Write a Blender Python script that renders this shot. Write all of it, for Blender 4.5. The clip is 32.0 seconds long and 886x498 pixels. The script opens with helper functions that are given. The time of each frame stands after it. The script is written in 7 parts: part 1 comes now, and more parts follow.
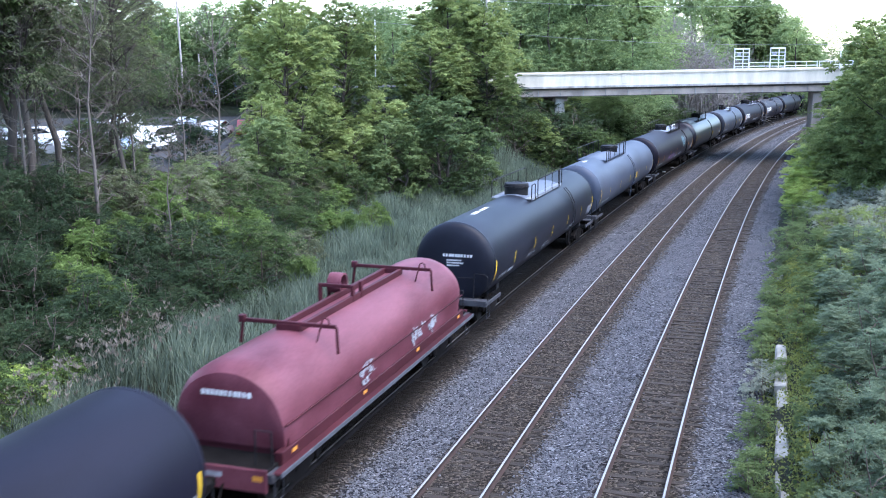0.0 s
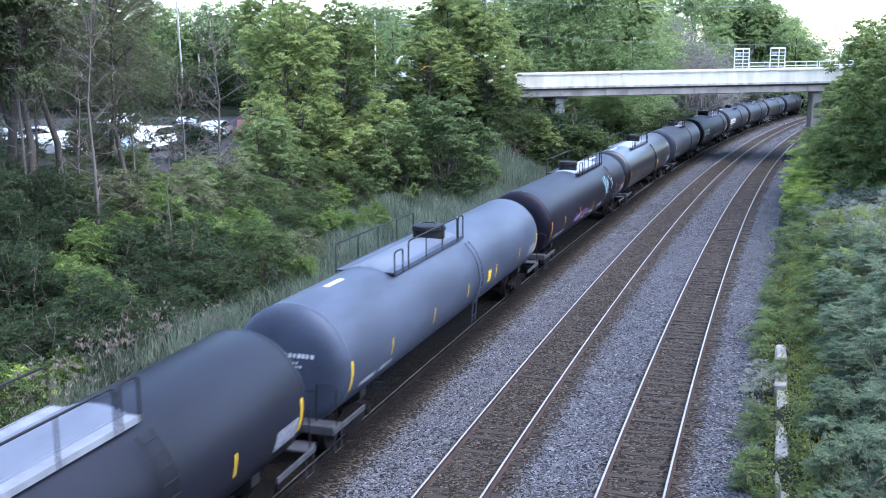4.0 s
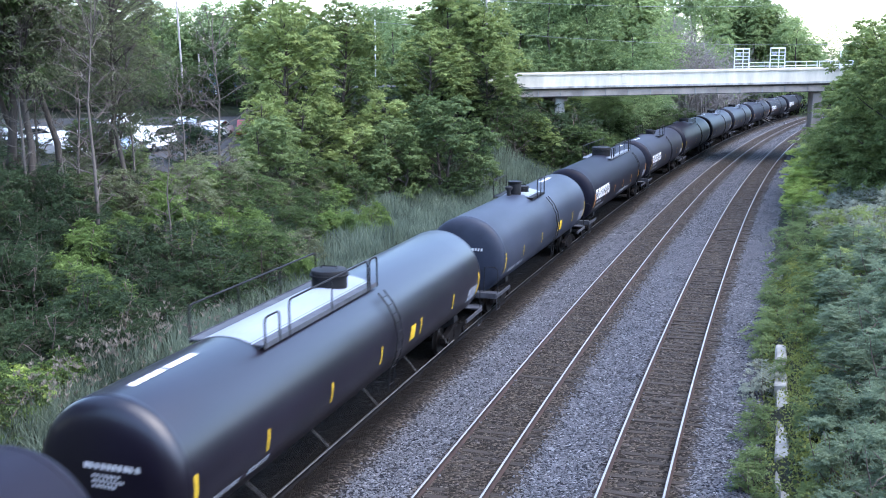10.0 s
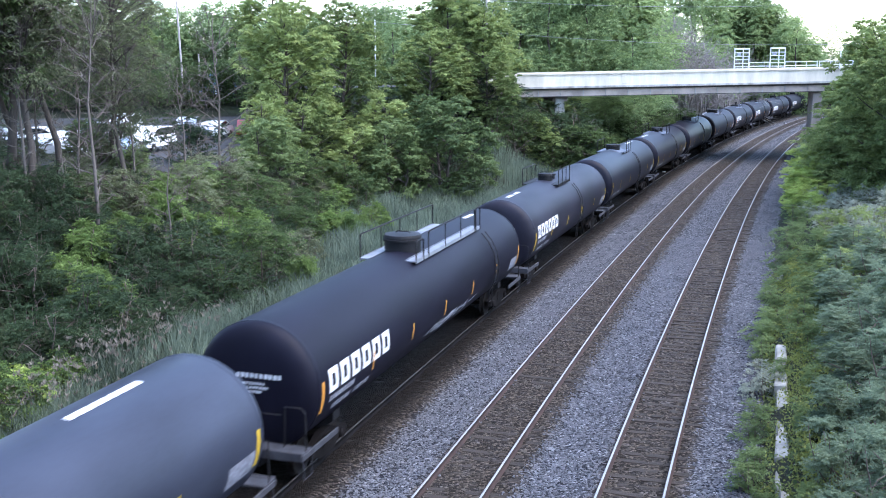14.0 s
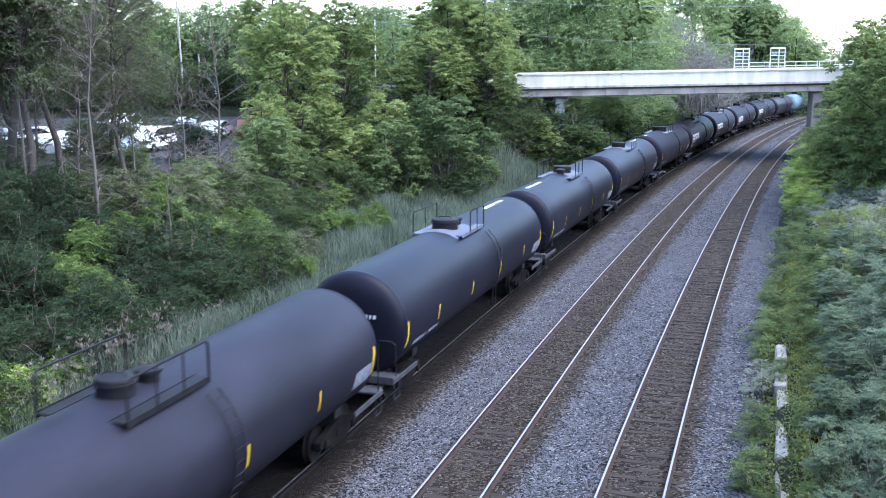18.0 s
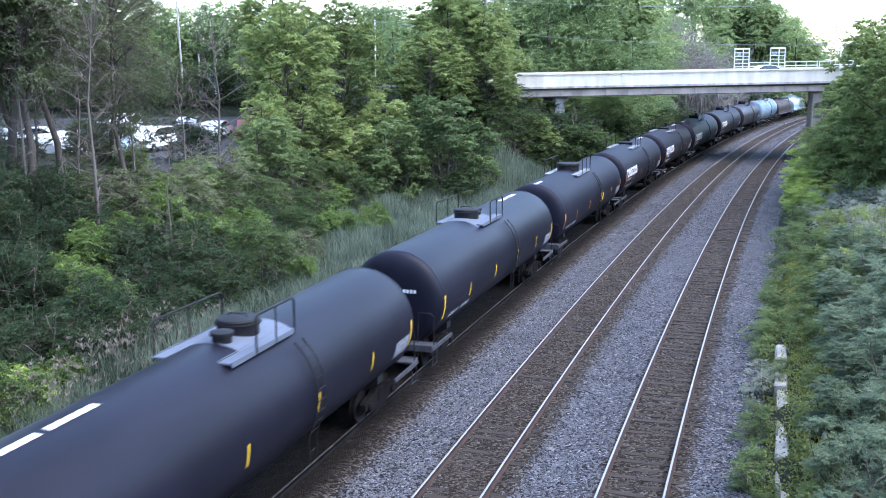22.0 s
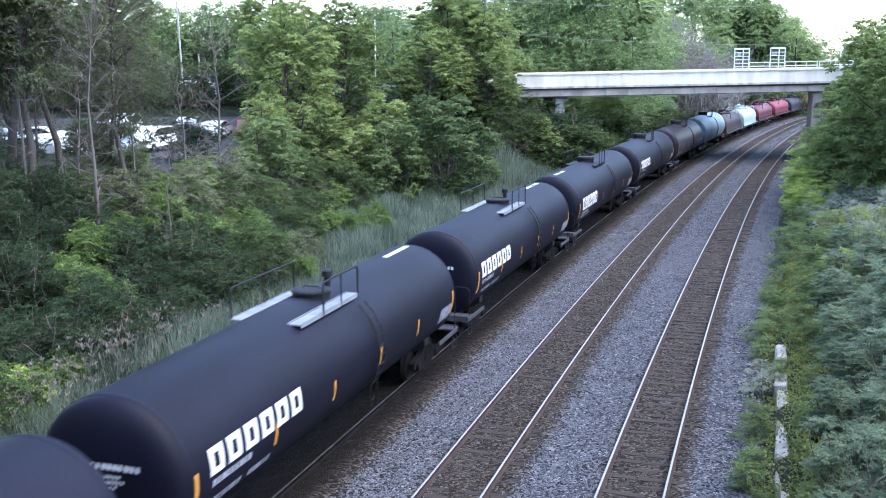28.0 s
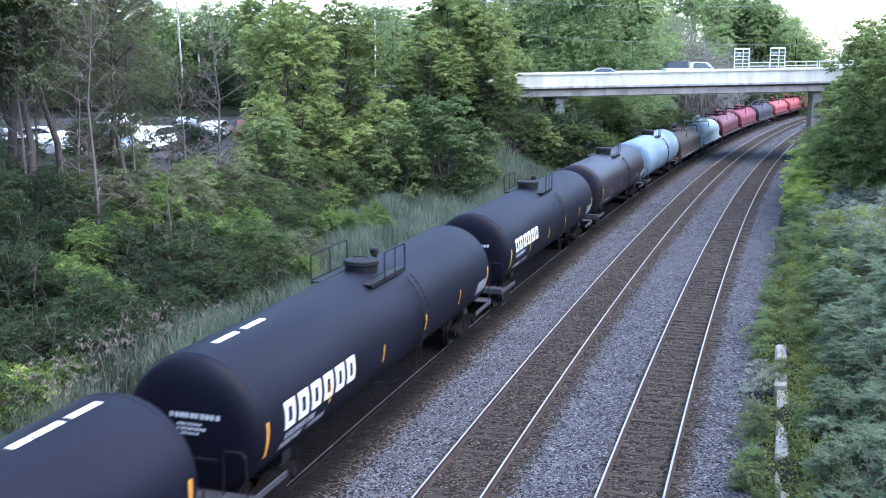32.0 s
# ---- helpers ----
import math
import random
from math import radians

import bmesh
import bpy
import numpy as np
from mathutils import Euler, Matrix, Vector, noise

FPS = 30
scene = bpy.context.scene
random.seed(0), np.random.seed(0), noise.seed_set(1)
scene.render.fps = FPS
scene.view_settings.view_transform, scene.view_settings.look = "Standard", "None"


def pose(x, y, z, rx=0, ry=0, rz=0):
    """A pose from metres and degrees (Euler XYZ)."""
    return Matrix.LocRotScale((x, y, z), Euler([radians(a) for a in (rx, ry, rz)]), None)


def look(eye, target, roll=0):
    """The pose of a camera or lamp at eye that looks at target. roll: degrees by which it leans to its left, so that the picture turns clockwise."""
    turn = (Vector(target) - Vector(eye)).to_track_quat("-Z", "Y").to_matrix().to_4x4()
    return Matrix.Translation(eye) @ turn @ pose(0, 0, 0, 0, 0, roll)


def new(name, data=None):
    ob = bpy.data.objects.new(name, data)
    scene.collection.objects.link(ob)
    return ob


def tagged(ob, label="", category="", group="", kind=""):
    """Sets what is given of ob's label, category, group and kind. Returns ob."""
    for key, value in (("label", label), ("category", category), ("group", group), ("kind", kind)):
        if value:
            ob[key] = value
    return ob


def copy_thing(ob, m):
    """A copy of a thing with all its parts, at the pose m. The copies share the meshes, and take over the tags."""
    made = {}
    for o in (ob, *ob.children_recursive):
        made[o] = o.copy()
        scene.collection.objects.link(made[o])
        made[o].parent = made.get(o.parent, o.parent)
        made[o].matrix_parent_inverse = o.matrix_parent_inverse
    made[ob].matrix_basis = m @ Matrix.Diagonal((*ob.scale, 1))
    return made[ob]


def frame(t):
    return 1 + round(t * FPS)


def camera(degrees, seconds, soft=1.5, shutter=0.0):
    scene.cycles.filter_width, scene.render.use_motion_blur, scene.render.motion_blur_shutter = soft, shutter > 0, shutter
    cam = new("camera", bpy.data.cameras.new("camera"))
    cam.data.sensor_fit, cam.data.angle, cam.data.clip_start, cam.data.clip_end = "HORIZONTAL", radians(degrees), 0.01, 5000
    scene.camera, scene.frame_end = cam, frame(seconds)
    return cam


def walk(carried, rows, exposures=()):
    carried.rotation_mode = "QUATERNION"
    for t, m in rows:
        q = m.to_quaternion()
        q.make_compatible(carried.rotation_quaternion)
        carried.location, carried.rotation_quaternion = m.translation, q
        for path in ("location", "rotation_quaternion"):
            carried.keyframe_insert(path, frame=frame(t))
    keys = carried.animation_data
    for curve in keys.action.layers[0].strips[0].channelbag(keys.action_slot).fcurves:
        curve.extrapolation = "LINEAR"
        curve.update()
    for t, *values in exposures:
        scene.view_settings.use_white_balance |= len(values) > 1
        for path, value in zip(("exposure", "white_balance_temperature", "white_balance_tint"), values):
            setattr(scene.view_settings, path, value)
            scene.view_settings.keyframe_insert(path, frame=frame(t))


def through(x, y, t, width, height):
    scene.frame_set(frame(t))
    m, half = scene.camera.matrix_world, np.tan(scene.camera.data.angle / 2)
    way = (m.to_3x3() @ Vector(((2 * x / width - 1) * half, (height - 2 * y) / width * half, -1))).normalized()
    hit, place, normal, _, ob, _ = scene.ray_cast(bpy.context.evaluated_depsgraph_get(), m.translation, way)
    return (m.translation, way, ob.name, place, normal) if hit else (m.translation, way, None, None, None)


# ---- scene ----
from functools import lru_cache

# ================= camera: it stands still on an overbridge =================
EYE = (0.0, 0.0, 9.8475)
PITCH = 10.392
cam = camera(47.29, 32.0, soft=0.9, shutter=0.5)
VIEW = pose(*EYE, 90 - PITCH, 0, 0) @ pose(0, 0, 0, 0, 0, -0.141)
walk(cam, [(0.0, VIEW), (32.0, VIEW)], exposures=[(0.0, 2.68, 5950, 11), (32.0, 2.68, 5950, 11)])

# ================= daylight: after sunset, a pale even sky =================
world = bpy.data.worlds.new("evening_sky")
scene.world = world
world.use_nodes = True
wn = world.node_tree.nodes
sky = wn.new("ShaderNodeTexSky")
sky.sky_type = "NISHITA"
sky.sun_disc = False
sky.sun_elevation = radians(60)
sky.sun_rotation = radians(108)
sky.air_density, sky.dust_density, sky.ozone_density = 1.0, 1.5, 1.0
wn["Background"].inputs["Strength"].default_value = 0.15
world.node_tree.links.new(sky.outputs[0], wn["Background"].inputs["Color"])
sun = new("sun", bpy.data.lights.new("sun", "SUN"))
sun.data.energy, sun.data.angle, sun.data.color = 0.65, radians(70), (1.0, 0.96, 0.92)
sun.matrix_world = look((0, 0, 0), (-0.42, 0.14, -0.90))


# ================= materials =================
def material(name, base, rough=0.7, metal=0.0, vary=0.25, scale=4.0, fine=40.0, bump=0.15, bump_dist=0.01,
             island=0.0, spec=0.15, tint=None, stretch=None, coat=0.0):
    """A surface with two scales of variation in colour and a fine relief."""
    m = bpy.data.materials.new(name)
    m.use_nodes = True
    nt = m.node_tree
    n, ln = nt.nodes, nt.links
    b = n["Principled BSDF"]
    b.inputs["Roughness"].default_value = rough
    b.inputs["Metallic"].default_value = metal
    b.inputs["Specular IOR Level"].default_value = spec
    b.inputs["Coat Weight"].default_value = coat
    co = n.new("ShaderNodeTexCoord")
    vec = co.outputs["Object"]
    if stretch:
        mp = n.new("ShaderNodeMapping")
        mp.inputs["Scale"].default_value = stretch
        ln.new(vec, mp.inputs["Vector"])
        vec = mp.outputs["Vector"]
    big = n.new("ShaderNodeTexNoise")
    big.inputs["Scale"].default_value, big.inputs["Detail"].default_value = scale, 5
    small = n.new("ShaderNodeTexNoise")
    small.inputs["Scale"].default_value, small.inputs["Detail"].default_value = fine, 3
    ln.new(vec, big.inputs["Vector"])
    ln.new(vec, small.inputs["Vector"])
    mix = n.new("ShaderNodeMix")
    mix.data_type = "RGBA"
    dark = [c * (1 - vary) for c in base]
    light = tint or [min(1, c * (1 + vary)) for c in base]
    mix.inputs[6].default_value = (*dark, 1)
    mix.inputs[7].default_value = (*light, 1)
    half = n.new("ShaderNodeMath")
    half.operation = "MULTIPLY_ADD"
    half.inputs[1].default_value, half.inputs[2].default_value = 0.45, -0.22
    ln.new(small.outputs["Fac"], half.inputs[0])
    add = n.new("ShaderNodeMath")
    add.use_clamp = True
    ramp = n.new("ShaderNodeMapRange")
    ramp.inputs["From Min"].default_value, ramp.inputs["From Max"].default_value = 0.3, 0.7
    ln.new(big.outputs["Fac"], ramp.inputs["Value"])
    ln.new(ramp.outputs["Result"], add.inputs[0])
    ln.new(half.outputs[0], add.inputs[1])
    out = add.outputs[0]
    if island:
        geo = n.new("ShaderNodeNewGeometry")
        obj = n.new("ShaderNodeObjectInfo")
        s = n.new("ShaderNodeMath")
        s.operation = "MULTIPLY_ADD"
        s.inputs[1].default_value, s.inputs[2].default_value = island, -island / 2
        ln.new(geo.outputs["Random Per Island"], s.inputs[0])
        s2 = n.new("ShaderNodeMath")
        s2.operation = "MULTIPLY_ADD"
        s2.inputs[1].default_value = island
        ln.new(obj.outputs["Random"], s2.inputs[0])
        ln.new(s.outputs[0], s2.inputs[2])
        t = n.new("ShaderNodeMath")
        t.use_clamp = True
        ln.new(out, t.inputs[0])
        ln.new(s2.outputs[0], t.inputs[1])
        out = t.outputs[0]
    ln.new(out, mix.inputs[0])
    ln.new(mix.outputs[2], b.inputs["Base Color"])
    if bump:
        bp = n.new("ShaderNodeBump")
        bp.inputs["Strength"].default_value, bp.inputs["Distance"].default_value = bump, bump_dist
        ln.new(small.outputs["Fac"], bp.inputs["Height"])
        ln.new(bp.outputs["Normal"], b.inputs["Normal"])
    return m


def leaf_material(name, dark, light, through=0.48, clump=0.25, speckle=0.4):
    """Leaves: the colour changes leaf by leaf and, more slowly, branch by branch; some light comes through."""
    m = bpy.data.materials.new(name)
    m.use_nodes = True
    nt = m.node_tree
    n, ln = nt.nodes, nt.links
    b = n["Principled BSDF"]
    b.inputs["Roughness"].default_value = 0.55
    b.inputs["Specular IOR Level"].default_value = 0.10
    geo = n.new("ShaderNodeNewGeometry")
    obj = n.new("ShaderNodeObjectInfo")
    co = n.new("ShaderNodeTexCoord")
    no = n.new("ShaderNodeTexNoise")
    no.inputs["Scale"].default_value, no.inputs["Detail"].default_value = clump, 3
    ln.new(co.outputs["Object"], no.inputs["Vector"])
    a = n.new("ShaderNodeMath")
    a.operation = "MULTIPLY_ADD"
    a.inputs[1].default_value = speckle
    ln.new(geo.outputs["Random Per Island"], a.inputs[0])
    c = n.new("ShaderNodeMath")
    c.operation = "MULTIPLY_ADD"
    c.inputs[1].default_value, c.inputs[2].default_value = 0.35, -0.175 - speckle / 2
    ln.new(obj.outputs["Random"], c.inputs[0])
    d = n.new("ShaderNodeMath")
    ln.new(c.outputs[0], d.inputs[0])
    ln.new(no.outputs["Fac"], d.inputs[1])
    ln.new(d.outputs[0], a.inputs[2])
    a.use_clamp = True
    mix = n.new("ShaderNodeMix")
    mix.data_type = "RGBA"
    mix.inputs[6].default_value, mix.inputs[7].default_value = (*dark, 1), (*light, 1)
    ln.new(a.outputs[0], mix.inputs[0])
    ln.new(mix.outputs[2], b.inputs["Base Color"])
    tr = n.new("ShaderNodeBsdfTranslucent")
    ln.new(mix.outputs[2], tr.inputs["Color"])
    ms = n.new("ShaderNodeMixShader")
    ms.inputs[0].default_value = through
    ln.new(b.outputs[0], ms.inputs[1])
    ln.new(tr.outputs[0], ms.inputs[2])
    ln.new(ms.outputs[0], n["Material Output"].inputs["Surface"])
    return m


def stone_material(name, dark, light, cell, bump, rough=0.9, patch=None):
    """Crushed stone: cells of uneven grey with dark joints, over slow stains."""
    m = bpy.data.materials.new(name)
    m.use_nodes = True
    nt = m.node_tree
    n, ln = nt.nodes, nt.links
    b = n["Principled BSDF"]
    b.inputs["Roughness"].default_value = rough
    b.inputs["Specular IOR Level"].default_value = 0.06
    co = n.new("ShaderNodeTexCoord")
    vo = n.new("ShaderNodeTexVoronoi")
    vo.inputs["Scale"].default_value = cell
    vo2 = n.new("ShaderNodeTexVoronoi")
    vo2.feature = "DISTANCE_TO_EDGE"
    vo2.inputs["Scale"].default_value = cell
    for v in (vo, vo2):
        ln.new(co.outputs["Object"], v.inputs["Vector"])
    sep = n.new("ShaderNodeSeparateColor")
    ln.new(vo.outputs["Color"], sep.inputs[0])
    no = n.new("ShaderNodeTexNoise")
    no.inputs["Scale"].default_value, no.inputs["Detail"].default_value = 0.9, 6
    ln.new(co.outputs["Object"], no.inputs["Vector"])
    pw = n.new("ShaderNodeMath")
    pw.operation = "POWER"
    pw.inputs[1].default_value = 2.3
    ln.new(sep.outputs[0], pw.inputs[0])
    ad = n.new("ShaderNodeMath")
    ad.operation = "MULTIPLY_ADD"
    ad.inputs[1].default_value, ad.inputs[2].default_value = 0.4, -0.2
    ad.use_clamp = False
    ln.new(no.outputs["Fac"], ad.inputs[0])
    sm = n.new("ShaderNodeMath")
    sm.use_clamp = True
    ln.new(pw.outputs[0], sm.inputs[0])
    ln.new(ad.outputs[0], sm.inputs[1])
    mix = n.new("ShaderNodeMix")
    mix.data_type = "RGBA"
    mix.inputs[6].default_value, mix.inputs[7].default_value = (*dark, 1), (*light, 1)
    ln.new(sm.outputs[0], mix.inputs[0])
    col = mix.outputs[2]
    if patch:
        n2 = n.new("ShaderNodeTexNoise")
        n2.inputs["Scale"].default_value, n2.inputs["Detail"].default_value = 0.35, 5
        ln.new(co.outputs["Object"], n2.inputs["Vector"])
        rg = n.new("ShaderNodeMapRange")
        rg.inputs["From Min"].default_value, rg.inputs["From Max"].default_value = 0.45, 0.62
        rg.inputs["To Max"].default_value = 0.7
        ln.new(n2.outputs["Fac"], rg.inputs["Value"])
        mx = n.new("ShaderNodeMix")
        mx.data_type = "RGBA"
        mx.inputs[7].default_value = (*patch, 1)
        ln.new(rg.outputs["Result"], mx.inputs[0])
        ln.new(col, mx.inputs[6])
        col = mx.outputs[2]
    ln.new(col, b.inputs["Base Color"])
    mr = n.new("ShaderNodeMapRange")
    mr.inputs["From Max"].default_value = 0.25
    ln.new(vo2.outputs["Distance"], mr.inputs["Value"])
    bp = n.new("ShaderNodeBump")
    bp.inputs["Strength"].default_value, bp.inputs["Distance"].default_value = bump, 0.04
    ln.new(mr.outputs["Result"], bp.inputs["Height"])
    ln.new(bp.outputs["Normal"], b.inputs["Normal"])
    return m


def ballast_material():
    """Clean blue-grey crushed stone that turns to brown fouled stone near the rails, with a ragged border."""
    m = stone_material("crushed_stone", (0.022, 0.0225, 0.028), (0.250, 0.250, 0.266), 17, 1.0)
    nt = m.node_tree
    n, ln = nt.nodes, nt.links
    b = n["Principled BSDF"]
    clean = b.inputs["Base Color"].links[0].from_socket
    shade = b.inputs["Base Color"].links[0].from_node.inputs[0].links[0].from_socket
    at = n.new("ShaderNodeAttribute")
    at.attribute_name = "dirt"
    no = n.new("ShaderNodeTexNoise")
    no.inputs["Scale"].default_value, no.inputs["Detail"].default_value = 3.5, 7
    co = n.new("ShaderNodeTexCoord")
    ln.new(co.outputs["Object"], no.inputs["Vector"])
    s = n.new("ShaderNodeMath")
    s.operation = "MULTIPLY_ADD"
    s.inputs[1].default_value, s.inputs[2].default_value = 1.1, -0.55
    ln.new(no.outputs["Fac"], s.inputs[0])
    t = n.new("ShaderNodeMath")
    t.use_clamp = True
    ln.new(at.outputs["Fac"], t.inputs[0])
    ln.new(s.outputs[0], t.inputs[1])
    brown = n.new("ShaderNodeMix")
    brown.data_type = "RGBA"
    brown.inputs[6].default_value, brown.inputs[7].default_value = (0.020, 0.0160, 0.0132, 1), (0.122, 0.099, 0.077, 1)
    ln.new(shade, brown.inputs[0])
    mix = n.new("ShaderNodeMix")
    mix.data_type = "RGBA"
    ln.new(t.outputs[0], mix.inputs[0])
    ln.new(clean, mix.inputs[6])
    ln.new(brown.outputs[2], mix.inputs[7])
    # oily stone and the train's shade, both put into one near-black colour
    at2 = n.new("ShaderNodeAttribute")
    at2.attribute_name = "oil_shade"
    oil_shade = n.new("ShaderNodeMix")
    oil_shade.data_type = "RGBA"
    oil_shade.inputs[7].default_value = (0.010, 0.008, 0.0068, 1)
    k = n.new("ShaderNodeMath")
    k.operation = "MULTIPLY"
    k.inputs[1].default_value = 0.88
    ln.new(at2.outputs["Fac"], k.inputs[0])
    ln.new(k.outputs[0], oil_shade.inputs[0])
    ln.new(mix.outputs[2], oil_shade.inputs[6])
    ln.new(oil_shade.outputs[2], b.inputs["Base Color"])
    return m


BALLAST = ballast_material()
STONE = material("broken_stone", (0.052, 0.0510, 0.058), 0.9, vary=0.6, tint=(0.121, 0.121, 0.132), scale=1.2, fine=30, bump=0.3, island=0.9, spec=0.08)
TIE = material("weathered_tie", (0.0248, 0.0198, 0.0161), 0.85, vary=0.5, scale=1.2, fine=30, bump=0.5, island=0.5,
               stretch=(1, 12, 6))
RAIL_DULL = material("dull_rail_top", (0.0675, 0.0630, 0.0585), 0.5, 0.4, vary=0.15, scale=1, fine=60, bump=0.03)
RAIL_STEEL = material("rusty_rail", (0.0450, 0.0300, 0.0252), 0.75, 0.2, vary=0.3, scale=2, fine=50)
RAIL_HEAD = material("polished_rail", (0.25, 0.244, 0.24), 0.45, 0.35, vary=0.08, scale=1, fine=60, bump=0.03)
EARTH = material("bank_soil", (0.026, 0.025, 0.017), 0.95, vary=0.5, scale=0.5, fine=9, bump=0.8, bump_dist=0.05,
                 tint=(0.026, 0.034, 0.016))
ASPHALT = material("asphalt", (0.0440, 0.0440, 0.0464), 0.9, vary=0.25, scale=0.6, fine=60)
CONCRETE = material("pale_concrete", (0.64, 0.57, 0.465), 0.8, vary=0.17, scale=0.6, fine=9, bump=0.2, stretch=(1.6, 1, 0.35))
CONCRETE_BAND = material("weathered_fascia_concrete", (0.36, 0.34, 0.31), 0.85, vary=0.35, scale=1.2, fine=10, bump=0.3, stretch=(1.6, 1, 0.35))
# flange steel, darkened to carry the shadow line below the deck
GIRDER_EDGE = material("shadow_dark_flange", (0.085, 0.075, 0.07), 0.7, 0.1, vary=0.3, scale=0.8, fine=16)
CONCRETE_GREY = material("stained_concrete", (0.29, 0.240, 0.215), 0.85, vary=0.35, scale=0.8, fine=10, bump=0.3, stretch=(1, 1, 0.35))
CONCRETE_OLD = material("old_concrete", (0.25, 0.235, 0.205), 0.9, vary=0.4, scale=1.5, fine=12, bump=0.5)
GIRDER = material("weathered_girder", (0.46, 0.37, 0.315), 0.7, 0.1, vary=0.25, scale=0.8, fine=16)
WHITE_STEEL = material("white_painted_steel", (0.5920, 0.6080, 0.6080), 0.5, vary=0.08, scale=3, fine=30, bump=0.05)
BARK = material("grey_bark", (0.075, 0.062, 0.053), 0.9, vary=0.4, scale=3, fine=20, bump=0.6, bump_dist=0.02, stretch=(1, 1, 0.25))
BARK_PALE = material("pale_dead_bark", (0.115, 0.098, 0.085), 0.9, vary=0.3, scale=3, fine=20, bump=0.5, stretch=(1, 1, 0.25))
BARK_GREY = material("grey_bare_stems", (0.22, 0.20, 0.185), 0.9, vary=0.25, scale=3, fine=20, bump=0.3)
# darker copy of the tie: oil plus the train's shade in the colour
TIE_DARK = material("oily_shaded_tie", (0.0133, 0.0112, 0.0098), 0.8, vary=0.35, scale=1.2, fine=30, bump=0.4, island=0.4, stretch=(1, 12, 6))
TWIG = material("brown_twig", (0.10, 0.08, 0.068), 0.9, vary=0.35, scale=2, fine=20, bump=0.0, island=0.4)
POLE_WOOD = material("weathered_pole", (0.30, 0.27, 0.25), 0.85, vary=0.25, scale=2, fine=20, bump=0.3, stretch=(1, 1, 0.2))
WIRE = material("cable", (0.26, 0.26, 0.27), 0.6, vary=0.1)
LEAF_BRIGHT = leaf_material("fresh_leaves", (0.0650, 0.1000, 0.0350), (0.3550, 0.4200, 0.1500), clump=0.35, speckle=0.3)
LEAF_OLIVE = leaf_material("olive_weed_leaves", (0.0700, 0.0850, 0.0220), (0.2900, 0.3200, 0.0900), clump=0.8, speckle=0.3)
LEAF_BANK = leaf_material("rich_green_leaves", (0.0360, 0.0660, 0.0310), (0.2900, 0.3850, 0.1650), clump=0.5, speckle=0.3)
LEAF_BROWN = leaf_material("shaded_green_leaves", (0.0280, 0.0440, 0.0180), (0.1500, 0.1950, 0.0720), speckle=0.3)
LEAF_TUFT = leaf_material("tuft_leaves", (0.0380, 0.0700, 0.0220), (0.2250, 0.3100, 0.0900), clump=0.6, speckle=0.3)
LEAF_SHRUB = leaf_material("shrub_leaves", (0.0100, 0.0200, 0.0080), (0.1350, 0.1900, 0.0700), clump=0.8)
LEAF_MID = leaf_material("green_leaves", (0.0440, 0.0760, 0.0330), (0.2500, 0.3150, 0.1250), speckle=0.3)
# shade on the banks is put into this dark leaf colour
LEAF_DARK = leaf_material("shade_toned_leaves", (0.0125, 0.0240, 0.0128), (0.0720, 0.1050, 0.0500))
LEAF_GREY = leaf_material("dull_feathery_leaves", (0.0480, 0.0570, 0.0330), (0.2150, 0.2350, 0.1300))
LEAF_BLUE = leaf_material("blue_green_leaves", (0.0420, 0.0680, 0.0430), (0.2600, 0.3250, 0.2050), clump=1.2, speckle=0.3)
LEAF_LIME = leaf_material("lime_leaves", (0.1703, 0.2571, 0.0585), (0.4582, 0.5260, 0.1519))
LEAF_SILVER = leaf_material("silvery_leaves", (0.1300, 0.1480, 0.1100), (0.4700, 0.5000, 0.3950))
LEAF_FAR = leaf_material("wood_leaves", (0.0520, 0.0880, 0.0400), (0.3400, 0.4300, 0.1800), clump=0.12, speckle=0.3)
REED = leaf_material("reed_blades", (0.0290, 0.0440, 0.0310), (0.3350, 0.3950, 0.2850), clump=0.5)
PLUME = leaf_material("dry_plumes", (0.1000, 0.0850, 0.0680), (0.2400, 0.2100, 0.1700), through=0.15)
BLACK_STEEL = material("black_steel", (0.0136, 0.0132, 0.0144), 0.6, 0.1, vary=0.35, scale=2, fine=20)
GRIME = material("grimy_steel", (0.0085, 0.0074, 0.0072), 0.85, 0.0, vary=0.4, scale=2, fine=16, spec=0.05)
WHEEL = material("wheel_steel", (0.0130, 0.0110, 0.0102), 0.6, 0.1, vary=0.35, scale=4, fine=20)
WHEEL_RIM = material("bright_wheel_tread", (0.6, 0.58, 0.55), 0.35, 0.9, vary=0.1)
PLATFORM = material("dusty_end_platform", (0.042, 0.042, 0.048), 0.75, vary=0.4, scale=2, fine=14, bump=0.2)
YELLOW = material("yellow_marking", (0.5270, 0.3400, 0.0255), 0.6, vary=0.12, scale=3, fine=20, bump=0.05)
ORANGE = material("orange_marking", (0.5270, 0.2380, 0.0425), 0.6, vary=0.15, scale=3, fine=20, bump=0.05)
WHITE_PAINT = material("white_marking", (0.5600, 0.5600, 0.5600), 0.6, vary=0.08, scale=3, fine=20, bump=0.03)
GREY_PAINT = material("faded_grey_marking", (0.2880, 0.2960, 0.3200), 0.6, vary=0.25, scale=6, fine=30, bump=0.03)
WALK_PALE = material("pale_grating", (0.165, 0.175, 0.20), 0.6, vary=0.2, scale=3, fine=40, bump=0.2)
WALK_GREY = material("dull_grey_walkway", (0.060, 0.062, 0.072), 0.6, vary=0.25, scale=3, fine=40, bump=0.2)
PIPE_GREY = material("dusty_pipe", (0.075, 0.070, 0.066), 0.8, vary=0.3)
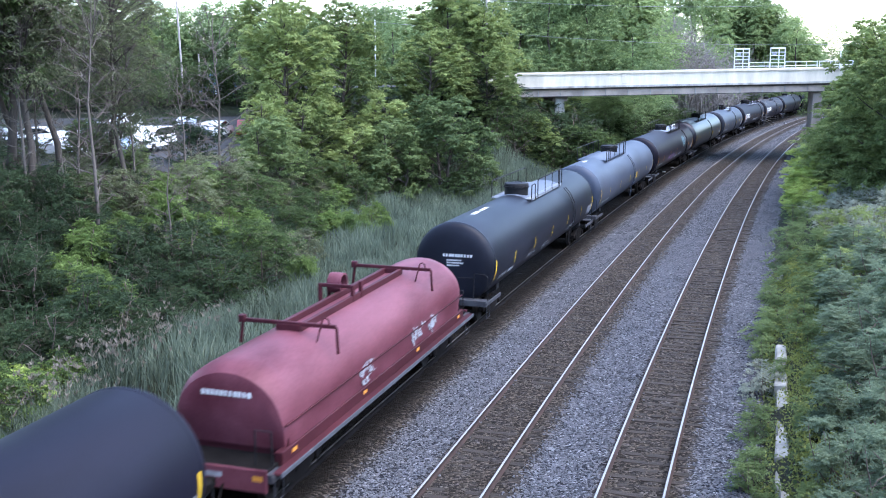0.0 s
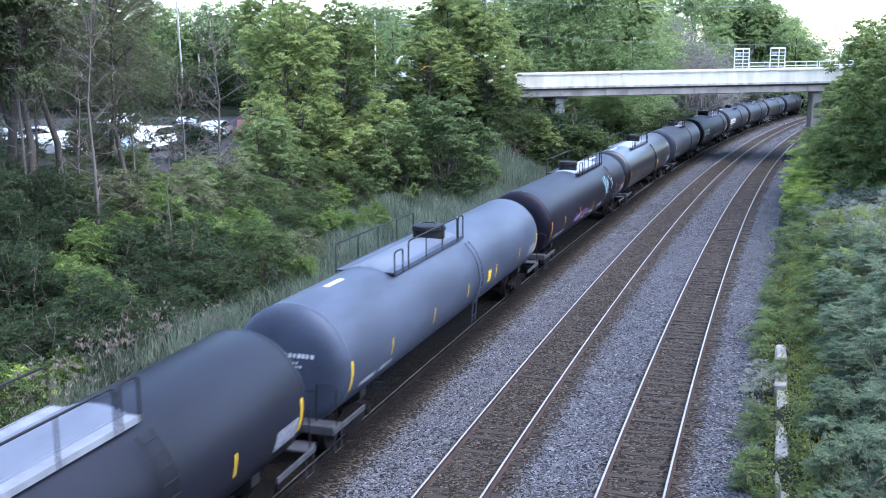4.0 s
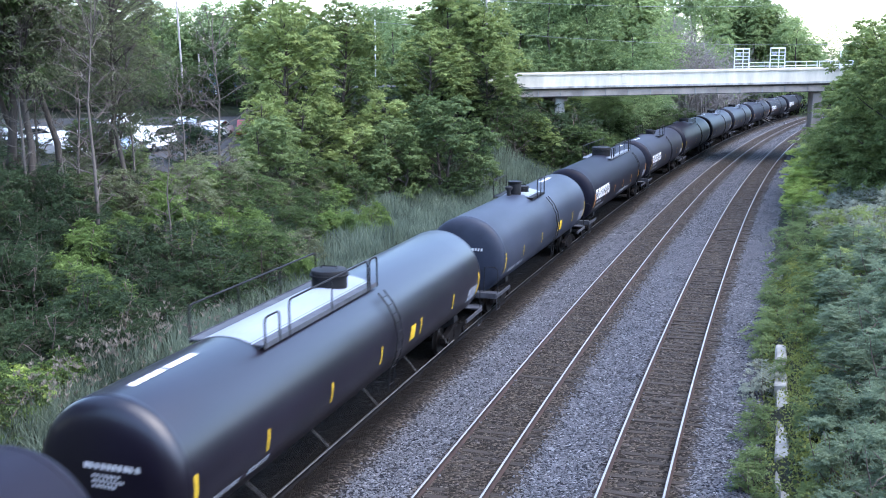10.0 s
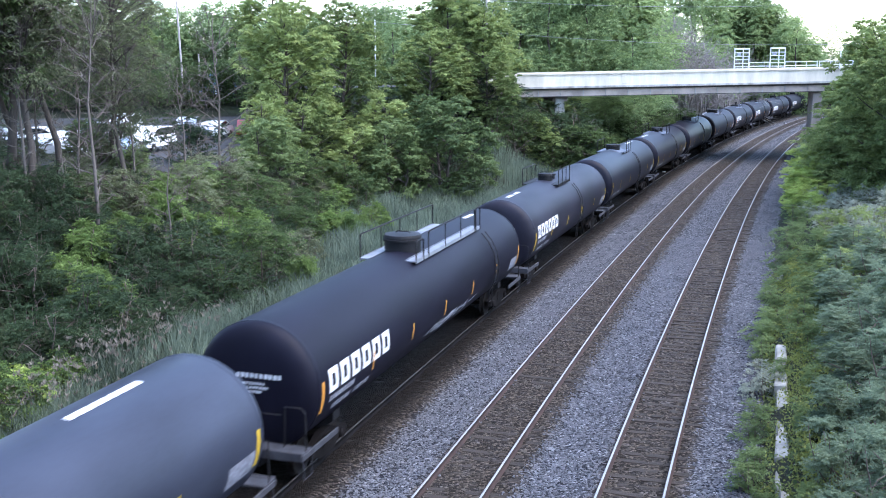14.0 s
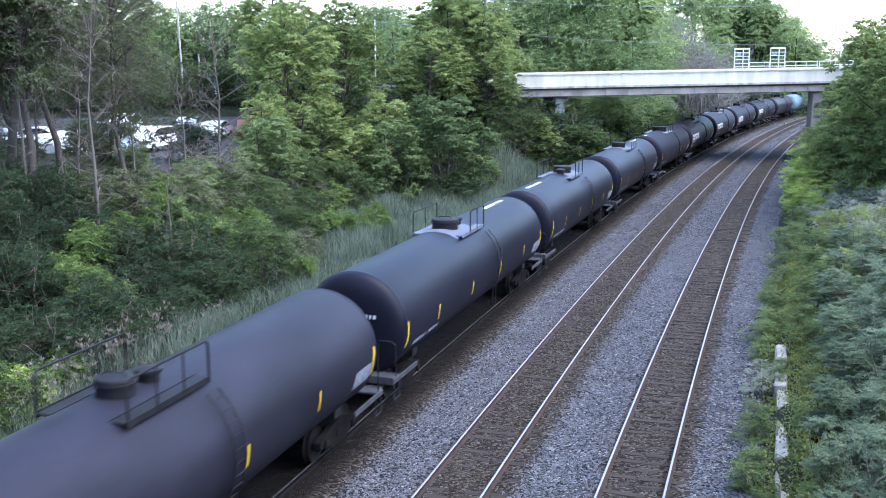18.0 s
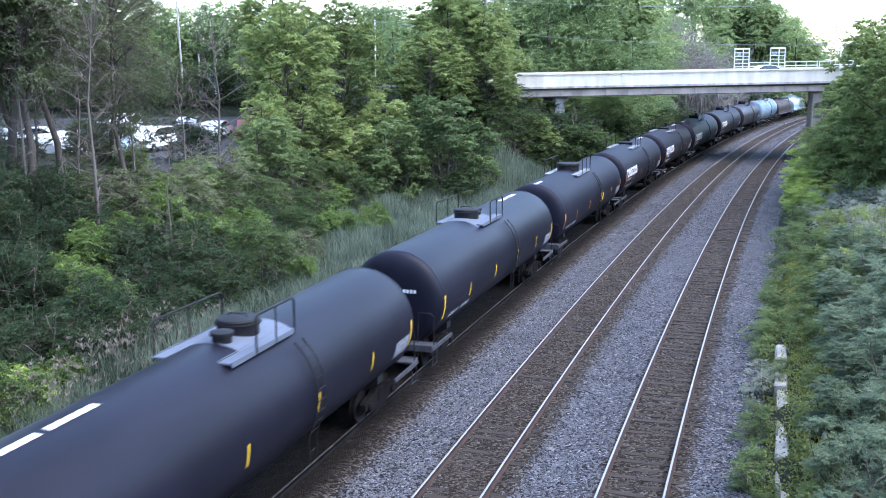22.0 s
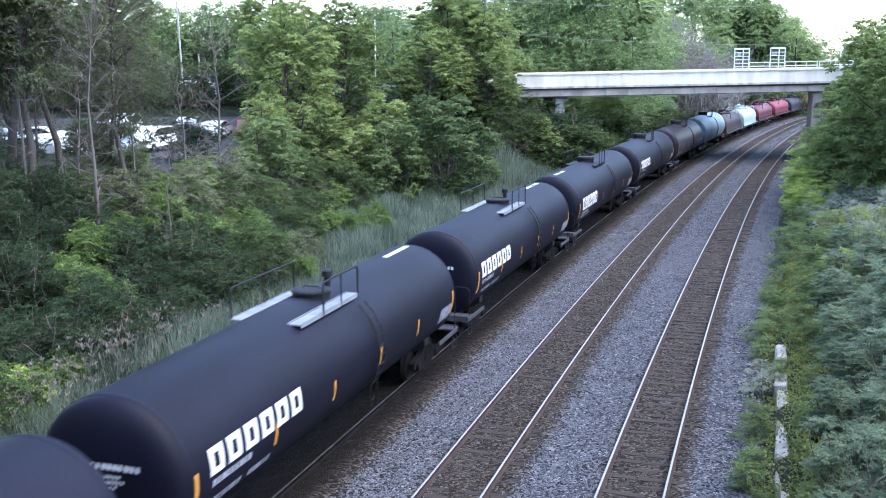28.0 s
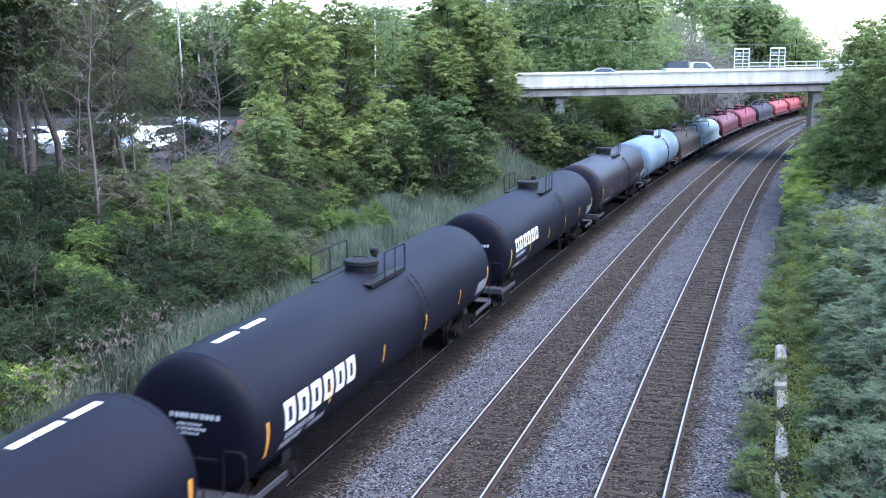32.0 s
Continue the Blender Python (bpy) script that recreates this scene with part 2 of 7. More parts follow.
PALE_PRINT = material("pale_print_panel", (0.17, 0.175, 0.20), 0.6, vary=0.4, scale=9, fine=30, bump=0.0)
GRAFFITI_BLUE = material("pale_blue_spray", (0.17, 0.30, 0.36), 0.6, vary=0.3, scale=5, fine=20, bump=0.0)
GRAFFITI_MAUVE = material("mauve_spray", (0.20, 0.13, 0.24), 0.6, vary=0.3, scale=5, fine=20, bump=0.0)
GLASS_DARK = material("dark_glass", (0.02, 0.022, 0.025), 0.08, vary=0.1, spec=0.8, bump=0.0)
TYRE = material("tyre_rubber", (0.02, 0.02, 0.02), 0.85, vary=0.2)


def car_paint(name, base, rough=0.44, vary=0.24, tint=None, coat=0.0, spec=0.12):
    return material(name, base, rough, 0.0, vary=vary, scale=0.9, fine=16, bump=0.05, bump_dist=0.004, tint=tint,
                    stretch=(1, 0.35, 1), coat=coat, spec=spec)


PAINT = {
    "charcoal": car_paint("charcoal_tank_paint", (0.0082, 0.0081, 0.0140)),
    "slate": car_paint("slate_tank_paint", (0.0105, 0.0114, 0.0172)),
    "light_blue": car_paint("light_blue_grey_tank_paint", (0.0450, 0.0535, 0.0760)),
    "purple_brown": car_paint("faded_purple_brown_tank_paint", (0.0089, 0.0074, 0.0132)),
    "gloss_black": car_paint("glossy_black_tank_paint", (0.0070, 0.0055, 0.0102), 0.32, spec=0.5),
    "blue_grey": car_paint("blue_grey_tank_paint", (0.0275, 0.0318, 0.0460)),
    "black": car_paint("black_tank_paint", (0.0058, 0.0055, 0.0110), 0.55),
    "soft_black": car_paint("soft_black_tank_paint", (0.0068, 0.0067, 0.0132), 0.55),
    "worn_black": car_paint("worn_black_tank_paint", (0.0145, 0.0138, 0.0210), 0.5, 0.35),
    "brown_black": car_paint("worn_brown_black_tank_paint", (0.0171, 0.0132, 0.0187), 0.4),
    "sky_blue": car_paint("pale_sky_blue_tank_paint", (0.1350, 0.1900, 0.2400)),
    "red": car_paint("faded_red_hood_paint", (0.088, 0.0185, 0.028), 0.55, 0.2, tint=(0.155, 0.052, 0.068), spec=0.2),
    # darker red of the fittings, with the shadow on the lower sill put in
    "red_trim": car_paint("dark_shaded_red_paint", (0.050, 0.0125, 0.0170), 0.6, 0.3, spec=0.12),
    "bright_red": car_paint("red_hood_paint", (0.3000, 0.0740, 0.0800), 0.6, 0.2),
    "maroon": car_paint("maroon_hood_paint", (0.1760, 0.0440, 0.0600), 0.6, 0.2),
    "dark_hood": car_paint("dark_grey_hood_paint", (0.0440, 0.0416, 0.0528), 0.6, 0.25),
    "brown_hood": car_paint("dark_brown_hood_paint", (0.0480, 0.0400, 0.0400), 0.6, 0.3),
    "white_hood": car_paint("pale_aqua_hood_paint", (0.3100, 0.3750, 0.3900), 0.55, 0.2),
    "white_roof": car_paint("whitish_roof_paint", (0.200, 0.222, 0.265), 0.5, 0.12),
    "pale_roof": car_paint("pale_blue_grey_roof_paint", (0.0920, 0.1040, 0.1320), 0.5, 0.2),
}


# ================= mesh helpers =================
class Shape:
    """Collects corners and faces of one mesh."""

    def __init__(self):
        self.v, self.f = [], []

    def add(self, verts, faces):
        k = len(self.v)
        self.v += [tuple(p) for p in verts]
        self.f += [tuple(i + k for i in f) for f in faces]
        return self

    def box(self, x0, x1, y0, y1, z0, z1, c=0.0, m=None):
        """A box with chamfered edges of width c."""
        if c <= 0:
            vs = [(x, y, z) for x in (x0, x1) for y in (y0, y1) for z in (z0, z1)]
            fs = [(0, 1, 3, 2), (4, 6, 7, 5), (0, 4, 5, 1), (2, 3, 7, 6), (0, 2, 6, 4), (1, 5, 7, 3)]
        else:
            X, Y, Z = (x0, x1), (y0, y1), (z0, z1)
            vs, ids = [], {}
            for i in (0, 1):
                for j in (0, 1):
                    for k in (0, 1):
                        sx, sy, sz = (c, -c)[i], (c, -c)[j], (c, -c)[k]
                        for a, p in enumerate(((X[i], Y[j] + sy, Z[k] + sz), (X[i] + sx, Y[j], Z[k] + sz), (X[i] + sx, Y[j] + sy, Z[k]))):
                            ids[i, j, k, a] = len(vs)
                            vs.append(p)
            fs = []
            for i in (0, 1):
                q = [(i, 0, 0, 0), (i, 1, 0, 0), (i, 1, 1, 0), (i, 0, 1, 0)]
                fs.append([ids[t] for t in (q if i else q[::-1])])
                q = [(0, i, 0, 1), (0, i, 1, 1), (1, i, 1, 1), (1, i, 0, 1)]
                fs.append([ids[t] for t in (q if i else q[::-1])])
                q = [(0, 0, i, 2), (1, 0, i, 2), (1, 1, i, 2), (0, 1, i, 2)]
                fs.append([ids[t] for t in (q if i else q[::-1])])
            for i in (0, 1):
                for j in (0, 1):
                    fs.append([ids[i, j, 0, 0], ids[i, j, 1, 0], ids[i, j, 1, 1], ids[i, j, 0, 1]])
                    fs.append([ids[i, 0, j, 0], ids[i, 1, j, 0], ids[i, 1, j, 2], ids[i, 0, j, 2]])
                    fs.append([ids[0, i, j, 1], ids[1, i, j, 1], ids[1, i, j, 2], ids[0, i, j, 2]])
                    for k in (0, 1):
                        fs.append([ids[i, j, k, 0], ids[i, j, k, 1], ids[i, j, k, 2]])
        if m is not None:
            vs = [m @ Vector(p) for p in vs]
        return self.add(vs, fs)

    def tube(self, pts, r, n=6, r1=None):
        """A round bar along the points, tapering from r to r1."""
        pts = [Vector(p) for p in pts]
        r1 = r if r1 is None else r1
        vs, fs = [], []
        last = len(pts) - 1
        side = None
        for i, p in enumerate(pts):
            d = (pts[min(i + 1, last)] - pts[max(i - 1, 0)]).normalized()
            if side is None:
                side = d.orthogonal().normalized()
            side = (side - d * side.dot(d)).normalized()
            up = d.cross(side)
            rr = r + (r1 - r) * i / max(last, 1)
            for k in range(n):
                a = 2 * math.pi * k / n
                vs.append(p + side * (rr * math.cos(a)) + up * (rr * math.sin(a)))
            if i:
                b = (i - 1) * n
                fs += [(b + k, b + (k + 1) % n, b + n + (k + 1) % n, b + n + k) for k in range(n)]
        fs += [tuple(range(n))[::-1], tuple(range(last * n, last * n + n))]
        return self.add(vs, fs)

    def lathe(self, profile, n=24, axis="z", at=(0, 0, 0)):
        """A body of revolution from (radius, height) pairs."""
        vs, fs = [], []
        for r, h in profile:
            for k in range(n):
                a = 2 * math.pi * k / n
                p = (r * math.cos(a), r * math.sin(a), h)
                if axis == "y":
                    p = (r * math.cos(a), h, -r * math.sin(a))
                elif axis == "x":
                    p = (h, r * math.cos(a), r * math.sin(a))
                vs.append((p[0] + at[0], p[1] + at[1], p[2] + at[2]))
        for i in range(len(profile) - 1):
            b = i * n
            fs += [(b + k, b + (k + 1) % n, b + n + (k + 1) % n, b + n + k) for k in range(n)]
        fs += [tuple(range(n))[::-1], tuple(range((len(profile) - 1) * n, len(profile) * n))]
        return self.add(vs, fs)

    def extrude(self, outline, d0, d1, axis="y"):
        """A flat outline of two coordinates pushed along an axis."""
        n = len(outline)
        put = {"y": lambda a, b, d: (a, d, b), "x": lambda a, b, d: (d, a, b), "z": lambda a, b, d: (a, b, d)}[axis]
        vs = [put(a, b, d) for d in (d0, d1) for a, b in outline]
        fs = [(i, (i + 1) % n, n + (i + 1) % n, n + i) for i in range(n)]
        fs += [tuple(range(n))[::-1], tuple(range(n, 2 * n))]
        return self.add(vs, fs)

    def mesh(self, name, mat, smooth=0.0):
        me = bpy.data.meshes.new(name)
        me.from_pydata(self.v, [], self.f)
        bm = bmesh.new()
        bm.from_mesh(me)
        bmesh.ops.recalc_face_normals(bm, faces=bm.faces)
        bm.to_mesh(me)
        bm.free()
        me.materials.append(mat)
        if smooth:
            me.shade_smooth()
            me.set_sharp_from_angle(angle=radians(smooth))
        return me


def part(name, me, parent, label="", m=None):
    """One mesh object under a thing or under a part."""
    ob = new(name, me)
    ob.parent = parent
    if m is not None:
        ob.matrix_basis = m
    if label:
        tagged(ob, label)
    return ob


def thing(name, label, category, m=None, group="", kind="", me=None):
    ob = new(name, me)
    tagged(ob, label, category, group, kind)
    if m is not None:
        ob.matrix_basis = m
    return ob


def quick_mesh(name, verts, faces, mat, smooth=False):
    """A large mesh from arrays; all faces have the same number of corners."""
    verts, faces = np.asarray(verts, np.float32), np.asarray(faces, np.int32)
    me = bpy.data.meshes.new(name)
    me.vertices.add(len(verts))
    me.vertices.foreach_set("co", verts.ravel())
    k = faces.shape[1]
    me.loops.add(faces.size)
    me.loops.foreach_set("vertex_index", faces.ravel())
    me.polygons.add(len(faces))
    me.polygons.foreach_set("loop_start", np.arange(0, faces.size, k, dtype=np.int32))
    me.update(calc_edges=True)
    me.materials.append(mat)
    me.polygons.foreach_set("use_smooth", np.full(len(faces), smooth))
    return me


# ================= the line: three curved tracks =================
CURVE_S = (0, 30, 60, 90, 120, 150, 180, 220, 270)
CURVE_K = (1.234, 0.911, 0.687, 0.956, 0.973, 1.083, 1.336, 1.597, 1.858)   # thousandths per metre
START_X, START_TURN = -6.577, 0.28057
TRACK_R, TRACK_T = 4.030, -4.581     # offsets of the other tracks from the middle one
GAUGE = 1.507
_S = np.arange(0, 421, 1.0)
_k = np.interp(_S, CURVE_S, CURVE_K) * 1e-3
_H = START_TURN + np.concatenate([[0], np.cumsum((_k[1:] + _k[:-1]) / 2)])
_m = (_H[1:] + _H[:-1]) / 2
_X = START_X + np.concatenate([[0], np.cumsum(np.sin(_m))])
_Y = np.concatenate([[0], np.cumsum(np.cos(_m))])


def along(s, u=0.0):
    """x, y and heading of the line at s metres, u metres to its right."""
    c = np.clip(s, 0, 420)
    h = np.interp(c, _S, _H)
    x = np.interp(c, _S, _X) + (s - c) * np.sin(h)
    y = np.interp(c, _S, _Y) + (s - c) * np.cos(h)
    return x + u * np.cos(h), y - u * np.sin(h), h


def offset_of(x, y):
    """How far (x, y) lies to the right of the middle track."""
    h = np.interp(y, _Y, _H)
    xm = np.interp(y, _Y, _X) + np.minimum(y, 0) * np.tan(START_TURN)
    return (x - xm) * np.cos(h)


def smooth(a, b, x):
    t = np.clip((x - a) / (b - a), 0, 1)
    return t * t * (3 - 2 * t)


def left_edge(y):
    """Where the reeds end and the wooded bank begins."""
    return np.interp(y, (20, 35, 39, 42, 46, 58, 70, 85, 100), (-13.6, -12.3, -10.6, -9, -7.8, -7.6, -6.6, -4.5, 2))


BRIDGE_Y0, BRIDGE_Y1 = 104.0, 116.5


def bridge_z(x):
    """Underside of the overbridge's girders: it climbs gently to the right."""
    return 6.22 + 0.0172 * (x - 7.0)


def ground_z(x, y):
    x, y = np.asarray(x, float), np.asarray(y, float)
    u = offset_of(x, y)
    e = left_edge(y)
    z = -0.32 - 0.85 * smooth(-7.2, -9.6, u)
    z = z + 4.9 * smooth(0, -15, x - e) * smooth(130, 60, y) + 3.2 * smooth(0, -15, x - e) * smooth(60, 130, y)
    z = z + 0.85 * smooth(7.3, 7.9, u) + 5.2 * smooth(8.5, 22, u)
    lot = smooth(-12.5, -17, x) * smooth(55, 61, y) * smooth(98, 92, y)
    z = z * (1 - lot) + 3.75 * lot
    road = bridge_z(np.clip(x, -60, 70)) + 1.0
    emb = smooth(86, 102, y) * np.maximum(smooth(11, 2, x) * smooth(-9, -13, u), smooth(13, 20, u) * smooth(136, 120, y))
    z = z * (1 - emb) + (road - 0.25) * emb
    far = smooth(118, 135, y) * smooth(10, 22, np.abs(u + 0.5))
    z = np.where(emb < 0.5, z * (1 - far) + (6.5 + 0 * z) * far, z)
    return z


def ground_sheet():
    xs = np.concatenate([np.linspace(-2500, -90, 14), np.arange(-80, 90, 1.25), np.linspace(95, 2500, 14)])
    ys = np.concatenate([np.linspace(-400, -20, 8), np.arange(-10, 180, 1.25), np.linspace(190, 3500, 18)])
    gx, gy = np.meshgrid(xs, ys)
    gz = ground_z(gx, gy)
    rng = np.random.default_rng(3)
    gz = gz + np.where(np.abs(offset_of(gx, gy)) > 9.0, rng.normal(0, 0.05, gz.shape), 0)
    nx, ny = len(xs), len(ys)
    i = (np.arange(ny - 1)[:, None] * nx + np.arange(nx - 1)[None]).ravel()
    return quick_mesh("ground", np.stack([gx, gy, gz], -1).reshape(-1, 3), np.stack([i, i + 1, i + nx + 1, i + nx], -1), EARTH, True)


thing("ground", "grassy soil of a railway cutting and its banks", "ground", kind="structure", me=ground_sheet())


def ribbon(name, us, zs, s0, s1, step, mat, rough=0.0, seed=1):
    """A strip laid along the line with the cross-section (us, zs)."""
    ss = np.arange(s0, s1 + step / 2, step)
    rng = np.random.default_rng(seed)
    V = []
    for u, z in zip(us, zs):
        x, y, _ = along(ss, u)
        V.append(np.stack([x, y, np.full_like(x, z) + rng.normal(0, rough, len(ss))], -1))
    V = np.stack(V, 1)
    n = len(us)
    i = (np.arange(len(ss) - 1)[:, None] * n + np.arange(n - 1)[None]).ravel()
    return quick_mesh(name, V.reshape(-1, 3), np.stack([i, i + 1, i + n + 1, i + n], -1), mat, True)


def span(a, b, n):
    return list(np.linspace(a, b, n))


S0, S1 = -8, 300


def stone_shoulder(u, a, b):
    """A low heap of stone that buries the sleeper ends on one side of a track."""
    return smooth(a - 0.3, a, u) * smooth(b + 0.12, b - 0.1, u)


us = [-8.9, -7.6, -6.9] + span(-6.5, 6.3, 80) + [6.8, 7.25]
uu = np.array(us)
rise = 0.055 * stone_shoulder(uu, -1.55, -0.85) + 0.055 * stone_shoulder(uu, TRACK_R - 1.55, TRACK_R - 0.85) + 0.069 * smooth(1.6, 1.2, np.abs(uu)) + 0.054 * smooth(1.5, 1.2, np.abs(uu - TRACK_R)) + 0.086 * smooth(2.0, 1.5, np.abs(uu - TRACK_T))
zs = np.interp(uu, (-8.9, -7.6, -6.9, -6.4, 6.3, 6.8, 7.25), (-1.25, -0.64, -0.32, -0.24, -0.24, -0.28, -0.42)) + rise
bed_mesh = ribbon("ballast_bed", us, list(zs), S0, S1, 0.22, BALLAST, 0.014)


def fouled(u, left, right, soft):
    """1 between the two borders of a fouled strip, fading out over a soft edge."""
    return smooth(left - soft, left + soft, u) * smooth(right + soft, right - soft, u)


dirt = np.maximum(np.maximum(fouled(uu, -0.95, 1.42, 0.28), fouled(uu, TRACK_R - 0.88, TRACK_R + 1.22, 0.22)), smooth(2.3, 1.6, np.abs(uu - TRACK_T)))
# blackened strip along the train's track: oil and painted shade
oil_shade = smooth(1.95, 1.05, np.abs(uu - TRACK_T))
for key, val in (("dirt", dirt), ("oil_shade", oil_shade)):
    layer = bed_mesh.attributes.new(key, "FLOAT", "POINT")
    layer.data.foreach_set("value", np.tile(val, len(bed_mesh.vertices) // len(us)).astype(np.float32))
bed = thing("ballast_bed", "bluish grey crushed stone ballast under three tracks", "ballast", kind="structure", me=bed_mesh)


def loose_stones(seed, strips, density, s0, s1):
    """Broken stones lying on the ballast: eight-sided chips, each with its own tilt, size and grey."""
    g = np.random.default_rng(seed)
    C = []
    for ua, ub in strips:
        n = int((ub - ua) * (s1 - s0) * density)
        s, u = s0 + (s1 - s0) * g.random(n) ** 1.25, g.uniform(ua, ub, n) + g.normal(0, 0.12, n)
        x, y, _ = along(s, u)
        C.append(np.stack([x, y, np.interp(u, uu, zs) + g.uniform(-0.006, 0.022, n)], -1))
    C = np.concatenate(C)
    n = len(C)
    r = g.uniform(0.022, 0.046, n)[:, None, None]
    O = np.array([(1, 0, 0), (-1, 0, 0), (0, 1, 0), (0, -1, 0), (0, 0, 1), (0, 0, -1)], float)
    V = O[None] * g.uniform(0.6, 1.3, (n, 6, 1)) + g.normal(0, 0.16, (n, 6, 3))
    a, b = g.uniform(0, 6.28, n), g.normal(0, 0.5, n)
    R = np.zeros((n, 3, 3))
    R[:, 0, 0], R[:, 0, 1], R[:, 1, 0], R[:, 1, 1] = np.cos(a), -np.sin(a) * np.cos(b), np.sin(a), np.cos(a) * np.cos(b)
    R[:, 0, 2], R[:, 1, 2], R[:, 2, 1], R[:, 2, 2] = np.sin(a) * np.sin(b), -np.cos(a) * np.sin(b), np.sin(b), np.cos(b)
    V = np.einsum("nij,nkj->nki", R, V) * r * np.array([1, 1, 0.75]) + C[:, None]
    T = np.array([(0, 2, 4), (2, 1, 4), (1, 3, 4), (3, 0, 4), (2, 0, 5), (1, 2, 5), (3, 1, 5), (0, 3, 5)])
    return quick_mesh("ballast_stones", V.reshape(-1, 3), (np.arange(n)[:, None, None] * 6 + T[None]).reshape(-1, 3), STONE)


thing("ballast_stones", "bluish grey broken stones lying on the ballast", "stones", kind="stuff",
      me=loose_stones(8, ((TRACK_T + 2.0, -0.85), (1.3, TRACK_R - 0.85), (TRACK_R + 1.3, 6.75)), 165, 16, 62))


def rail_mesh(u):
    """The foot, web and head of one rail, swept along the line."""
    prof = ((-0.07, -0.172), (-0.07, -0.158), (-0.012, -0.13), (-0.010, -0.045), (-0.037, -0.036), (-0.037, -0.006),
            (0.037, -0.006), (0.037, -0.036), (0.010, -0.045), (0.012, -0.13), (0.07, -0.158), (0.07, -0.172))
    return ribbon("rail", [u + a for a, _ in prof], [b for _, b in prof], S0, S1, 1.0, RAIL_STEEL if u > -2 else GRIME)


def head_mesh(u):
    prof = ((-0.026, -0.0055), (-0.024, -0.002), (-0.016, 0.0), (0.022, 0.0), (0.028, -0.002), (0.030, -0.0055))
    return ribbon("running_surface", [u + a for a, _ in prof], [b for _, b in prof], S0, S1, 1.0, RAIL_DULL if u < -2 else RAIL_HEAD)


def tie_shape():
    s = Shape()
    s.box(-1.29, 1.29, -0.112, 0.112, -0.36, -0.172, 0.012)
    return s


TIE_MESHES = []
for i in range(6):
    rng = np.random.default_rng(i)
    sh = tie_shape()
    sh.v = [(x + rng.normal(0, 0.012), y + rng.normal(0, 0.006), z - abs(rng.normal(0, 0.006))) for x, y, z in sh.v]
    TIE_MESHES.append(sh.mesh("tie", TIE))
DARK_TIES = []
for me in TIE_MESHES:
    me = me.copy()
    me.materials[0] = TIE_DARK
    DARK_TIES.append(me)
PLATE = Shape().box(-0.18, 0.18, -0.09, 0.09, -0.176, -0.163, 0.004).mesh("tie_plate", RAIL_STEEL)


def track(u, label, pieces, tie_mat=None):
    base = thing("railway_track", label, "railway track", group="railway tracks")
    for sgn in (-1, 1):
        r = part("rail", rail_mesh(u + sgn * GAUGE / 2), base, "rusty steel rail")
        part("running_surface", head_mesh(u + sgn * GAUGE / 2), r, "polished top of the rail")
    rng = random.Random(int(u * 100))
    s, i = 12.0, 0
    rest = Shape()
    while s < 250:
        x, y, h = along(s, u + rng.gauss(0, 0.03))
        m = pose(float(x), float(y), rng.gauss(-0.003, 0.008), rng.gauss(0, 0.25), rng.gauss(0, 0.2), -math.degrees(h) + rng.gauss(0, 1.0))
        if i < pieces:
            part("sleeper", (TIE_MESHES if tie_mat is None else DARK_TIES)[rng.randrange(6)], base, m=m)
        else:
            rest.box(-1.29, 1.29, -0.112, 0.112, -0.34, -0.172, 0, m)
        s += 0.515 + rng.gauss(0, 0.025)
        i += 1
    tagged(part("sleepers", rest.mesh("sleepers", tie_mat or TIE), base, "far wooden sleepers"), kind="stuff")
    return base


# ================= the train =================
TRAIN_V = (9.140, 9.123, 9.047, 8.778, 8.699)          # speed at 0, 8, 16, 24, 32 s
_t = np.linspace(0, 32, 321)
_v = np.interp(_t, (0, 8, 16, 24, 32), TRAIN_V)
_d = np.concatenate([[0], np.cumsum((_v[1:] + _v[:-1]) * 0.05)])
_d -= _d[190]


def travelled(t):
    """Metres that the train has come since 19 s."""
    return float(np.interp(t, _t, _d))


RAD, ZC = 1.59, 2.32         # a tank's radius and the height of its axis


HEAD = 0.40                  # depth of the dished ends


def on_shell(y, a, r=RAD + 0.006):
    """A place on a tank's side: a is the angle in degrees from the top towards the right."""
    a = radians(a)
    return (r * math.sin(a), y, ZC + r * math.cos(a))


def shell_patch(y0, y1, a0, a1, mat, name="marking", r=RAD + 0.006, sub=None):
    """A thin painted panel that follows the tank's round side."""
    n = sub or max(2, int(abs(a1 - a0) / 5) + 1)
    s = Shape()
    vs = [on_shell(y, a0 + (a1 - a0) * i / n, r) for i in range(n + 1) for y in (y0, y1)]
    s.add(vs, [(2 * i, 2 * i + 1, 2 * i + 3, 2 * i + 2) for i in range(n)])
    return s.mesh(name, mat)


def head_point(x, z, half, end=-1):
    """A place on a tank's dished end, seen from outside."""
    r = min(1.0, math.hypot(x, z - ZC) / RAD)
    d = math.sin(math.acos(r ** (1 / 0.32)))
    return (x, end * (half + HEAD * d + 0.008), z)


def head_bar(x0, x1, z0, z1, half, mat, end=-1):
    n = 4
    s = Shape()
    vs = [head_point(x0 + (x1 - x0) * i / n, z, half, end) for i in range(n + 1) for z in (z0, z1)]
    return s.add(vs, [(2 * i, 2 * i + 1, 2 * i + 3, 2 * i + 2) for i in range(n)]).mesh("lettering", mat)


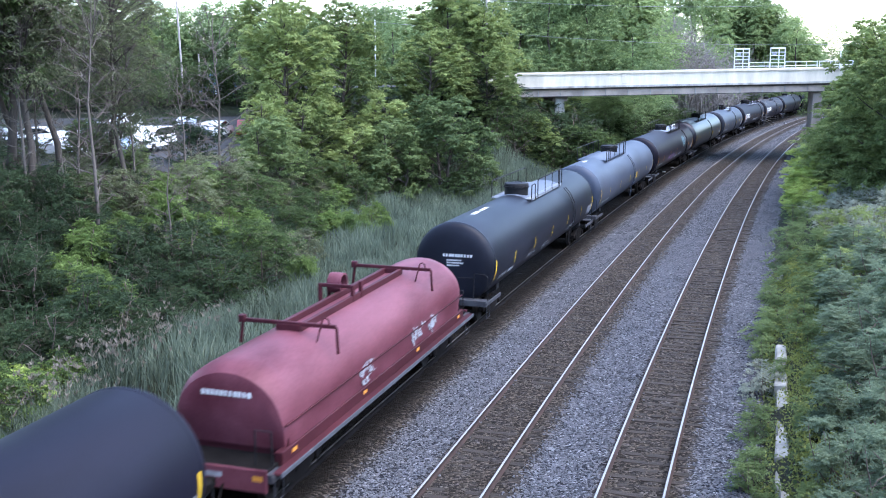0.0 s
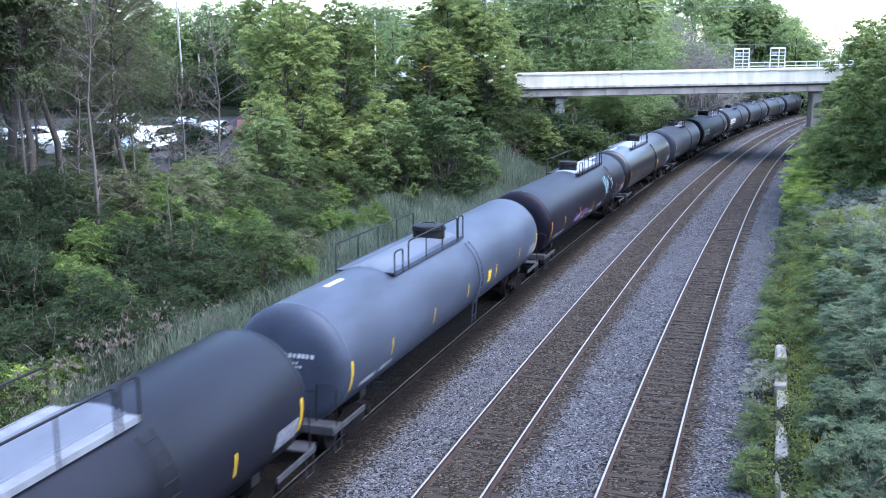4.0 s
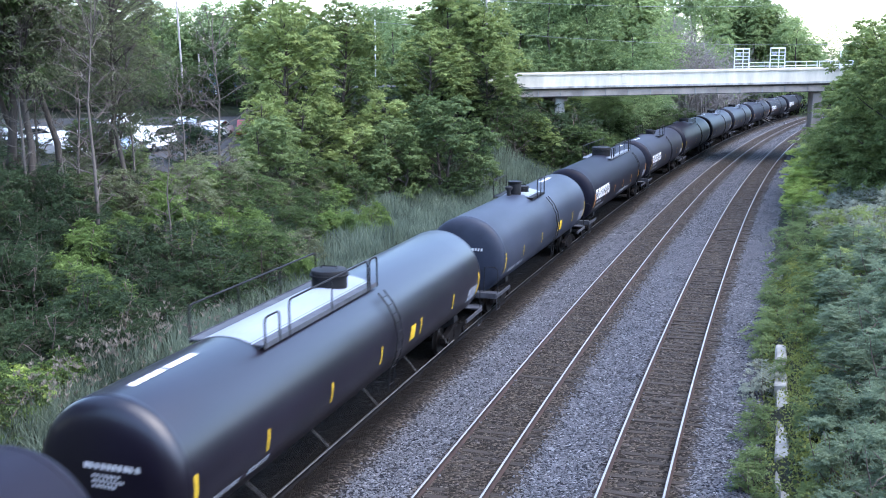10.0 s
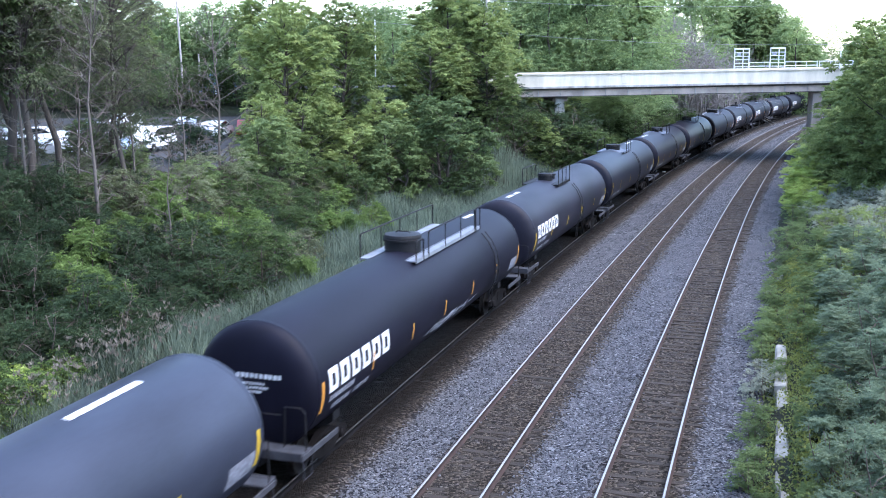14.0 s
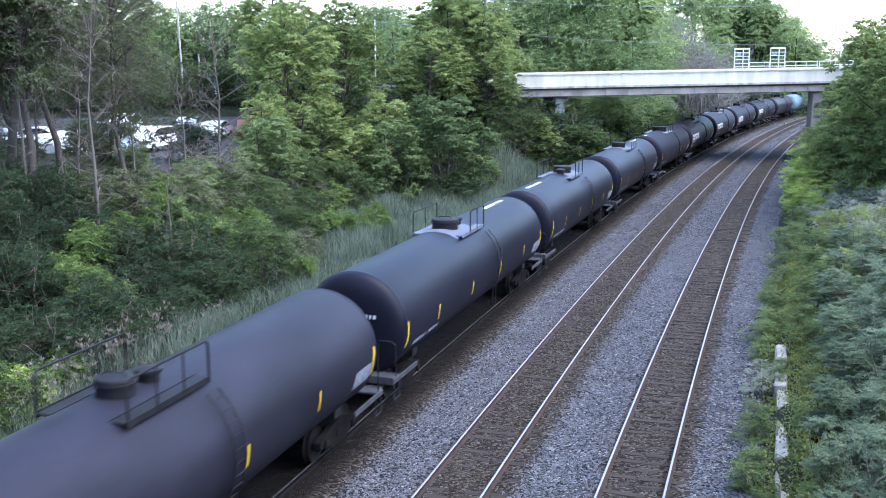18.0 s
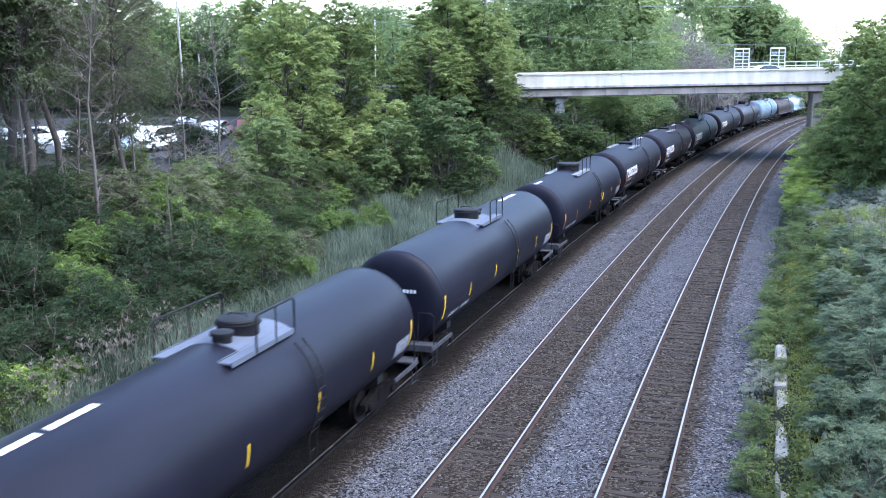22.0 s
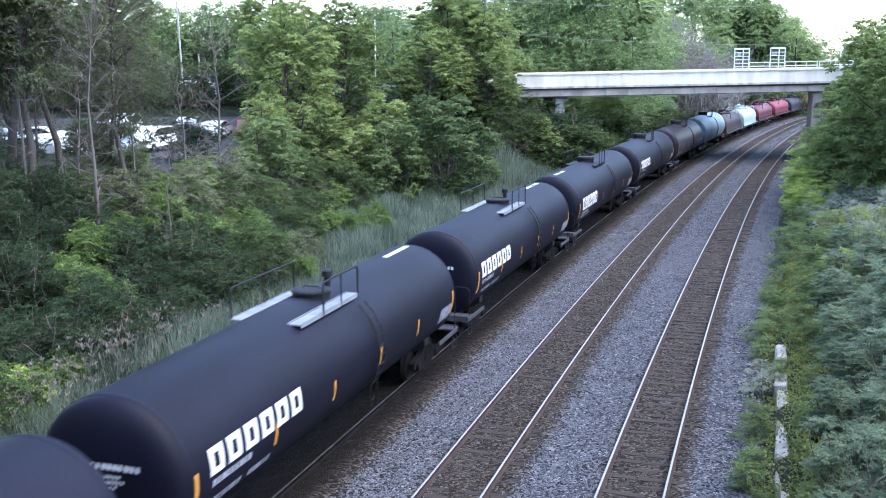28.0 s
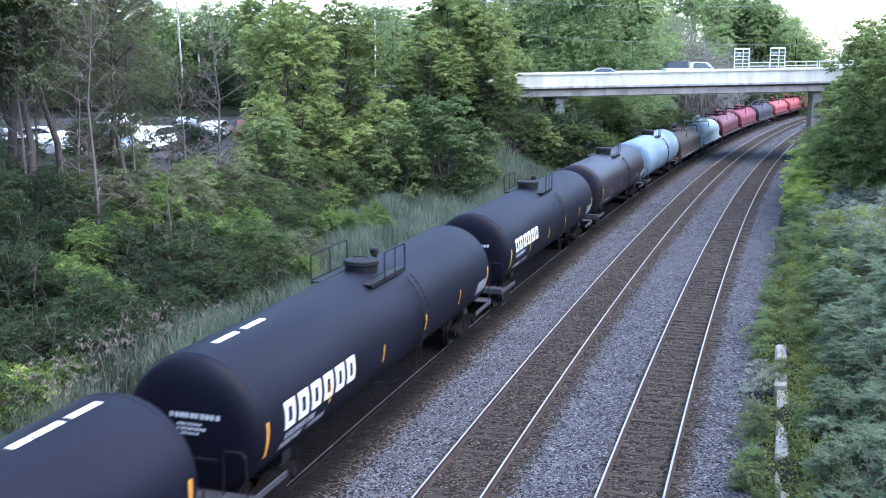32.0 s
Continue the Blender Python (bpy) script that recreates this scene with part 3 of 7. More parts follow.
def shell_mesh(half, mat):
    """Cylinder with 2:1 dished ends; slightly thicker jacket bands at the joints."""
    prof = []
    for i in range(11):
        a = math.pi / 2 * (1 - i / 10)
        prof.append((max(RAD * math.cos(a) ** 0.32, 0.02), -half - HEAD * math.sin(a) ** 1.0))
    for y in np.linspace(-half, half, 13)[1:-1]:
        prof.append((RAD, float(y)))
    for i in range(11):
        a = math.pi / 2 * i / 10
        prof.append((max(RAD * math.cos(a) ** 0.32, 0.02), half + HEAD * math.sin(a)))
    s = Shape().lathe(prof, 48, "y", (0, 0, ZC))
    return s.mesh("tank_shell", mat, 50)


@lru_cache(None)
def band_mesh(mat_key, w):
    s = Shape().lathe([(RAD - 0.02, -w), (RAD + 0.004, -w), (RAD + 0.007, -w * 0.7), (RAD + 0.007, w * 0.7), (RAD + 0.004, w), (RAD - 0.02, w)], 48, "y", (0, 0, ZC))
    return s.mesh("seam_band", PAINT[mat_key], 30)


def dome_mesh(r, h, mat):
    prof = [(r * 1.0, -0.25), (r, 0.0), (r, h * 0.55), (r * 1.1, h * 0.57), (r * 1.1, h * 0.68), (r * 1.02, h * 0.7)]
    return Shape().lathe(prof, 22, "z", (0, 0, ZC + RAD)).mesh("manway", mat, 35)


def lid_mesh(r, h, mat):
    prof = [(r * 1.04, h * 0.7), (r * 1.04, h * 0.84), (r * 0.98, h * 0.95), (r * 0.6, h * 1.0), (r * 0.1, h * 1.02)]
    s = Shape().lathe(prof, 22, "z", (0, 0, ZC + RAD))
    s.tube([(-0.25, 0, ZC + RAD + h), (-0.2, 0, ZC + RAD + h + 0.06), (0.2, 0, ZC + RAD + h + 0.06), (0.25, 0, ZC + RAD + h)], 0.018, 5)
    return s.mesh("lid", mat, 35)


def walkway_mesh(side, y0, y1, mat, w=0.33, lat=0.60):
    z = ZC + RAD - 0.17
    s = Shape()
    x0, x1 = sorted((side * lat, side * (lat + w)))
    s.box(x0, x1, y0, y1, z, z + 0.045, 0.008)
    s.box(x0 - 0.012, x0, y0, y1, z - 0.05, z + 0.07)
    s.box(x1, x1 + 0.012, y0, y1, z - 0.05, z + 0.07)
    k = max(2, int((y1 - y0) / 1.1) + 1)
    for i in range(k):
        y = y0 + 0.08 + (y1 - y0 - 0.16) * i / (k - 1)
        xi = x0 if side > 0 else x1 - 0.12
        s.box(xi, xi + 0.12, y - 0.02, y + 0.02, z - 0.12, z - 0.002)
    return s.mesh("walkway", mat)


def rail_loop_mesh(side, y0, y1, mat, h=0.80, lat=0.94, mids=1):
    """A tubular guard rail with posts and a middle bar."""
    z = ZC + RAD - 0.17
    x = side * lat
    s = Shape()
    s.tube([(x, y0, z - 0.06), (x, y0, z + h - 0.12), (x, y0 + 0.04, z + h - 0.03), (x, y0 + 0.12, z + h), (x, y1 - 0.12, z + h), (x, y1 - 0.04, z + h - 0.03), (x, y1, z + h - 0.12), (x, y1, z - 0.06)], 0.026, 6)
    for i in range(mids):
        y = y0 + (y1 - y0) * (i + 1) / (mids + 1)
        s.tube([(x, y, z - 0.06), (x, y, z + h)], 0.020, 6)
    return s.mesh("handrail", mat, 40)


@lru_cache(None)
def ladder_mesh(side, mat):
    s = Shape()
    pts = [on_shell(0, a, RAD + 0.13) for a in (42, 56, 72, 90, 108, 122)]
    for dy in (-0.21, 0.21):
        s.tube([(side * p[0], dy, p[2]) for p in pts] + [(side * 1.42, dy, 0.75)], 0.022, 5)
    for a in range(48, 125, 9):
        p = on_shell(0, a, RAD + 0.13)
        s.tube([(side * p[0], -0.21, p[2]), (side * p[0], 0.21, p[2])], 0.014, 5)
    s.tube([(side * 1.42, -0.21, 0.95), (side * 1.42, 0.21, 0.95)], 0.014, 5)
    return s.mesh("ladder", mat, 40)


@lru_cache(None)
def bolster_mesh():
    s = Shape().box(-1.1, 1.1, -0.22, 0.22, 0.42, 0.78, 0.03)
    s.box(-0.45, 0.45, -0.3, 0.3, 0.76, 0.98, 0.03)
    for x in (-0.98, 0.98):
        for y in (-0.14, 0, 0.14):
            s.lathe([(0.06, 0.3), (0.06, 0.46)], 8, "z", (x, y, 0))
    return s.mesh("bogie", GRIME, 40)


@lru_cache(None)
def side_frame_mesh():
    out = [(-1.2, 0.42), (-1.2, 0.6), (-1.0, 0.68), (-0.6, 0.72), (-0.3, 0.86), (0.3, 0.86), (0.6, 0.72), (1.0, 0.68), (1.2, 0.6), (1.2, 0.42),
           (0.75, 0.40), (0.42, 0.22), (-0.42, 0.22), (-0.75, 0.40)]
    s = Shape().extrude(out, -0.09, 0.09, "x")
    for y in (-0.89, 0.89):
        s.lathe([(0.13, -0.16), (0.13, 0.14), (0.09, 0.17)], 12, "x", (0, y, 0.46))
    return s.mesh("side_frame", GRIME, 40)


@lru_cache(None)
def wheelset_mesh():
    s = Shape()
    for sg in (-1, 1):
        prof = [(0.09, 0.055), (0.36, 0.02), (0.455, 0.065), (0.455, -0.05), (0.49, -0.062), (0.49, -0.085), (0.38, -0.085), (0.36, -0.03), (0.09, -0.09)]
        s.lathe([(r, sg * (0.75 + h)) for r, h in prof], 28, "x")
    s.lathe([(0.085, -1.0), (0.085, 1.0)], 12, "x")
    return s.mesh("wheelset", WHEEL, 40)


@lru_cache(None)
def coupler_mesh(end):
    s = Shape()
    s.box(-0.09, 0.09, 0.0, 0.55, 0.76, 0.96, 0.02, Matrix.Diagonal((1, end, 1, 1)))
    s.box(-0.2, 0.16, 0.42, 0.68, 0.72, 1.0, 0.05, Matrix.Diagonal((1, end, 1, 1)))
    s.tube([(0.26, end * 0.1, 0.82), (0.3, end * 0.35, 0.55), (0.26, end * 0.6, 0.5), (0.2, end * 0.68, 0.55)], 0.03, 6)
    return s.mesh("coupler", GRIME, 40)


@lru_cache(None)
def stub_sill_mesh(end):
    s = Shape()
    mm = Matrix.Diagonal((1, end, 1, 1))
    s.box(-0.33, 0.33, -3.4, 0.72, 0.56, 1.02, 0.03, mm)
    # saddle that cradles the tank over the bogie
    s.extrude([(-1.2, 1.02), (-1.2, 1.26), (-0.95, 1.03), (-0.5, 0.80), (0, 0.72), (0.5, 0.80), (0.95, 1.03), (1.2, 1.26), (1.2, 1.02), (0.5, 0.58), (-0.5, 0.58)], end * -1.9, end * -1.5, "y")
    return s.mesh("stub_sill", BLACK_STEEL)


@lru_cache(None)
def end_platform_mesh(end, w=1.45):
    s = Shape()
    mm = Matrix.Diagonal((1, end, 1, 1))
    s.box(-w, w, 0.30, 0.80, 0.98, 1.04, 0.012, mm)
    s.box(-w, w, 0.74, 0.82, 0.84, 1.06, 0.01, mm)
    for sg in (-1, 1):
        s.box(sg * w - 0.03, sg * w + 0.03, -1.2, 0.8, 0.86, 1.0, 0.01, mm)
        # step
        s.tube([(sg * w, end * 0.3, 0.95), (sg * w, end * 0.3, 0.38), (sg * w, end * 0.7, 0.38), (sg * w, end * 0.7, 0.95)], 0.016, 5)
    return s.mesh("end_platform", PLATFORM)


@lru_cache(None)
def end_handrail_mesh(end, mat_yellow=False):
    s = Shape()
    for sg in (-1, 1):
        s.tube([(sg * 1.44, end * 0.55, 1.0), (sg * 1.44, end * 0.55, 1.95), (sg * 1.3, end * 0.5, 2.03), (sg * 0.9, end * 0.5, 2.03), (sg * 0.86, end * 0.5, 1.05)], 0.02, 6)
    s.tube([(-0.9, end * 0.72, 1.9), (0.9, end * 0.72, 1.9)], 0.017, 6)
    return s.mesh("end_handrail", BLACK_STEEL, 40)


@lru_cache(None)
def brake_wheel_mesh(end):
    s = Shape()
    s.lathe([(0.27, -0.02), (0.29, 0.0), (0.27, 0.02), (0.25, 0.0)], 18, "y", (0.7, end * 0.42, 1.75))
    for k in range(3):
        a = k * math.pi / 3
        s.tube([(0.7 - 0.27 * math.cos(a), end * 0.42, 1.75 - 0.27 * math.sin(a)), (0.7 + 0.27 * math.cos(a), end * 0.42, 1.75 + 0.27 * math.sin(a))], 0.014, 5)
    s.box(0.58, 0.82, end * 0.30 - 0.08, end * 0.30 + 0.08, 1.05, 1.6, 0.02)
    return s.mesh("brake_wheel", BLACK_STEEL, 40)


@lru_cache(None)
def outlet_mesh():
    s = Shape()
    s.lathe([(0.28, 1.12), (0.28, 0.98), (0.14, 0.94), (0.14, 0.62), (0.17, 0.6)], 14, "z")
    s.box(-0.7, 0.7, -0.35, -0.22, 0.8, 1.15, 0.02)
    s.lathe([(0.2, 1.4), (0.2, 2.1)], 14, "y", (-0.55, 0, 0.82))
    s.box(-0.9, -0.4, -2.4, -1.7, 0.72, 1.05, 0.03)
    s.tube([(-0.3, -6, 0.98), (-0.3, 6, 0.98)], 0.025, 5)
    return s.mesh("outlet_gear", GRIME, 40)


def bogie(parent, y):
    b = part("bogie", bolster_mesh(), parent, "grimy cast-steel bogie", pose(0, y, 0))
    for sg in (-1, 1):
        part("side_frame", side_frame_mesh(), b, m=pose(sg * 0.99, 0, 0))
    for dy in (-0.89, 0.89):
        w = part("wheelset", wheelset_mesh(), b, "worn steel wheels on an axle", pose(0, dy, 0.46))
        WHEELSETS.append((parent, w, dy))
    return b


WHEELSETS = []
CARS = []       # (empty, middle, half length over the body)


def running_gear(base, half, end_y):
    for end in (-1, 1):
        bogie(base, end * (half - 1.35))
        part("stub_sill", stub_sill_mesh(end), base, m=pose(0, end * half, 0))
        part("end_platform", end_platform_mesh(end), base, m=pose(0, end * half, 0))
        part("end_handrail", end_handrail_mesh(end), base, m=pose(0, end * half, 0))
        part("coupler", coupler_mesh(end), base, "grimy knuckle coupler and hose", pose(0, end * (half + 0.82), 0))
    part("brake_wheel", brake_wheel_mesh(1), base, m=pose(0, half, 0))


def bars(n, rng, y0, a, h, mat, base, step=0.16):
    """A line of illegible marks: short plain bars."""
    y = y0
    for _ in range(n):
        w = step * rng.uniform(0.5, 0.8)
        part("lettering", shell_patch(y, y + w, a, a + h, mat, "lettering", sub=2), base)
        y += step


LOGO_W, LOGO_GAP = 0.47, 0.16


def logo(base, y0, a0, a1, k=1.0):
    """The owner's name as a row of plain hollow white blocks."""
    for i in range(6):
        y = y0 + i * (LOGO_W + LOGO_GAP) * k
        w, t = LOGO_W * k, 0.145 * k
        da = (a1 - a0)
        s = Shape()

        def bar(ya, yb, aa, ab):
            n = 4
            vs = [on_shell(yy, aa + (ab - aa) * j / n, RAD + 0.008) for j in range(n + 1) for yy in (ya, yb)]
            s.add(vs, [(2 * j, 2 * j + 1, 2 * j + 3, 2 * j + 2) for j in range(n)])

        bar(y, y + t, a0, a1)
        bar(y + w - t, y + w, a0, a1)
        bar(y + t, y + w - t, a0, a0 + da * 0.24)
        bar(y + t, y + w - t, a1 - da * 0.24, a1)
        part("logo_block", s.mesh("logo_block", WHITE_PAINT), base, "plain white block of the owner's mark")


def splash(base, y0, a0, w, da, mat, rng, label, n=9):
    """Sprayed graffiti as a cluster of uneven strokes."""
    for _ in range(n):
        s = Shape()
        y, a = y0 + rng.uniform(0, w), a0 + rng.uniform(0, da)
        dy, dda = rng.uniform(-0.5, 0.5) * w * 0.7, rng.uniform(-0.5, 0.5) * da * 0.9
        t = rng.uniform(0.03, 0.07)
        m = 6
        r = RAD + 0.008 + 0.001 * rng.random()
        vs = []
        for j in range(m + 1):
            f = j / m
            yy, aa = y + dy * f + 0.12 * math.sin(4 * f + y), a + dda * f + 2.5 * math.sin(5 * f + a)
            aa = min(max(aa, a0 - 3), a0 + da + 3)
            vs += [on_shell(yy - t, aa, r), on_shell(yy + t, aa + 1.2, r)]
        s.add(vs, [(2 * j, 2 * j + 1, 2 * j + 3, 2 * j + 2) for j in range(m)])
        part("graffiti_stroke", s.mesh("graffiti_stroke", mat), base, label)


def tank_car(s0, s1, paint, label, deck="short", roof=None, roof_len=2.0, dome=(0.5, 0.55), dome_y=0.0, deck_y=(-1.2, 1.2), marks=True, name_mark=None,
             top_mark=None, deck_mat=None, second_dome=False, valve=False, spray=(), placard=False, ladder_y=None, ring="yellow", end_text=True, mark_mat=None, rails=1, small_dome=0.0, side_pipe=False, seed=1):
    """A tank wagon whose shell runs from s0 to s1 metres along the train."""
    rng = random.Random(seed)
    half = (s1 - s0) / 2
    base = thing("tank_car", label, "tank car", group="cars of the freight train")
    CARS.append((base, (s0 + s1) / 2, half))
    mt = PAINT[paint]
    shell = part("tank_shell", shell_mesh(half, mt), base)
    for y in (-half, half):
        part("seam_band", band_mesh(paint, 0.05), shell, m=pose(0, y, 0))
    running_gear(base, half, half)
    part("outlet_gear", outlet_mesh(), base)
    if side_pipe:
        part("side_pipe", Shape().tube([(1.42, -half + 2.6, 0.62), (1.42, half - 2.6, 0.62)], 0.018, 6).mesh("side_pipe", PIPE_GREY, 40), base, "long dusty brake pipe")
        for k in range(5):
            y = -half + 3.2 + k * (2 * half - 6.4) / 4
            part("strut", Shape().tube([(1.42, y, 0.62), (1.15, y - 0.7, 1.45)], 0.018, 5).mesh("strut", PIPE_GREY), base)
    # top fittings
    if roof:
        part("roof_panel", shell_patch(dome_y + deck_y[0] if roof_len < 0 else dome_y - roof_len / 2, dome_y + deck_y[1] if roof_len < 0 else dome_y + roof_len / 2,
                                       -31, 31, PAINT[roof], "roof_panel", RAD + 0.012), base, "pale painted panel round the manway")
    dm = part("manway", dome_mesh(dome[0], dome[1], BLACK_STEEL if roof or deck != "plain" else mt), base, "dark round manway", pose(0, dome_y, 0))
    part("lid", lid_mesh(dome[0], dome[1], BLACK_STEEL), dm, "bolted lid with a handle")
    if small_dome:
        part("vent_dome", Shape().lathe([(0.22, -0.15), (0.22, 0.14), (0.27, 0.15), (0.27, 0.22), (0.1, 0.26)], 16, "z", (0.1, 0, ZC + RAD)).mesh("vent_dome", BLACK_STEEL, 35), base, m=pose(0, dome_y + small_dome, 0))
    if second_dome:
        part("valve_housing", Shape().lathe([(0.3, -0.2), (0.3, 0.5), (0.33, 0.52), (0.33, 0.58), (0.1, 0.6)], 18, "z", (0.0, 0, ZC + RAD)).mesh("valve_housing", BLACK_STEEL, 35), base, m=pose(0, dome_y - 1.1, 0))
        part("safety_valve", Shape().lathe([(0.1, -0.1), (0.1, 0.25), (0.17, 0.28), (0.17, 0.38), (0.06, 0.44)], 12, "z", (-0.1, 0, ZC + RAD)).mesh("safety_valve", BLACK_STEEL, 35), base, m=pose(0, dome_y - 1.78, 0))
    if valve:
        part("safety_valve", Shape().lathe([(0.09, -0.1), (0.09, 0.3), (0.14, 0.32), (0.14, 0.46), (0.08, 0.5)], 12, "z", (0, 0, ZC + RAD)).mesh("safety_valve", BLACK_STEEL, 35), base, m=pose(0.1, dome_y + 0.8, 0))
    dmat = deck_mat or BLACK_STEEL
    y0, y1 = dome_y + deck_y[0], dome_y + deck_y[1]
    for sg in (-1, 1):
        part("walkway", walkway_mesh(sg, y0, y1, dmat), base, "grated walkway beside the manway")
        if y1 - y0 > 3.7 and sg > 0:
            part("handrail", rail_loop_mesh(sg, y0 + 0.05, y0 + 0.75, BLACK_STEEL, h=0.66, mids=0), base)
            part("handrail", rail_loop_mesh(sg, y0 + 1.25, y1 - 0.75, BLACK_STEEL, mids=rails - 1), base)
            part("handrail", rail_loop_mesh(sg, y1 - 0.6, y1 - 0.05, BLACK_STEEL, mids=0), base)
        elif y1 - y0 > 3.7:
            part("handrail", rail_loop_mesh(sg, y0 + 0.05, y1 - 0.05, BLACK_STEEL, mids=rails), base)
        elif sg < 0 or rails > 1:
            part("handrail", rail_loop_mesh(sg, y0 + 0.05, y1 - 0.05, BLACK_STEEL, mids=rails), base)
        else:
            part("handrail", rail_loop_mesh(sg, y0 + (y1 - y0) * 0.36, y1 - 0.05, BLACK_STEEL, mids=rails), base)
    ly = dome_y + (deck_y[1] - 0.3 if ladder_y is None else ladder_y)
    for sg in (-1, 1):
        part("ladder", ladder_mesh(sg, mt if paint == "light_blue" else BLACK_STEEL), base, m=pose(0, ly, 0))
    # markings
    if marks:
        mm = mark_mat or YELLOW
        n = 4 if half < 9 else 5
        first = 3.35 if name_mark else 3.0
        for i in range(n):
            y = -half + first + i * (2 * half - first - (3.6 if name_mark else 3.2)) / (n - 1)
            for sg in (-1, 1):
                part("reflector", shell_patch(y - 0.04, y + 0.04, sg * 89, sg * 107, mm, "reflector", RAD + 0.01), base, "upright reflective strip")
    if ring:
        mm = YELLOW if ring == "yellow" else ORANGE
        for y in (-half + 0.09, half - 0.2):
            part("reflector", shell_patch(y, y + 0.11, 84, 113, mm, "reflector", RAD + 0.01), base, "tall reflective strip at the end ring")
    bars(7, rng, -half + 0.9, 112, 6.5, GREY_PAINT, base)
    bars(6, rng, -half + 2.3, 112, 6.5, GREY_PAINT, base)
    part("data_panel", shell_patch(half - 1.35, half - 0.25, 98, 116, PALE_PRINT, "data_panel"), base, "faded panel of small print")
    if end_text:
        for r, (zz, n, w) in enumerate(((2.62, 10, 0.12), (2.46, 7, 0.085), (2.36, 8, 0.085), (2.26, 6, 0.085))):
            x = -0.38 if r == 0 else -0.22
            for _ in range(n):
                ww = w * rng.uniform(0.55, 0.8)
                part("lettering", head_bar(x, x + ww, zz, zz + (0.11 if r == 0 else 0.055), half, WHITE_PAINT if end_text is True else end_text), base)
                x += w
    if top_mark:
        for ya, yb in top_mark:
            k = max(3, round((yb - ya) / 0.25))
            for i in range(k):
                y = ya + (yb - ya) * i / k
                part("top_marking", shell_patch(y, y + (yb - ya) / k * rng.uniform(0.68, 0.84), -2, 5, WHITE_PAINT, "top_marking"), base, "white painted block on the crown of the tank")
    if name_mark:
        logo(base, -half + name_mark[0], name_mark[1], name_mark[2], name_mark[3])
        bars(9, rng, -half + name_mark[0] + 0.1, name_mark[2] + 3.5, 5.5, GREY_PAINT, base, 0.17)
    if placard:
        part("placard", shell_patch(half * 0.23, half * 0.23 + 0.42, 90, 106, YELLOW, "placard", RAD + 0.012), base, "yellow placard")
    for y, a, w, da, mat, lb, n in spray:
        splash(base, y, a, w, da, mat, rng, lb, n)
    return base


def hood_mesh(half, mat, w=1.40, z0=1.35, z1=3.28):
    """The rounded steel hood of a coil wagon: barrel top, upright sides, ends that slope back."""
    def section(k, top):
        pts = []
        for i in range(17):
            a = math.pi * i / 16
            pts.append((-math.cos(a) * w * k, top - 1.15 + 1.15 * math.sin(a)))
        return [(-w * k * 0.97, z0)] + pts + [(w * k * 0.97, z0)]
    s = Shape()
    rows = [(-half, 0.88, z1 - 0.42), (-half + 0.05, 0.95, z1 - 0.2), (-half + 0.3, 0.99, z1 - 0.03)] + [(y, 1.0, z1) for y in np.linspace(-half + 0.7, half - 0.7, 9)] + [(half - 0.3, 0.99, z1 - 0.03), (half - 0.05, 0.95, z1 - 0.2), (half, 0.88, z1 - 0.42)]
    vs, fs = [], []
    n = 19
    for y, k, t in rows:
        # the ends lean inwards below the shoulder
        lean = 0.22 * max(0.0, 1 - (half - abs(y)) / 0.5) * (1 if y < 0 else -1)
        vs += [(x, y + lean * max(0.0, (2.15 - z) / 0.8), z) for x, z in section(k, t)]
    for r in range(len(rows) - 1):
        fs += [(r * n + i, r * n + i + 1, r * n + n + i + 1, r * n + n + i) for i in range(n - 1)]
    fs += [tuple(range(n))[::-1], tuple(range((len(rows) - 1) * n, len(rows) * n))]
    return s.add(vs, fs).mesh("hood", mat, 32)


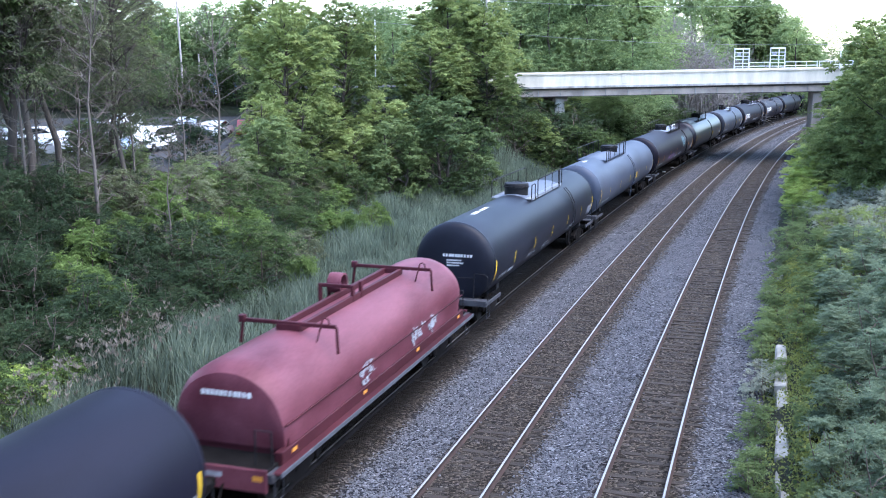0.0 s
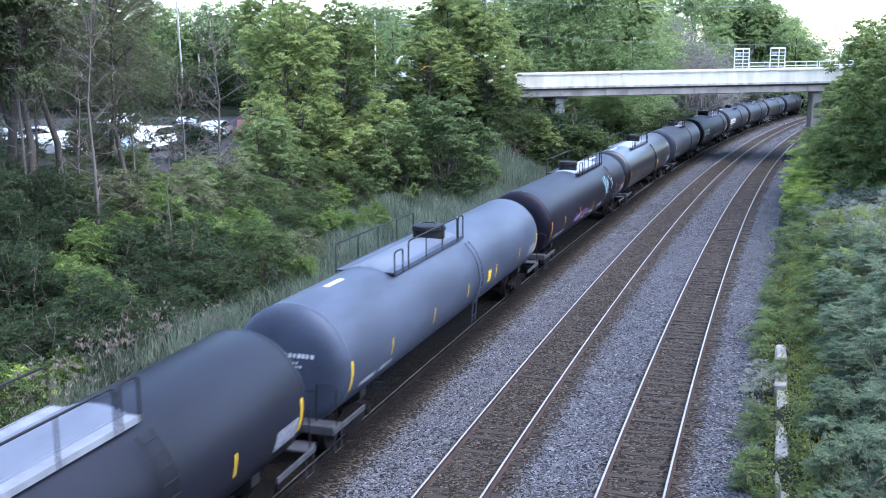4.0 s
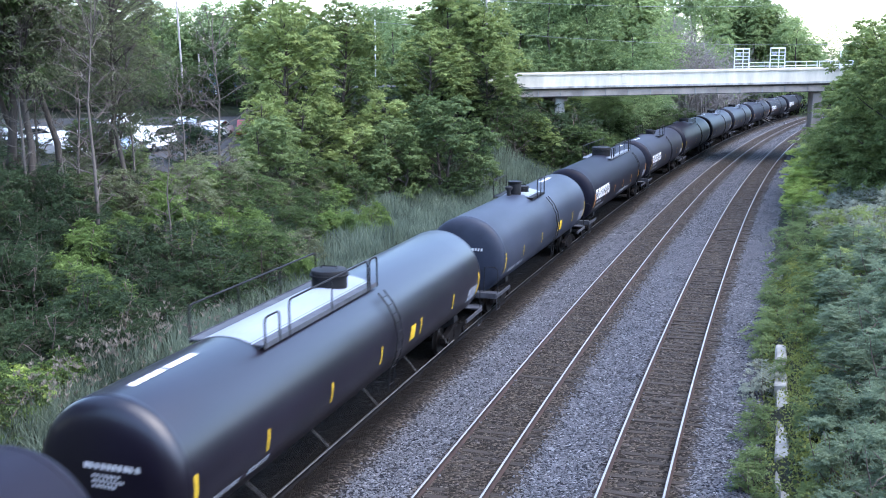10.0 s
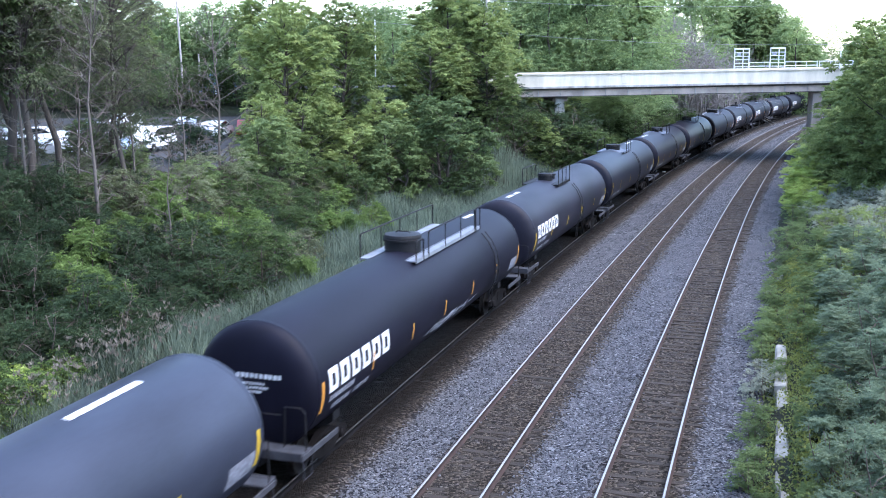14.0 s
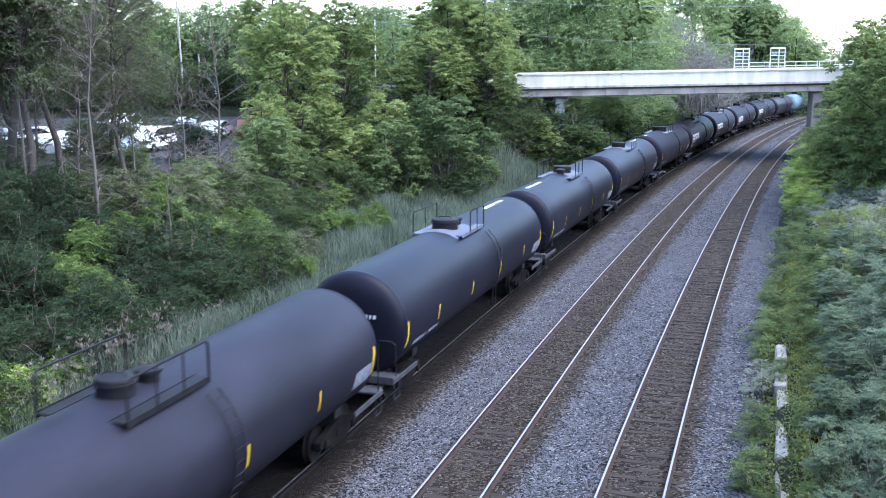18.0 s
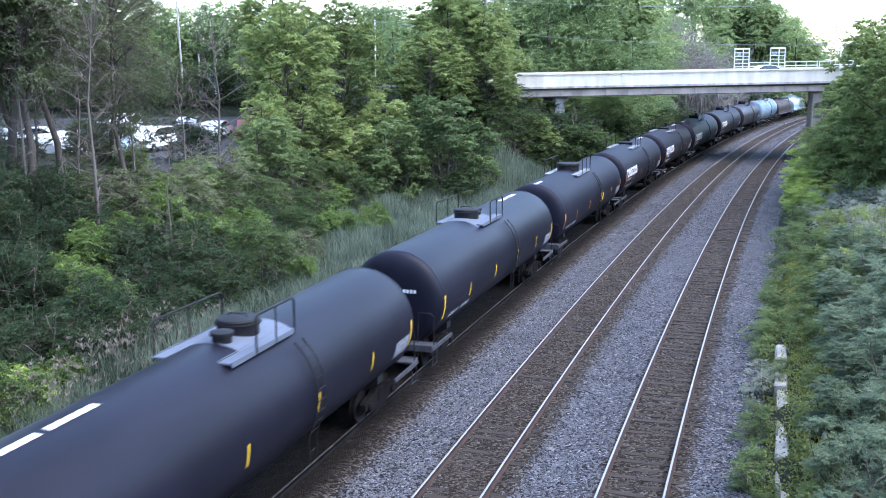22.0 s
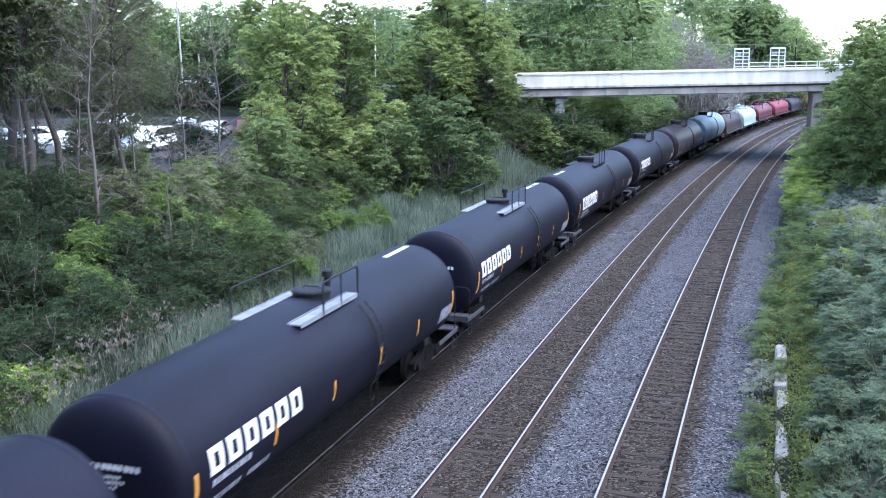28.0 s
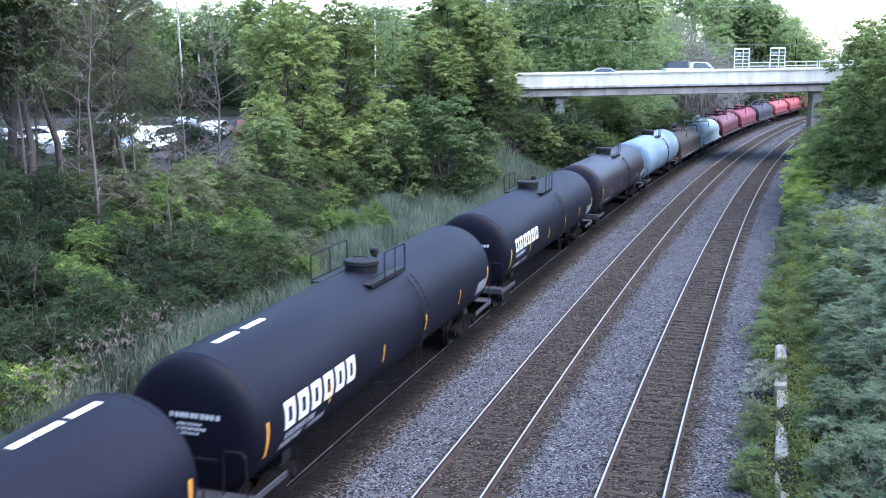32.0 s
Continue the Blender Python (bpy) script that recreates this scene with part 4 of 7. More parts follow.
def coil_car(s0, s1, paint, label, spray=(), detail=True, seed=1):
    rng = random.Random(seed)
    half = (s1 - s0) / 2
    base = thing("coil_car", label, "coil car", group="cars of the freight train")
    CARS.append((base, (s0 + s1) / 2, half))
    mt = PAINT[paint]
    trim = PAINT["red_trim"] if paint in ("red", "bright_red", "maroon") else mt
    part("hood", hood_mesh(half - 0.1, mt), base)
    # lower hood seam, side sill and walkway
    for sg in (-1, 1):
        part("seam_lip", Shape().box(min(sg * 1.375, sg * 1.425), max(sg * 1.375, sg * 1.425), -half + 0.2, half - 0.2, 1.94, 1.99, 0.008).mesh("seam_lip", trim), base)
        part("side_sill", Shape().box(min(sg * 1.2, sg * 1.40), max(sg * 1.2, sg * 1.40), -half, half, 0.85, 1.42, 0.02).mesh("side_sill", trim), base)
        part("side_walkway", Shape().box(min(sg * 1.40, sg * 1.60), max(sg * 1.40, sg * 1.60), -half - 0.5, half + 0.5, 1.10, 1.15, 0.01).mesh("side_walkway", trim), base, "weathered side walkway")
        part("walkway_edge", Shape().box(min(sg * 1.60, sg * 1.635), max(sg * 1.60, sg * 1.635), -half - 0.5, half + 0.5, 1.05, 1.16, 0.006).mesh("walkway_edge", WALK_GREY), base, "pale worn edge of the side walkway")
        for i in range(5):
            y = -half + 1 + (2 * half - 2) * i / 4
            part("bracket", Shape().extrude([(0, 1.08), (0.24, 1.08), (0, 0.8)] if sg > 0 else [(0, 1.08), (-0.24, 1.08), (0, 0.8)], y - 0.03, y + 0.03, "y").mesh("bracket", BLACK_STEEL), base, m=pose(sg * 1.40, 0, 0))
    part("deck", Shape().box(-1.3, 1.3, -half - 0.6, half + 0.6, 0.95, 1.2, 0.02).mesh("deck", GRIME), base, "grimy underframe deck")
    if detail:
        # lifting gear: a trough of two rails along the crown, a ring in the middle and a bar near each end
        g = half * 0.53
        for x in (-0.27, 0.27):
            part("crown_rail", Shape().box(x - 0.06, x + 0.06, -g, g, 3.20, 3.42, 0.012).mesh("crown_rail", trim), base)
        for y in (-g, g):
            part("stacking_bar", Shape().box(-0.33, 0.33, y - 0.06, y + 0.06, 3.26, 3.43, 0.01).mesh("stacking_bar", trim), base)
        ring = Shape()
        vs = [(-0.42 + dx, 0.35 + r * math.cos(2 * math.pi * k / 20), 3.62 + r * math.sin(2 * math.pi * k / 20)) for k in range(20) for r, dx in ((0.24, -0.2), (0.30, -0.2), (0.30, 0.2), (0.24, 0.2))]
        ring.add(vs, [(4 * k + c, 4 * k + (c + 1) % 4, (4 * k + 4) % 80 + (c + 1) % 4, (4 * k + 4) % 80 + c) for k in range(20) for c in range(4)])
        part("lifting_ring", ring.mesh("lifting_ring", mt, 35), base, "rolled steel lifting ring")
        for x in (-0.7, 0.3):
            for y in (-0.25, 0.35):
                part("lifting_bracket", Shape().box(x - 0.045, x + 0.045, y - 0.07, y + 0.07, 3.15, 3.72, 0.012).mesh("lifting_bracket", trim), base)
        part("lifting_bar", Shape().box(-0.72, 0.34, -0.29, -0.21, 3.62, 3.72, 0.01).mesh("lifting_bar", trim), base)
        for y in (-g, g):
            bar = Shape().box(-1.32, 1.30, y - 0.045, y + 0.045, 3.40, 3.50, 0.012)
            bar.tube([(1.27, y, 3.45), (1.31, y, 3.40), (1.37, y - 0.06, 2.78)], 0.04, 8)
            bar.tube([(-1.28, y, 3.45), (-1.36, y, 2.85)], 0.05, 8)
            bar.box(-1.38, -1.2, y - 0.09, y + 0.09, 3.38, 3.58, 0.02)
            bar.tube([(0.82, y - 0.12, 3.05), (0.95, y - 0.02, 3.62), (1.03, y, 3.66), (1.1, y, 3.6), (1.12, y, 3.45)], 0.022, 6)
            part("guide_bar", bar.mesh("guide_bar", trim, 40), base, "cross bar with bent ends")
    for end in (-1, 1):
        bogie(base, end * (half - 1.5))
        part("coupler", coupler_mesh(end), base, "grimy knuckle coupler and hose", pose(0, end * (half + 0.55), 0))
        part("end_bulkhead", Shape().box(-1.36, 1.36, end * (half - 0.42) - 0.04, end * (half - 0.42) + 0.04, 0.9, 1.62, 0.02).mesh("end_bulkhead", trim), base)
        part("end_platform", end_platform_mesh(end), base, m=pose(0, end * (half - 0.2), 0.1))
        yf = end * (half + 0.63)
        plate = part("end_plate", Shape().box(-1.34, 1.34, yf - 0.025, yf + 0.025, 0.72, 1.24, 0.01).mesh("end_plate", mt), base, "painted plate across the end of the underframe")
        for x0, x1, mat in ((-0.7, -0.2, GREY_PAINT), (-0.15, 0.25, GREY_PAINT), (1.0, 1.24, ORANGE)):
            part("marking", Shape().box(x0, x1, yf + end * 0.028 - 0.002, yf + end * 0.028 + 0.002, 0.98, 1.1).mesh("marking", mat), plate)
        part("end_ladder", Shape().tube([(1.3, end * (half + 0.3), 1.1), (1.3, end * (half + 0.3), 2.0), (0.9, end * (half + 0.3), 2.0), (0.9, end * (half + 0.3), 1.1)], 0.022, 6).mesh("end_ladder", BLACK_STEEL, 40), base)
    n = 4
    for i in range(n):
        y = -half + 0.6 + (2 * half - 1.2) * i / (n - 1)
        part("reflector", Shape().box(1.402, 1.410, y - 0.12, y + 0.12, 1.25, 1.34).mesh("reflector", ORANGE), base, "orange reflective strip")
    x = -0.62
    for _ in range(11):
        w = 0.11 * rng.uniform(0.6, 0.85)
        part("lettering", Shape().box(x, x + w, -half + 0.085, -half + 0.1, 2.56, 2.68).mesh("lettering", WHITE_PAINT), base)
        x += 0.115
    for y, z, w, h in spray:
        for k in range(20):
            s = Shape()
            yy, zz = y + rng.uniform(0, w), z + rng.uniform(0, h)
            dy, dz = rng.uniform(-0.3, 0.3), rng.uniform(-0.3, 0.3)
            t = rng.uniform(0.025, 0.055)
            pts = [(yy + dy * f + 0.06 * math.sin(5 * f + zz), zz + dz * f + 0.05 * math.cos(6 * f + yy)) for f in (0, 0.25, 0.5, 0.75, 1)]
            vs = [(1.405 + 0.001 * k, a + q, min(b + 0.3 * q, 2.1)) for a, b in pts for q in (-t, t)]
            s.add(vs, [(2 * j, 2 * j + 1, 2 * j + 3, 2 * j + 2) for j in range(4)])
            part("graffiti_stroke", s.mesh("graffiti_stroke", GREY_PAINT), base, "faded pale graffiti stroke")
    return base


WHT = "white_roof"
tank_car(-175.0, -155.2, "soft_black", "soft black tank car at the front of the string", seed=2)
coil_car(-151.7, -137.8, "red", "faded red steel coil car with pale graffiti and lifting gear", spray=((-2.5, 1.65, 0.8, 0.4), (1.6, 1.65, 1.0, 0.35), (3.2, 1.7, 0.6, 0.3)), seed=3)
tank_car(-134.3, -114.3, "slate", "dark slate tank car with long walkway and graffiti", roof="pale_roof", roof_len=-1, dome=(0.55, 0.5), dome_y=-0.9, deck_y=(-0.9, 5.6), deck_mat=WALK_PALE, rails=3,
         top_mark=((-8.0, -7.05), (-6.85, -5.9)), spray=((-4.5, 112, 1.6, 10, GREY_PAINT, "pale graffiti", 8), (-1.6, 113, 1.2, 8, GREY_PAINT, "pale graffiti", 7), (2.0, 112, 2.6, 9, GREY_PAINT, "pale graffiti", 9)), seed=4)
tank_car(-111.7, -90.85, "light_blue", "light blue-grey tank car with a long walkway and yellow placard", roof="pale_roof", roof_len=-1, dome=(0.56, 0.4), dome_y=0.3, deck_y=(-5.9, 1.05), deck_mat=PAINT["light_blue"], rails=3, top_mark=((-8.4, -7.3),), placard=True, seed=5)
tank_car(-88.0, -67.0, "purple_brown", "faded purple-brown tank car with a white roof panel and graffiti", roof=WHT, roof_len=-1, dome=(0.5, 0.46), dome_y=0.2, deck_y=(-1.3, 5.4), rails=4,
         top_mark=((6.2, 7.2), (7.3, 8.5)), spray=((3.6, 62, 0.9, 30, GRAFFITI_BLUE, "pale blue graffiti", 26), (5.3, 66, 0.5, 22, GREY_PAINT, "pale graffiti", 16), (-4.4, 101, 2.8, 14, GRAFFITI_MAUVE, "mauve graffiti", 44), (-1.0, 111, 1.2, 7, GREY_PAINT, "pale graffiti", 14), (1.4, 108, 1.3, 9, GREY_PAINT, "pale graffiti", 14), (6.3, 112, 2.0, 7, GREY_PAINT, "pale graffiti", 7)), ring="orange", mark_mat=ORANGE, seed=6)
tank_car(-64.4, -45.1, "gloss_black", "glossy black tank car with a white roof panel", roof=WHT, roof_len=-1, dome=(0.49, 0.46), dome_y=0.1, deck_y=(-5.6, 1.2), deck_mat=WALK_GREY, side_pipe=True, rails=2, top_mark=((-9.1, -8.0), (-7.9, -6.8)), placard=True, seed=7)
tank_car(-41.6, -25.3, "blue_grey", "blue-grey tank car with two domes on a white roof panel", roof=WHT, roof_len=2.2, dome=(0.38, 0.26), dome_y=0.36, deck_y=(-1.4, 0.9), second_dome=True, top_mark=((4.1, 6.3),), placard=True, seed=8)
tank_car(-22.4, -3.0, "black", "black tank car with a large white mark and a railed walkway", roof=None, dome=(0.6, 0.5), dome_y=0.2, deck_y=(-1.4, 5.9), deck_mat=WALK_PALE, rails=3, name_mark=(0.5, 77, 98, 1.1), ring="orange", mark_mat=ORANGE, top_mark=((7.0, 8.1),), spray=((-1.6, 112, 4.2, 7, GREY_PAINT, "pale scraped patch", 22),), seed=9)
tank_car(-0.2, 17.3, "worn_black", "worn black tank car with large white mark and two low domes", dome=(0.36, 0.34), dome_y=-0.35, deck_y=(-1.05, 1.75), small_dome=0.9, rails=2, name_mark=(0.6, 76, 96, 1.09), top_mark=((-7.8, -6.9), (-6.65, -5.75)), seed=10)
tank_car(19.7, 37.1, "charcoal", "charcoal tank car with a pale deck round its manway", roof="pale_roof", roof_len=2.3, dome=(0.48, 0.34), dome_y=-0.3, deck_y=(-0.9, 1.9), small_dome=0.9, deck_mat=PAINT["pale_roof"], top_mark=((4.8, 6.35), (6.55, 7.55)), seed=11)
tank_car(39.4, 55.9, "charcoal", "charcoal tank car with white blocks on its crown", roof="pale_roof", roof_len=2.3, dome=(0.48, 0.34), dome_y=0.8, deck_y=(-2.0, 1.0), small_dome=-0.9, deck_mat=PAINT["pale_roof"], top_mark=((-7.2, -5.95), (-5.75, -4.4)), seed=12)
tank_car(58.8, 75.0, "charcoal", "charcoal tank car with a long white block on its crown", roof="pale_roof", roof_len=2.3, dome=(0.48, 0.34), dome_y=-0.45, deck_y=(-0.95, 1.95), small_dome=0.9, deck_mat=PAINT["pale_roof"], top_mark=((4.4, 5.65), (5.8, 6.9)), seed=13)
tank_car(77.8, 94.3, "soft_black", "soft black tank car with orange end lettering", dome=(0.62, 0.36), dome_y=-0.4, deck_y=(-1.9, 1.7), deck_mat=WALK_PALE, top_mark=((-8.2, -6.9),), ring="orange", mark_mat=ORANGE, end_text=ORANGE, placard=True, seed=14)
tank_car(96.4, 112.6, "black", "black tank car with large white mark and pale walkways", dome=(0.5, 0.14), dome_y=0.5, deck_y=(-2.6, 0.95), deck_mat=WALK_PALE, valve=True, name_mark=(0.65, 74, 93, 1.09), top_mark=((5.8, 7.9),), ring="orange", mark_mat=ORANGE, seed=15)
tank_car(115.4, 131.4, "black", "black tank car with white mark and tall guard rail", dome=(0.5, 0.14), dome_y=0.3, deck_y=(-2.4, 1.2), deck_mat=WALK_PALE, valve=True, name_mark=(0.55, 75, 95, 1.10), top_mark=((5.2, 6.5), (6.65, 7.55)), ring="orange", mark_mat=ORANGE, seed=16)
tank_car(134.1, 151.7, "black", "black tank car with a large white mark and dark top fittings", dome=(0.5, 0.3), dome_y=0.4, deck_y=(-1.5, 1.2), valve=True, rails=1, name_mark=(0.95, 78, 101, 1.08), top_mark=((-8.0, -7.0), (-6.75, -5.75)), ring="orange", mark_mat=ORANGE, seed=17)
tank_car(154.9, 172.5, "black", "black tank car with a white mark and low dark fittings", dome=(0.5, 0.35), dome_y=0.2, deck_y=(-0.9, 1.2), valve=True, name_mark=(0.85, 74, 93, 1.06), seed=18)
tank_car(175.7, 191.7, "brown_black", "worn brownish black tank car", dome=(0.5, 0.4), dome_y=0.2, deck_y=(-0.8, 1.1), top_mark=None, mark_mat=WHITE_PAINT, seed=19)
tank_car(194.8, 210.4, "sky_blue", "pale sky-blue tank car", dome=(0.5, 0.4), dome_y=0.2, deck_y=(-0.9, 1.0), marks=False, seed=20)
for i, (a, b, pt, lb) in enumerate(((213.6, 227.4, "brown_hood", "dark brown steel coil car"), (230.2, 242.4, "white_hood", "pale aqua steel coil car"), (245.2, 259.6, "red", "faded red steel coil car"),
                                    (262.6, 277.2, "maroon", "maroon steel coil car"), (280.3, 294.8, "dark_hood", "dark grey steel coil car"), (297.8, 310.9, "bright_red", "red steel coil car"),
                                    (313.8, 326.6, "bright_red", "red steel coil car"), (329.6, 343.0, "bright_red", "red steel coil car"), (346.0, 359.5, "bright_red", "red steel coil car"), (362.5, 376.0, "maroon", "maroon steel coil car"))):
    coil_car(a, b, pt, lb, detail=True, seed=30 + i)


def train_pose(mid, half, t):
    s = mid - travelled(t)
    d = half * 0.8
    x0, y0, _ = along(s - d, TRACK_T)
    x1, y1, _ = along(s + d, TRACK_T)
    h = math.atan2(x1 - x0, y1 - y0)
    return pose(float(x0 + x1) / 2, float(y0 + y1) / 2, 0.0, 0, 0, -math.degrees(h))


# ================= overbridge and road =================
def sloped(s, x0, x1, y0, y1, dz0, dz1):
    """A long box whose height follows the bridge's climb."""
    a, b = bridge_z(x0), bridge_z(x1)
    vs = [(x0, y0, a + dz0), (x1, y0, b + dz0), (x1, y1, b + dz0), (x0, y1, a + dz0), (x0, y0, a + dz1), (x1, y0, b + dz1), (x1, y1, b + dz1), (x0, y1, a + dz1)]
    return s.add(vs, [(0, 3, 2, 1), (4, 5, 6, 7), (0, 1, 5, 4), (1, 2, 6, 5), (2, 3, 7, 6), (3, 0, 4, 7)])


bridge = thing("road_overbridge", "pale concrete road bridge on weathered girders over the tracks", "bridge")
BX0, BX1 = 3.0, 47.0
part("deck", sloped(Shape(), BX0, BX1, BRIDGE_Y0 - 0.12, BRIDGE_Y1 + 0.12, 1.0, 1.28).mesh("deck", CONCRETE_GREY), bridge)
part("road_fill", sloped(Shape(), BX0, BX1, BRIDGE_Y0 + 0.3, BRIDGE_Y1 - 0.3, 1.284, 1.49).mesh("road_fill", CONCRETE_GREY), bridge)
for y in (BRIDGE_Y0 + 0.34, BRIDGE_Y0 + 3.2, BRIDGE_Y0 + 6.2, BRIDGE_Y0 + 9.2, BRIDGE_Y1 - 0.3):
    g = Shape()
    sloped(g, BX0, BX1, y - 0.02, y + 0.02, 0.23, 0.995)
    gd = part("girder", g.mesh("girder", GIRDER), bridge, "weathered steel plate girder")
    # top flange made deep and dark to draw the shadow under the deck edge
    for z0, z1 in ((0.17, 0.228), (0.86, 0.996)):
        part("flange", sloped(Shape(), BX0, BX1, y - 0.2, y + 0.2, z0, z1).mesh("flange", GIRDER_EDGE), gd)
x = 5.2
while x < 46:
    z = bridge_z(x)
    part("stiffener", Shape().box(x - 0.025, x + 0.025, BRIDGE_Y0 + 0.13, BRIDGE_Y0 + 0.318, z + 0.23, z + 0.86).mesh("stiffener", CONCRETE_BAND), bridge)
    x += 2.28
for y0, y1 in ((BRIDGE_Y0 - 0.16, BRIDGE_Y0 + 0.14), (BRIDGE_Y1 - 0.14, BRIDGE_Y1 + 0.16)):
    xs = [BX0, 18.2, 33.4, BX1]
    for a, b in zip(xs[:-1], xs[1:]):
        q = Shape()
        sloped(q, a + 0.012, b - 0.012, y0, y1, 1.285 if y0 > BRIDGE_Y0 else 1.16, 2.42)
        sloped(q, a + 0.012, b - 0.012, y0 - 0.13, y1 + 0.05, 2.40, 2.53)
        part("parapet", q.mesh("parapet", CONCRETE), bridge, "pale concrete parapet")
part("coping_joint", Shape().box(18.1, 18.85, BRIDGE_Y0 - 0.21, BRIDGE_Y0 - 0.165, bridge_z(18.5) + 1.4, bridge_z(18.5) + 2.5, 0.01).mesh("coping_joint", CONCRETE), bridge)
part("drip_edge", sloped(Shape(), BX0, BX1, BRIDGE_Y0 - 0.22, BRIDGE_Y0 - 0.122, 1.03, 1.22).mesh("drip_edge", CONCRETE_BAND), bridge)
# piers
part("pier", Shape().extrude([(37.85, 6.85), (38.75, 6.85), (39.05, 3.0), (39.4, -0.6), (37.85, -0.6)], BRIDGE_Y0 + 0.5, BRIDGE_Y0 + 1.9, "y").mesh("pier", CONCRETE_GREY), bridge, "stained concrete pier beside the line")
part("pier", Shape().extrude([(11.6, 6.47), (12.5, 6.47), (12.7, -1), (11.5, -1)], BRIDGE_Y0 + 1.0, BRIDGE_Y0 + 2.2, "y").mesh("pier", CONCRETE_BAND), bridge, "pale weathered concrete pier")
part("pier_cap", Shape().box(11.3, 12.9, BRIDGE_Y0 + 1.6, BRIDGE_Y1 - 0.8, 5.95, 6.47, 0.05).mesh("pier_cap", CONCRETE_GREY), bridge)
part("abutment", Shape().box(2.0, 5.0, BRIDGE_Y0 + 0.05, BRIDGE_Y1 - 0.05, -1, 6.15, 0.05).mesh("abutment", CONCRETE_GREY), bridge)
part("abutment", Shape().box(45.0, 48.0, BRIDGE_Y0 + 0.05, BRIDGE_Y1 - 0.05, -1, 6.8, 0.05).mesh("abutment", CONCRETE_GREY), bridge)
# white ladder frames and guard rail on the far parapet
FAR_Y = BRIDGE_Y1 + 0.02
for x0 in (33.05, 37.1):
    z0 = bridge_z(x0) + 2.52
    fr = thing("cage_frame", "white steel ladder frame on the bridge parapet", "cage frame", group="cage frames", m=pose(x0, FAR_Y, z0))
    for x in (0, 0.96, 1.64):
        part("upright", Shape().box(x - 0.05, x + 0.05, -0.055, 0.055, 0, 2.2, 0.008).mesh("upright", WHITE_STEEL), fr)
    for k in range(6):
        part("rung", Shape().box(0.045, 1.59, -0.04, 0.04, 0.16 + k * 0.39, 0.24 + k * 0.39, 0.008).mesh("rung", WHITE_STEEL), fr)
    part("top_bar", Shape().box(-0.055, 1.69, -0.065, 0.065, 2.14, 2.28, 0.01).mesh("top_bar", WHITE_STEEL), fr)
    part("signal_box", Shape().box(0.33, 0.7, 0.056, 0.39, 1.4, 1.8, 0.02).mesh("signal_box", GREY_PAINT), fr)
for a, b in ((34.75, 37.03), (38.8, 42.45), (42.7, 46.5)):
    rl = thing("guard_rail", "white steel guard rail on the bridge parapet", "guard rail", group="guard rails", m=pose(a, FAR_Y, 0))
    za, zb = bridge_z(a) + 2.52, bridge_z(b) + 2.52
    for dz in (0.22, 0.64):
        part("bar", Shape().add([(0, -0.035, za + dz - 0.045), (b - a, -0.035, zb + dz - 0.045), (b - a, 0.035, zb + dz - 0.045), (0, 0.035, za + dz - 0.045), (0, -0.035, za + dz + 0.045), (b - a, -0.035, zb + dz + 0.045), (b - a, 0.035, zb + dz + 0.045), (0, 0.035, za + dz + 0.045)],
                                [(0, 3, 2, 1), (4, 5, 6, 7), (0, 1, 5, 4), (1, 2, 6, 5), (2, 3, 7, 6), (3, 0, 4, 7)]).mesh("bar", WHITE_STEEL), rl)
    k = max(2, int((b - a) / 1.2) + 1)
    for i in range(k):
        f = i / (k - 1)
        part("post", Shape().box(f * (b - a) - 0.04, f * (b - a) + 0.04, -0.04, 0.04, za + (zb - za) * f, za + (zb - za) * f + 0.7, 0.006).mesh("post", WHITE_STEEL), rl)
mast = thing("signal_mast", "thin white post standing on the bridge", "post", m=pose(44.9, BRIDGE_Y1 - 0.35, bridge_z(44.9) + 1.5))
part("post", Shape().tube([(0, 0, 0), (0, 0, 3.1)], 0.09, 8, 0.07).mesh("post", WHITE_STEEL, 40), mast)
part("cap", Shape().box(-0.15, 0.2, -0.1, 0.1, 2.75, 2.95, 0.02).mesh("cap", WHITE_STEEL), mast)


def road_top(x):
    return bridge_z(x) + 1.5


thing("road", "asphalt road crossing the bridge and running on beyond it", "road", kind="structure",
      me=quick_mesh("road", [(x, y, bridge_z(max(-60, min(70, x))) + 1.495) for x in range(-140, 141, 4) for y in (BRIDGE_Y0 + 0.3, BRIDGE_Y1 - 0.3)],
                    [(2 * i, 2 * i + 2, 2 * i + 3, 2 * i + 1) for i in range(70)], ASPHALT))


# ================= vehicles =================
def car_body(profile, w, mat, name="body", tuck=0.1):
    """A car's body from its side view: (distance, height) pairs, narrower towards the top."""
    s = Shape()
    top = max(z for _, z in profile)
    n = len(profile)
    vs = []
    for sg in (-1, 1):
        for y, z in profile:
            k = 1 - tuck * max(0, (z - 0.8)) / max(0.1, top - 0.8)
            vs.append((y, sg * w / 2 * k, z))
    fs = [(i, (i + 1) % n, n + (i + 1) % n, n + i) for i in range(n)] + [tuple(range(n))[::-1], tuple(range(n, 2 * n))]
    return s.add(vs, fs).mesh(name, mat, 30)


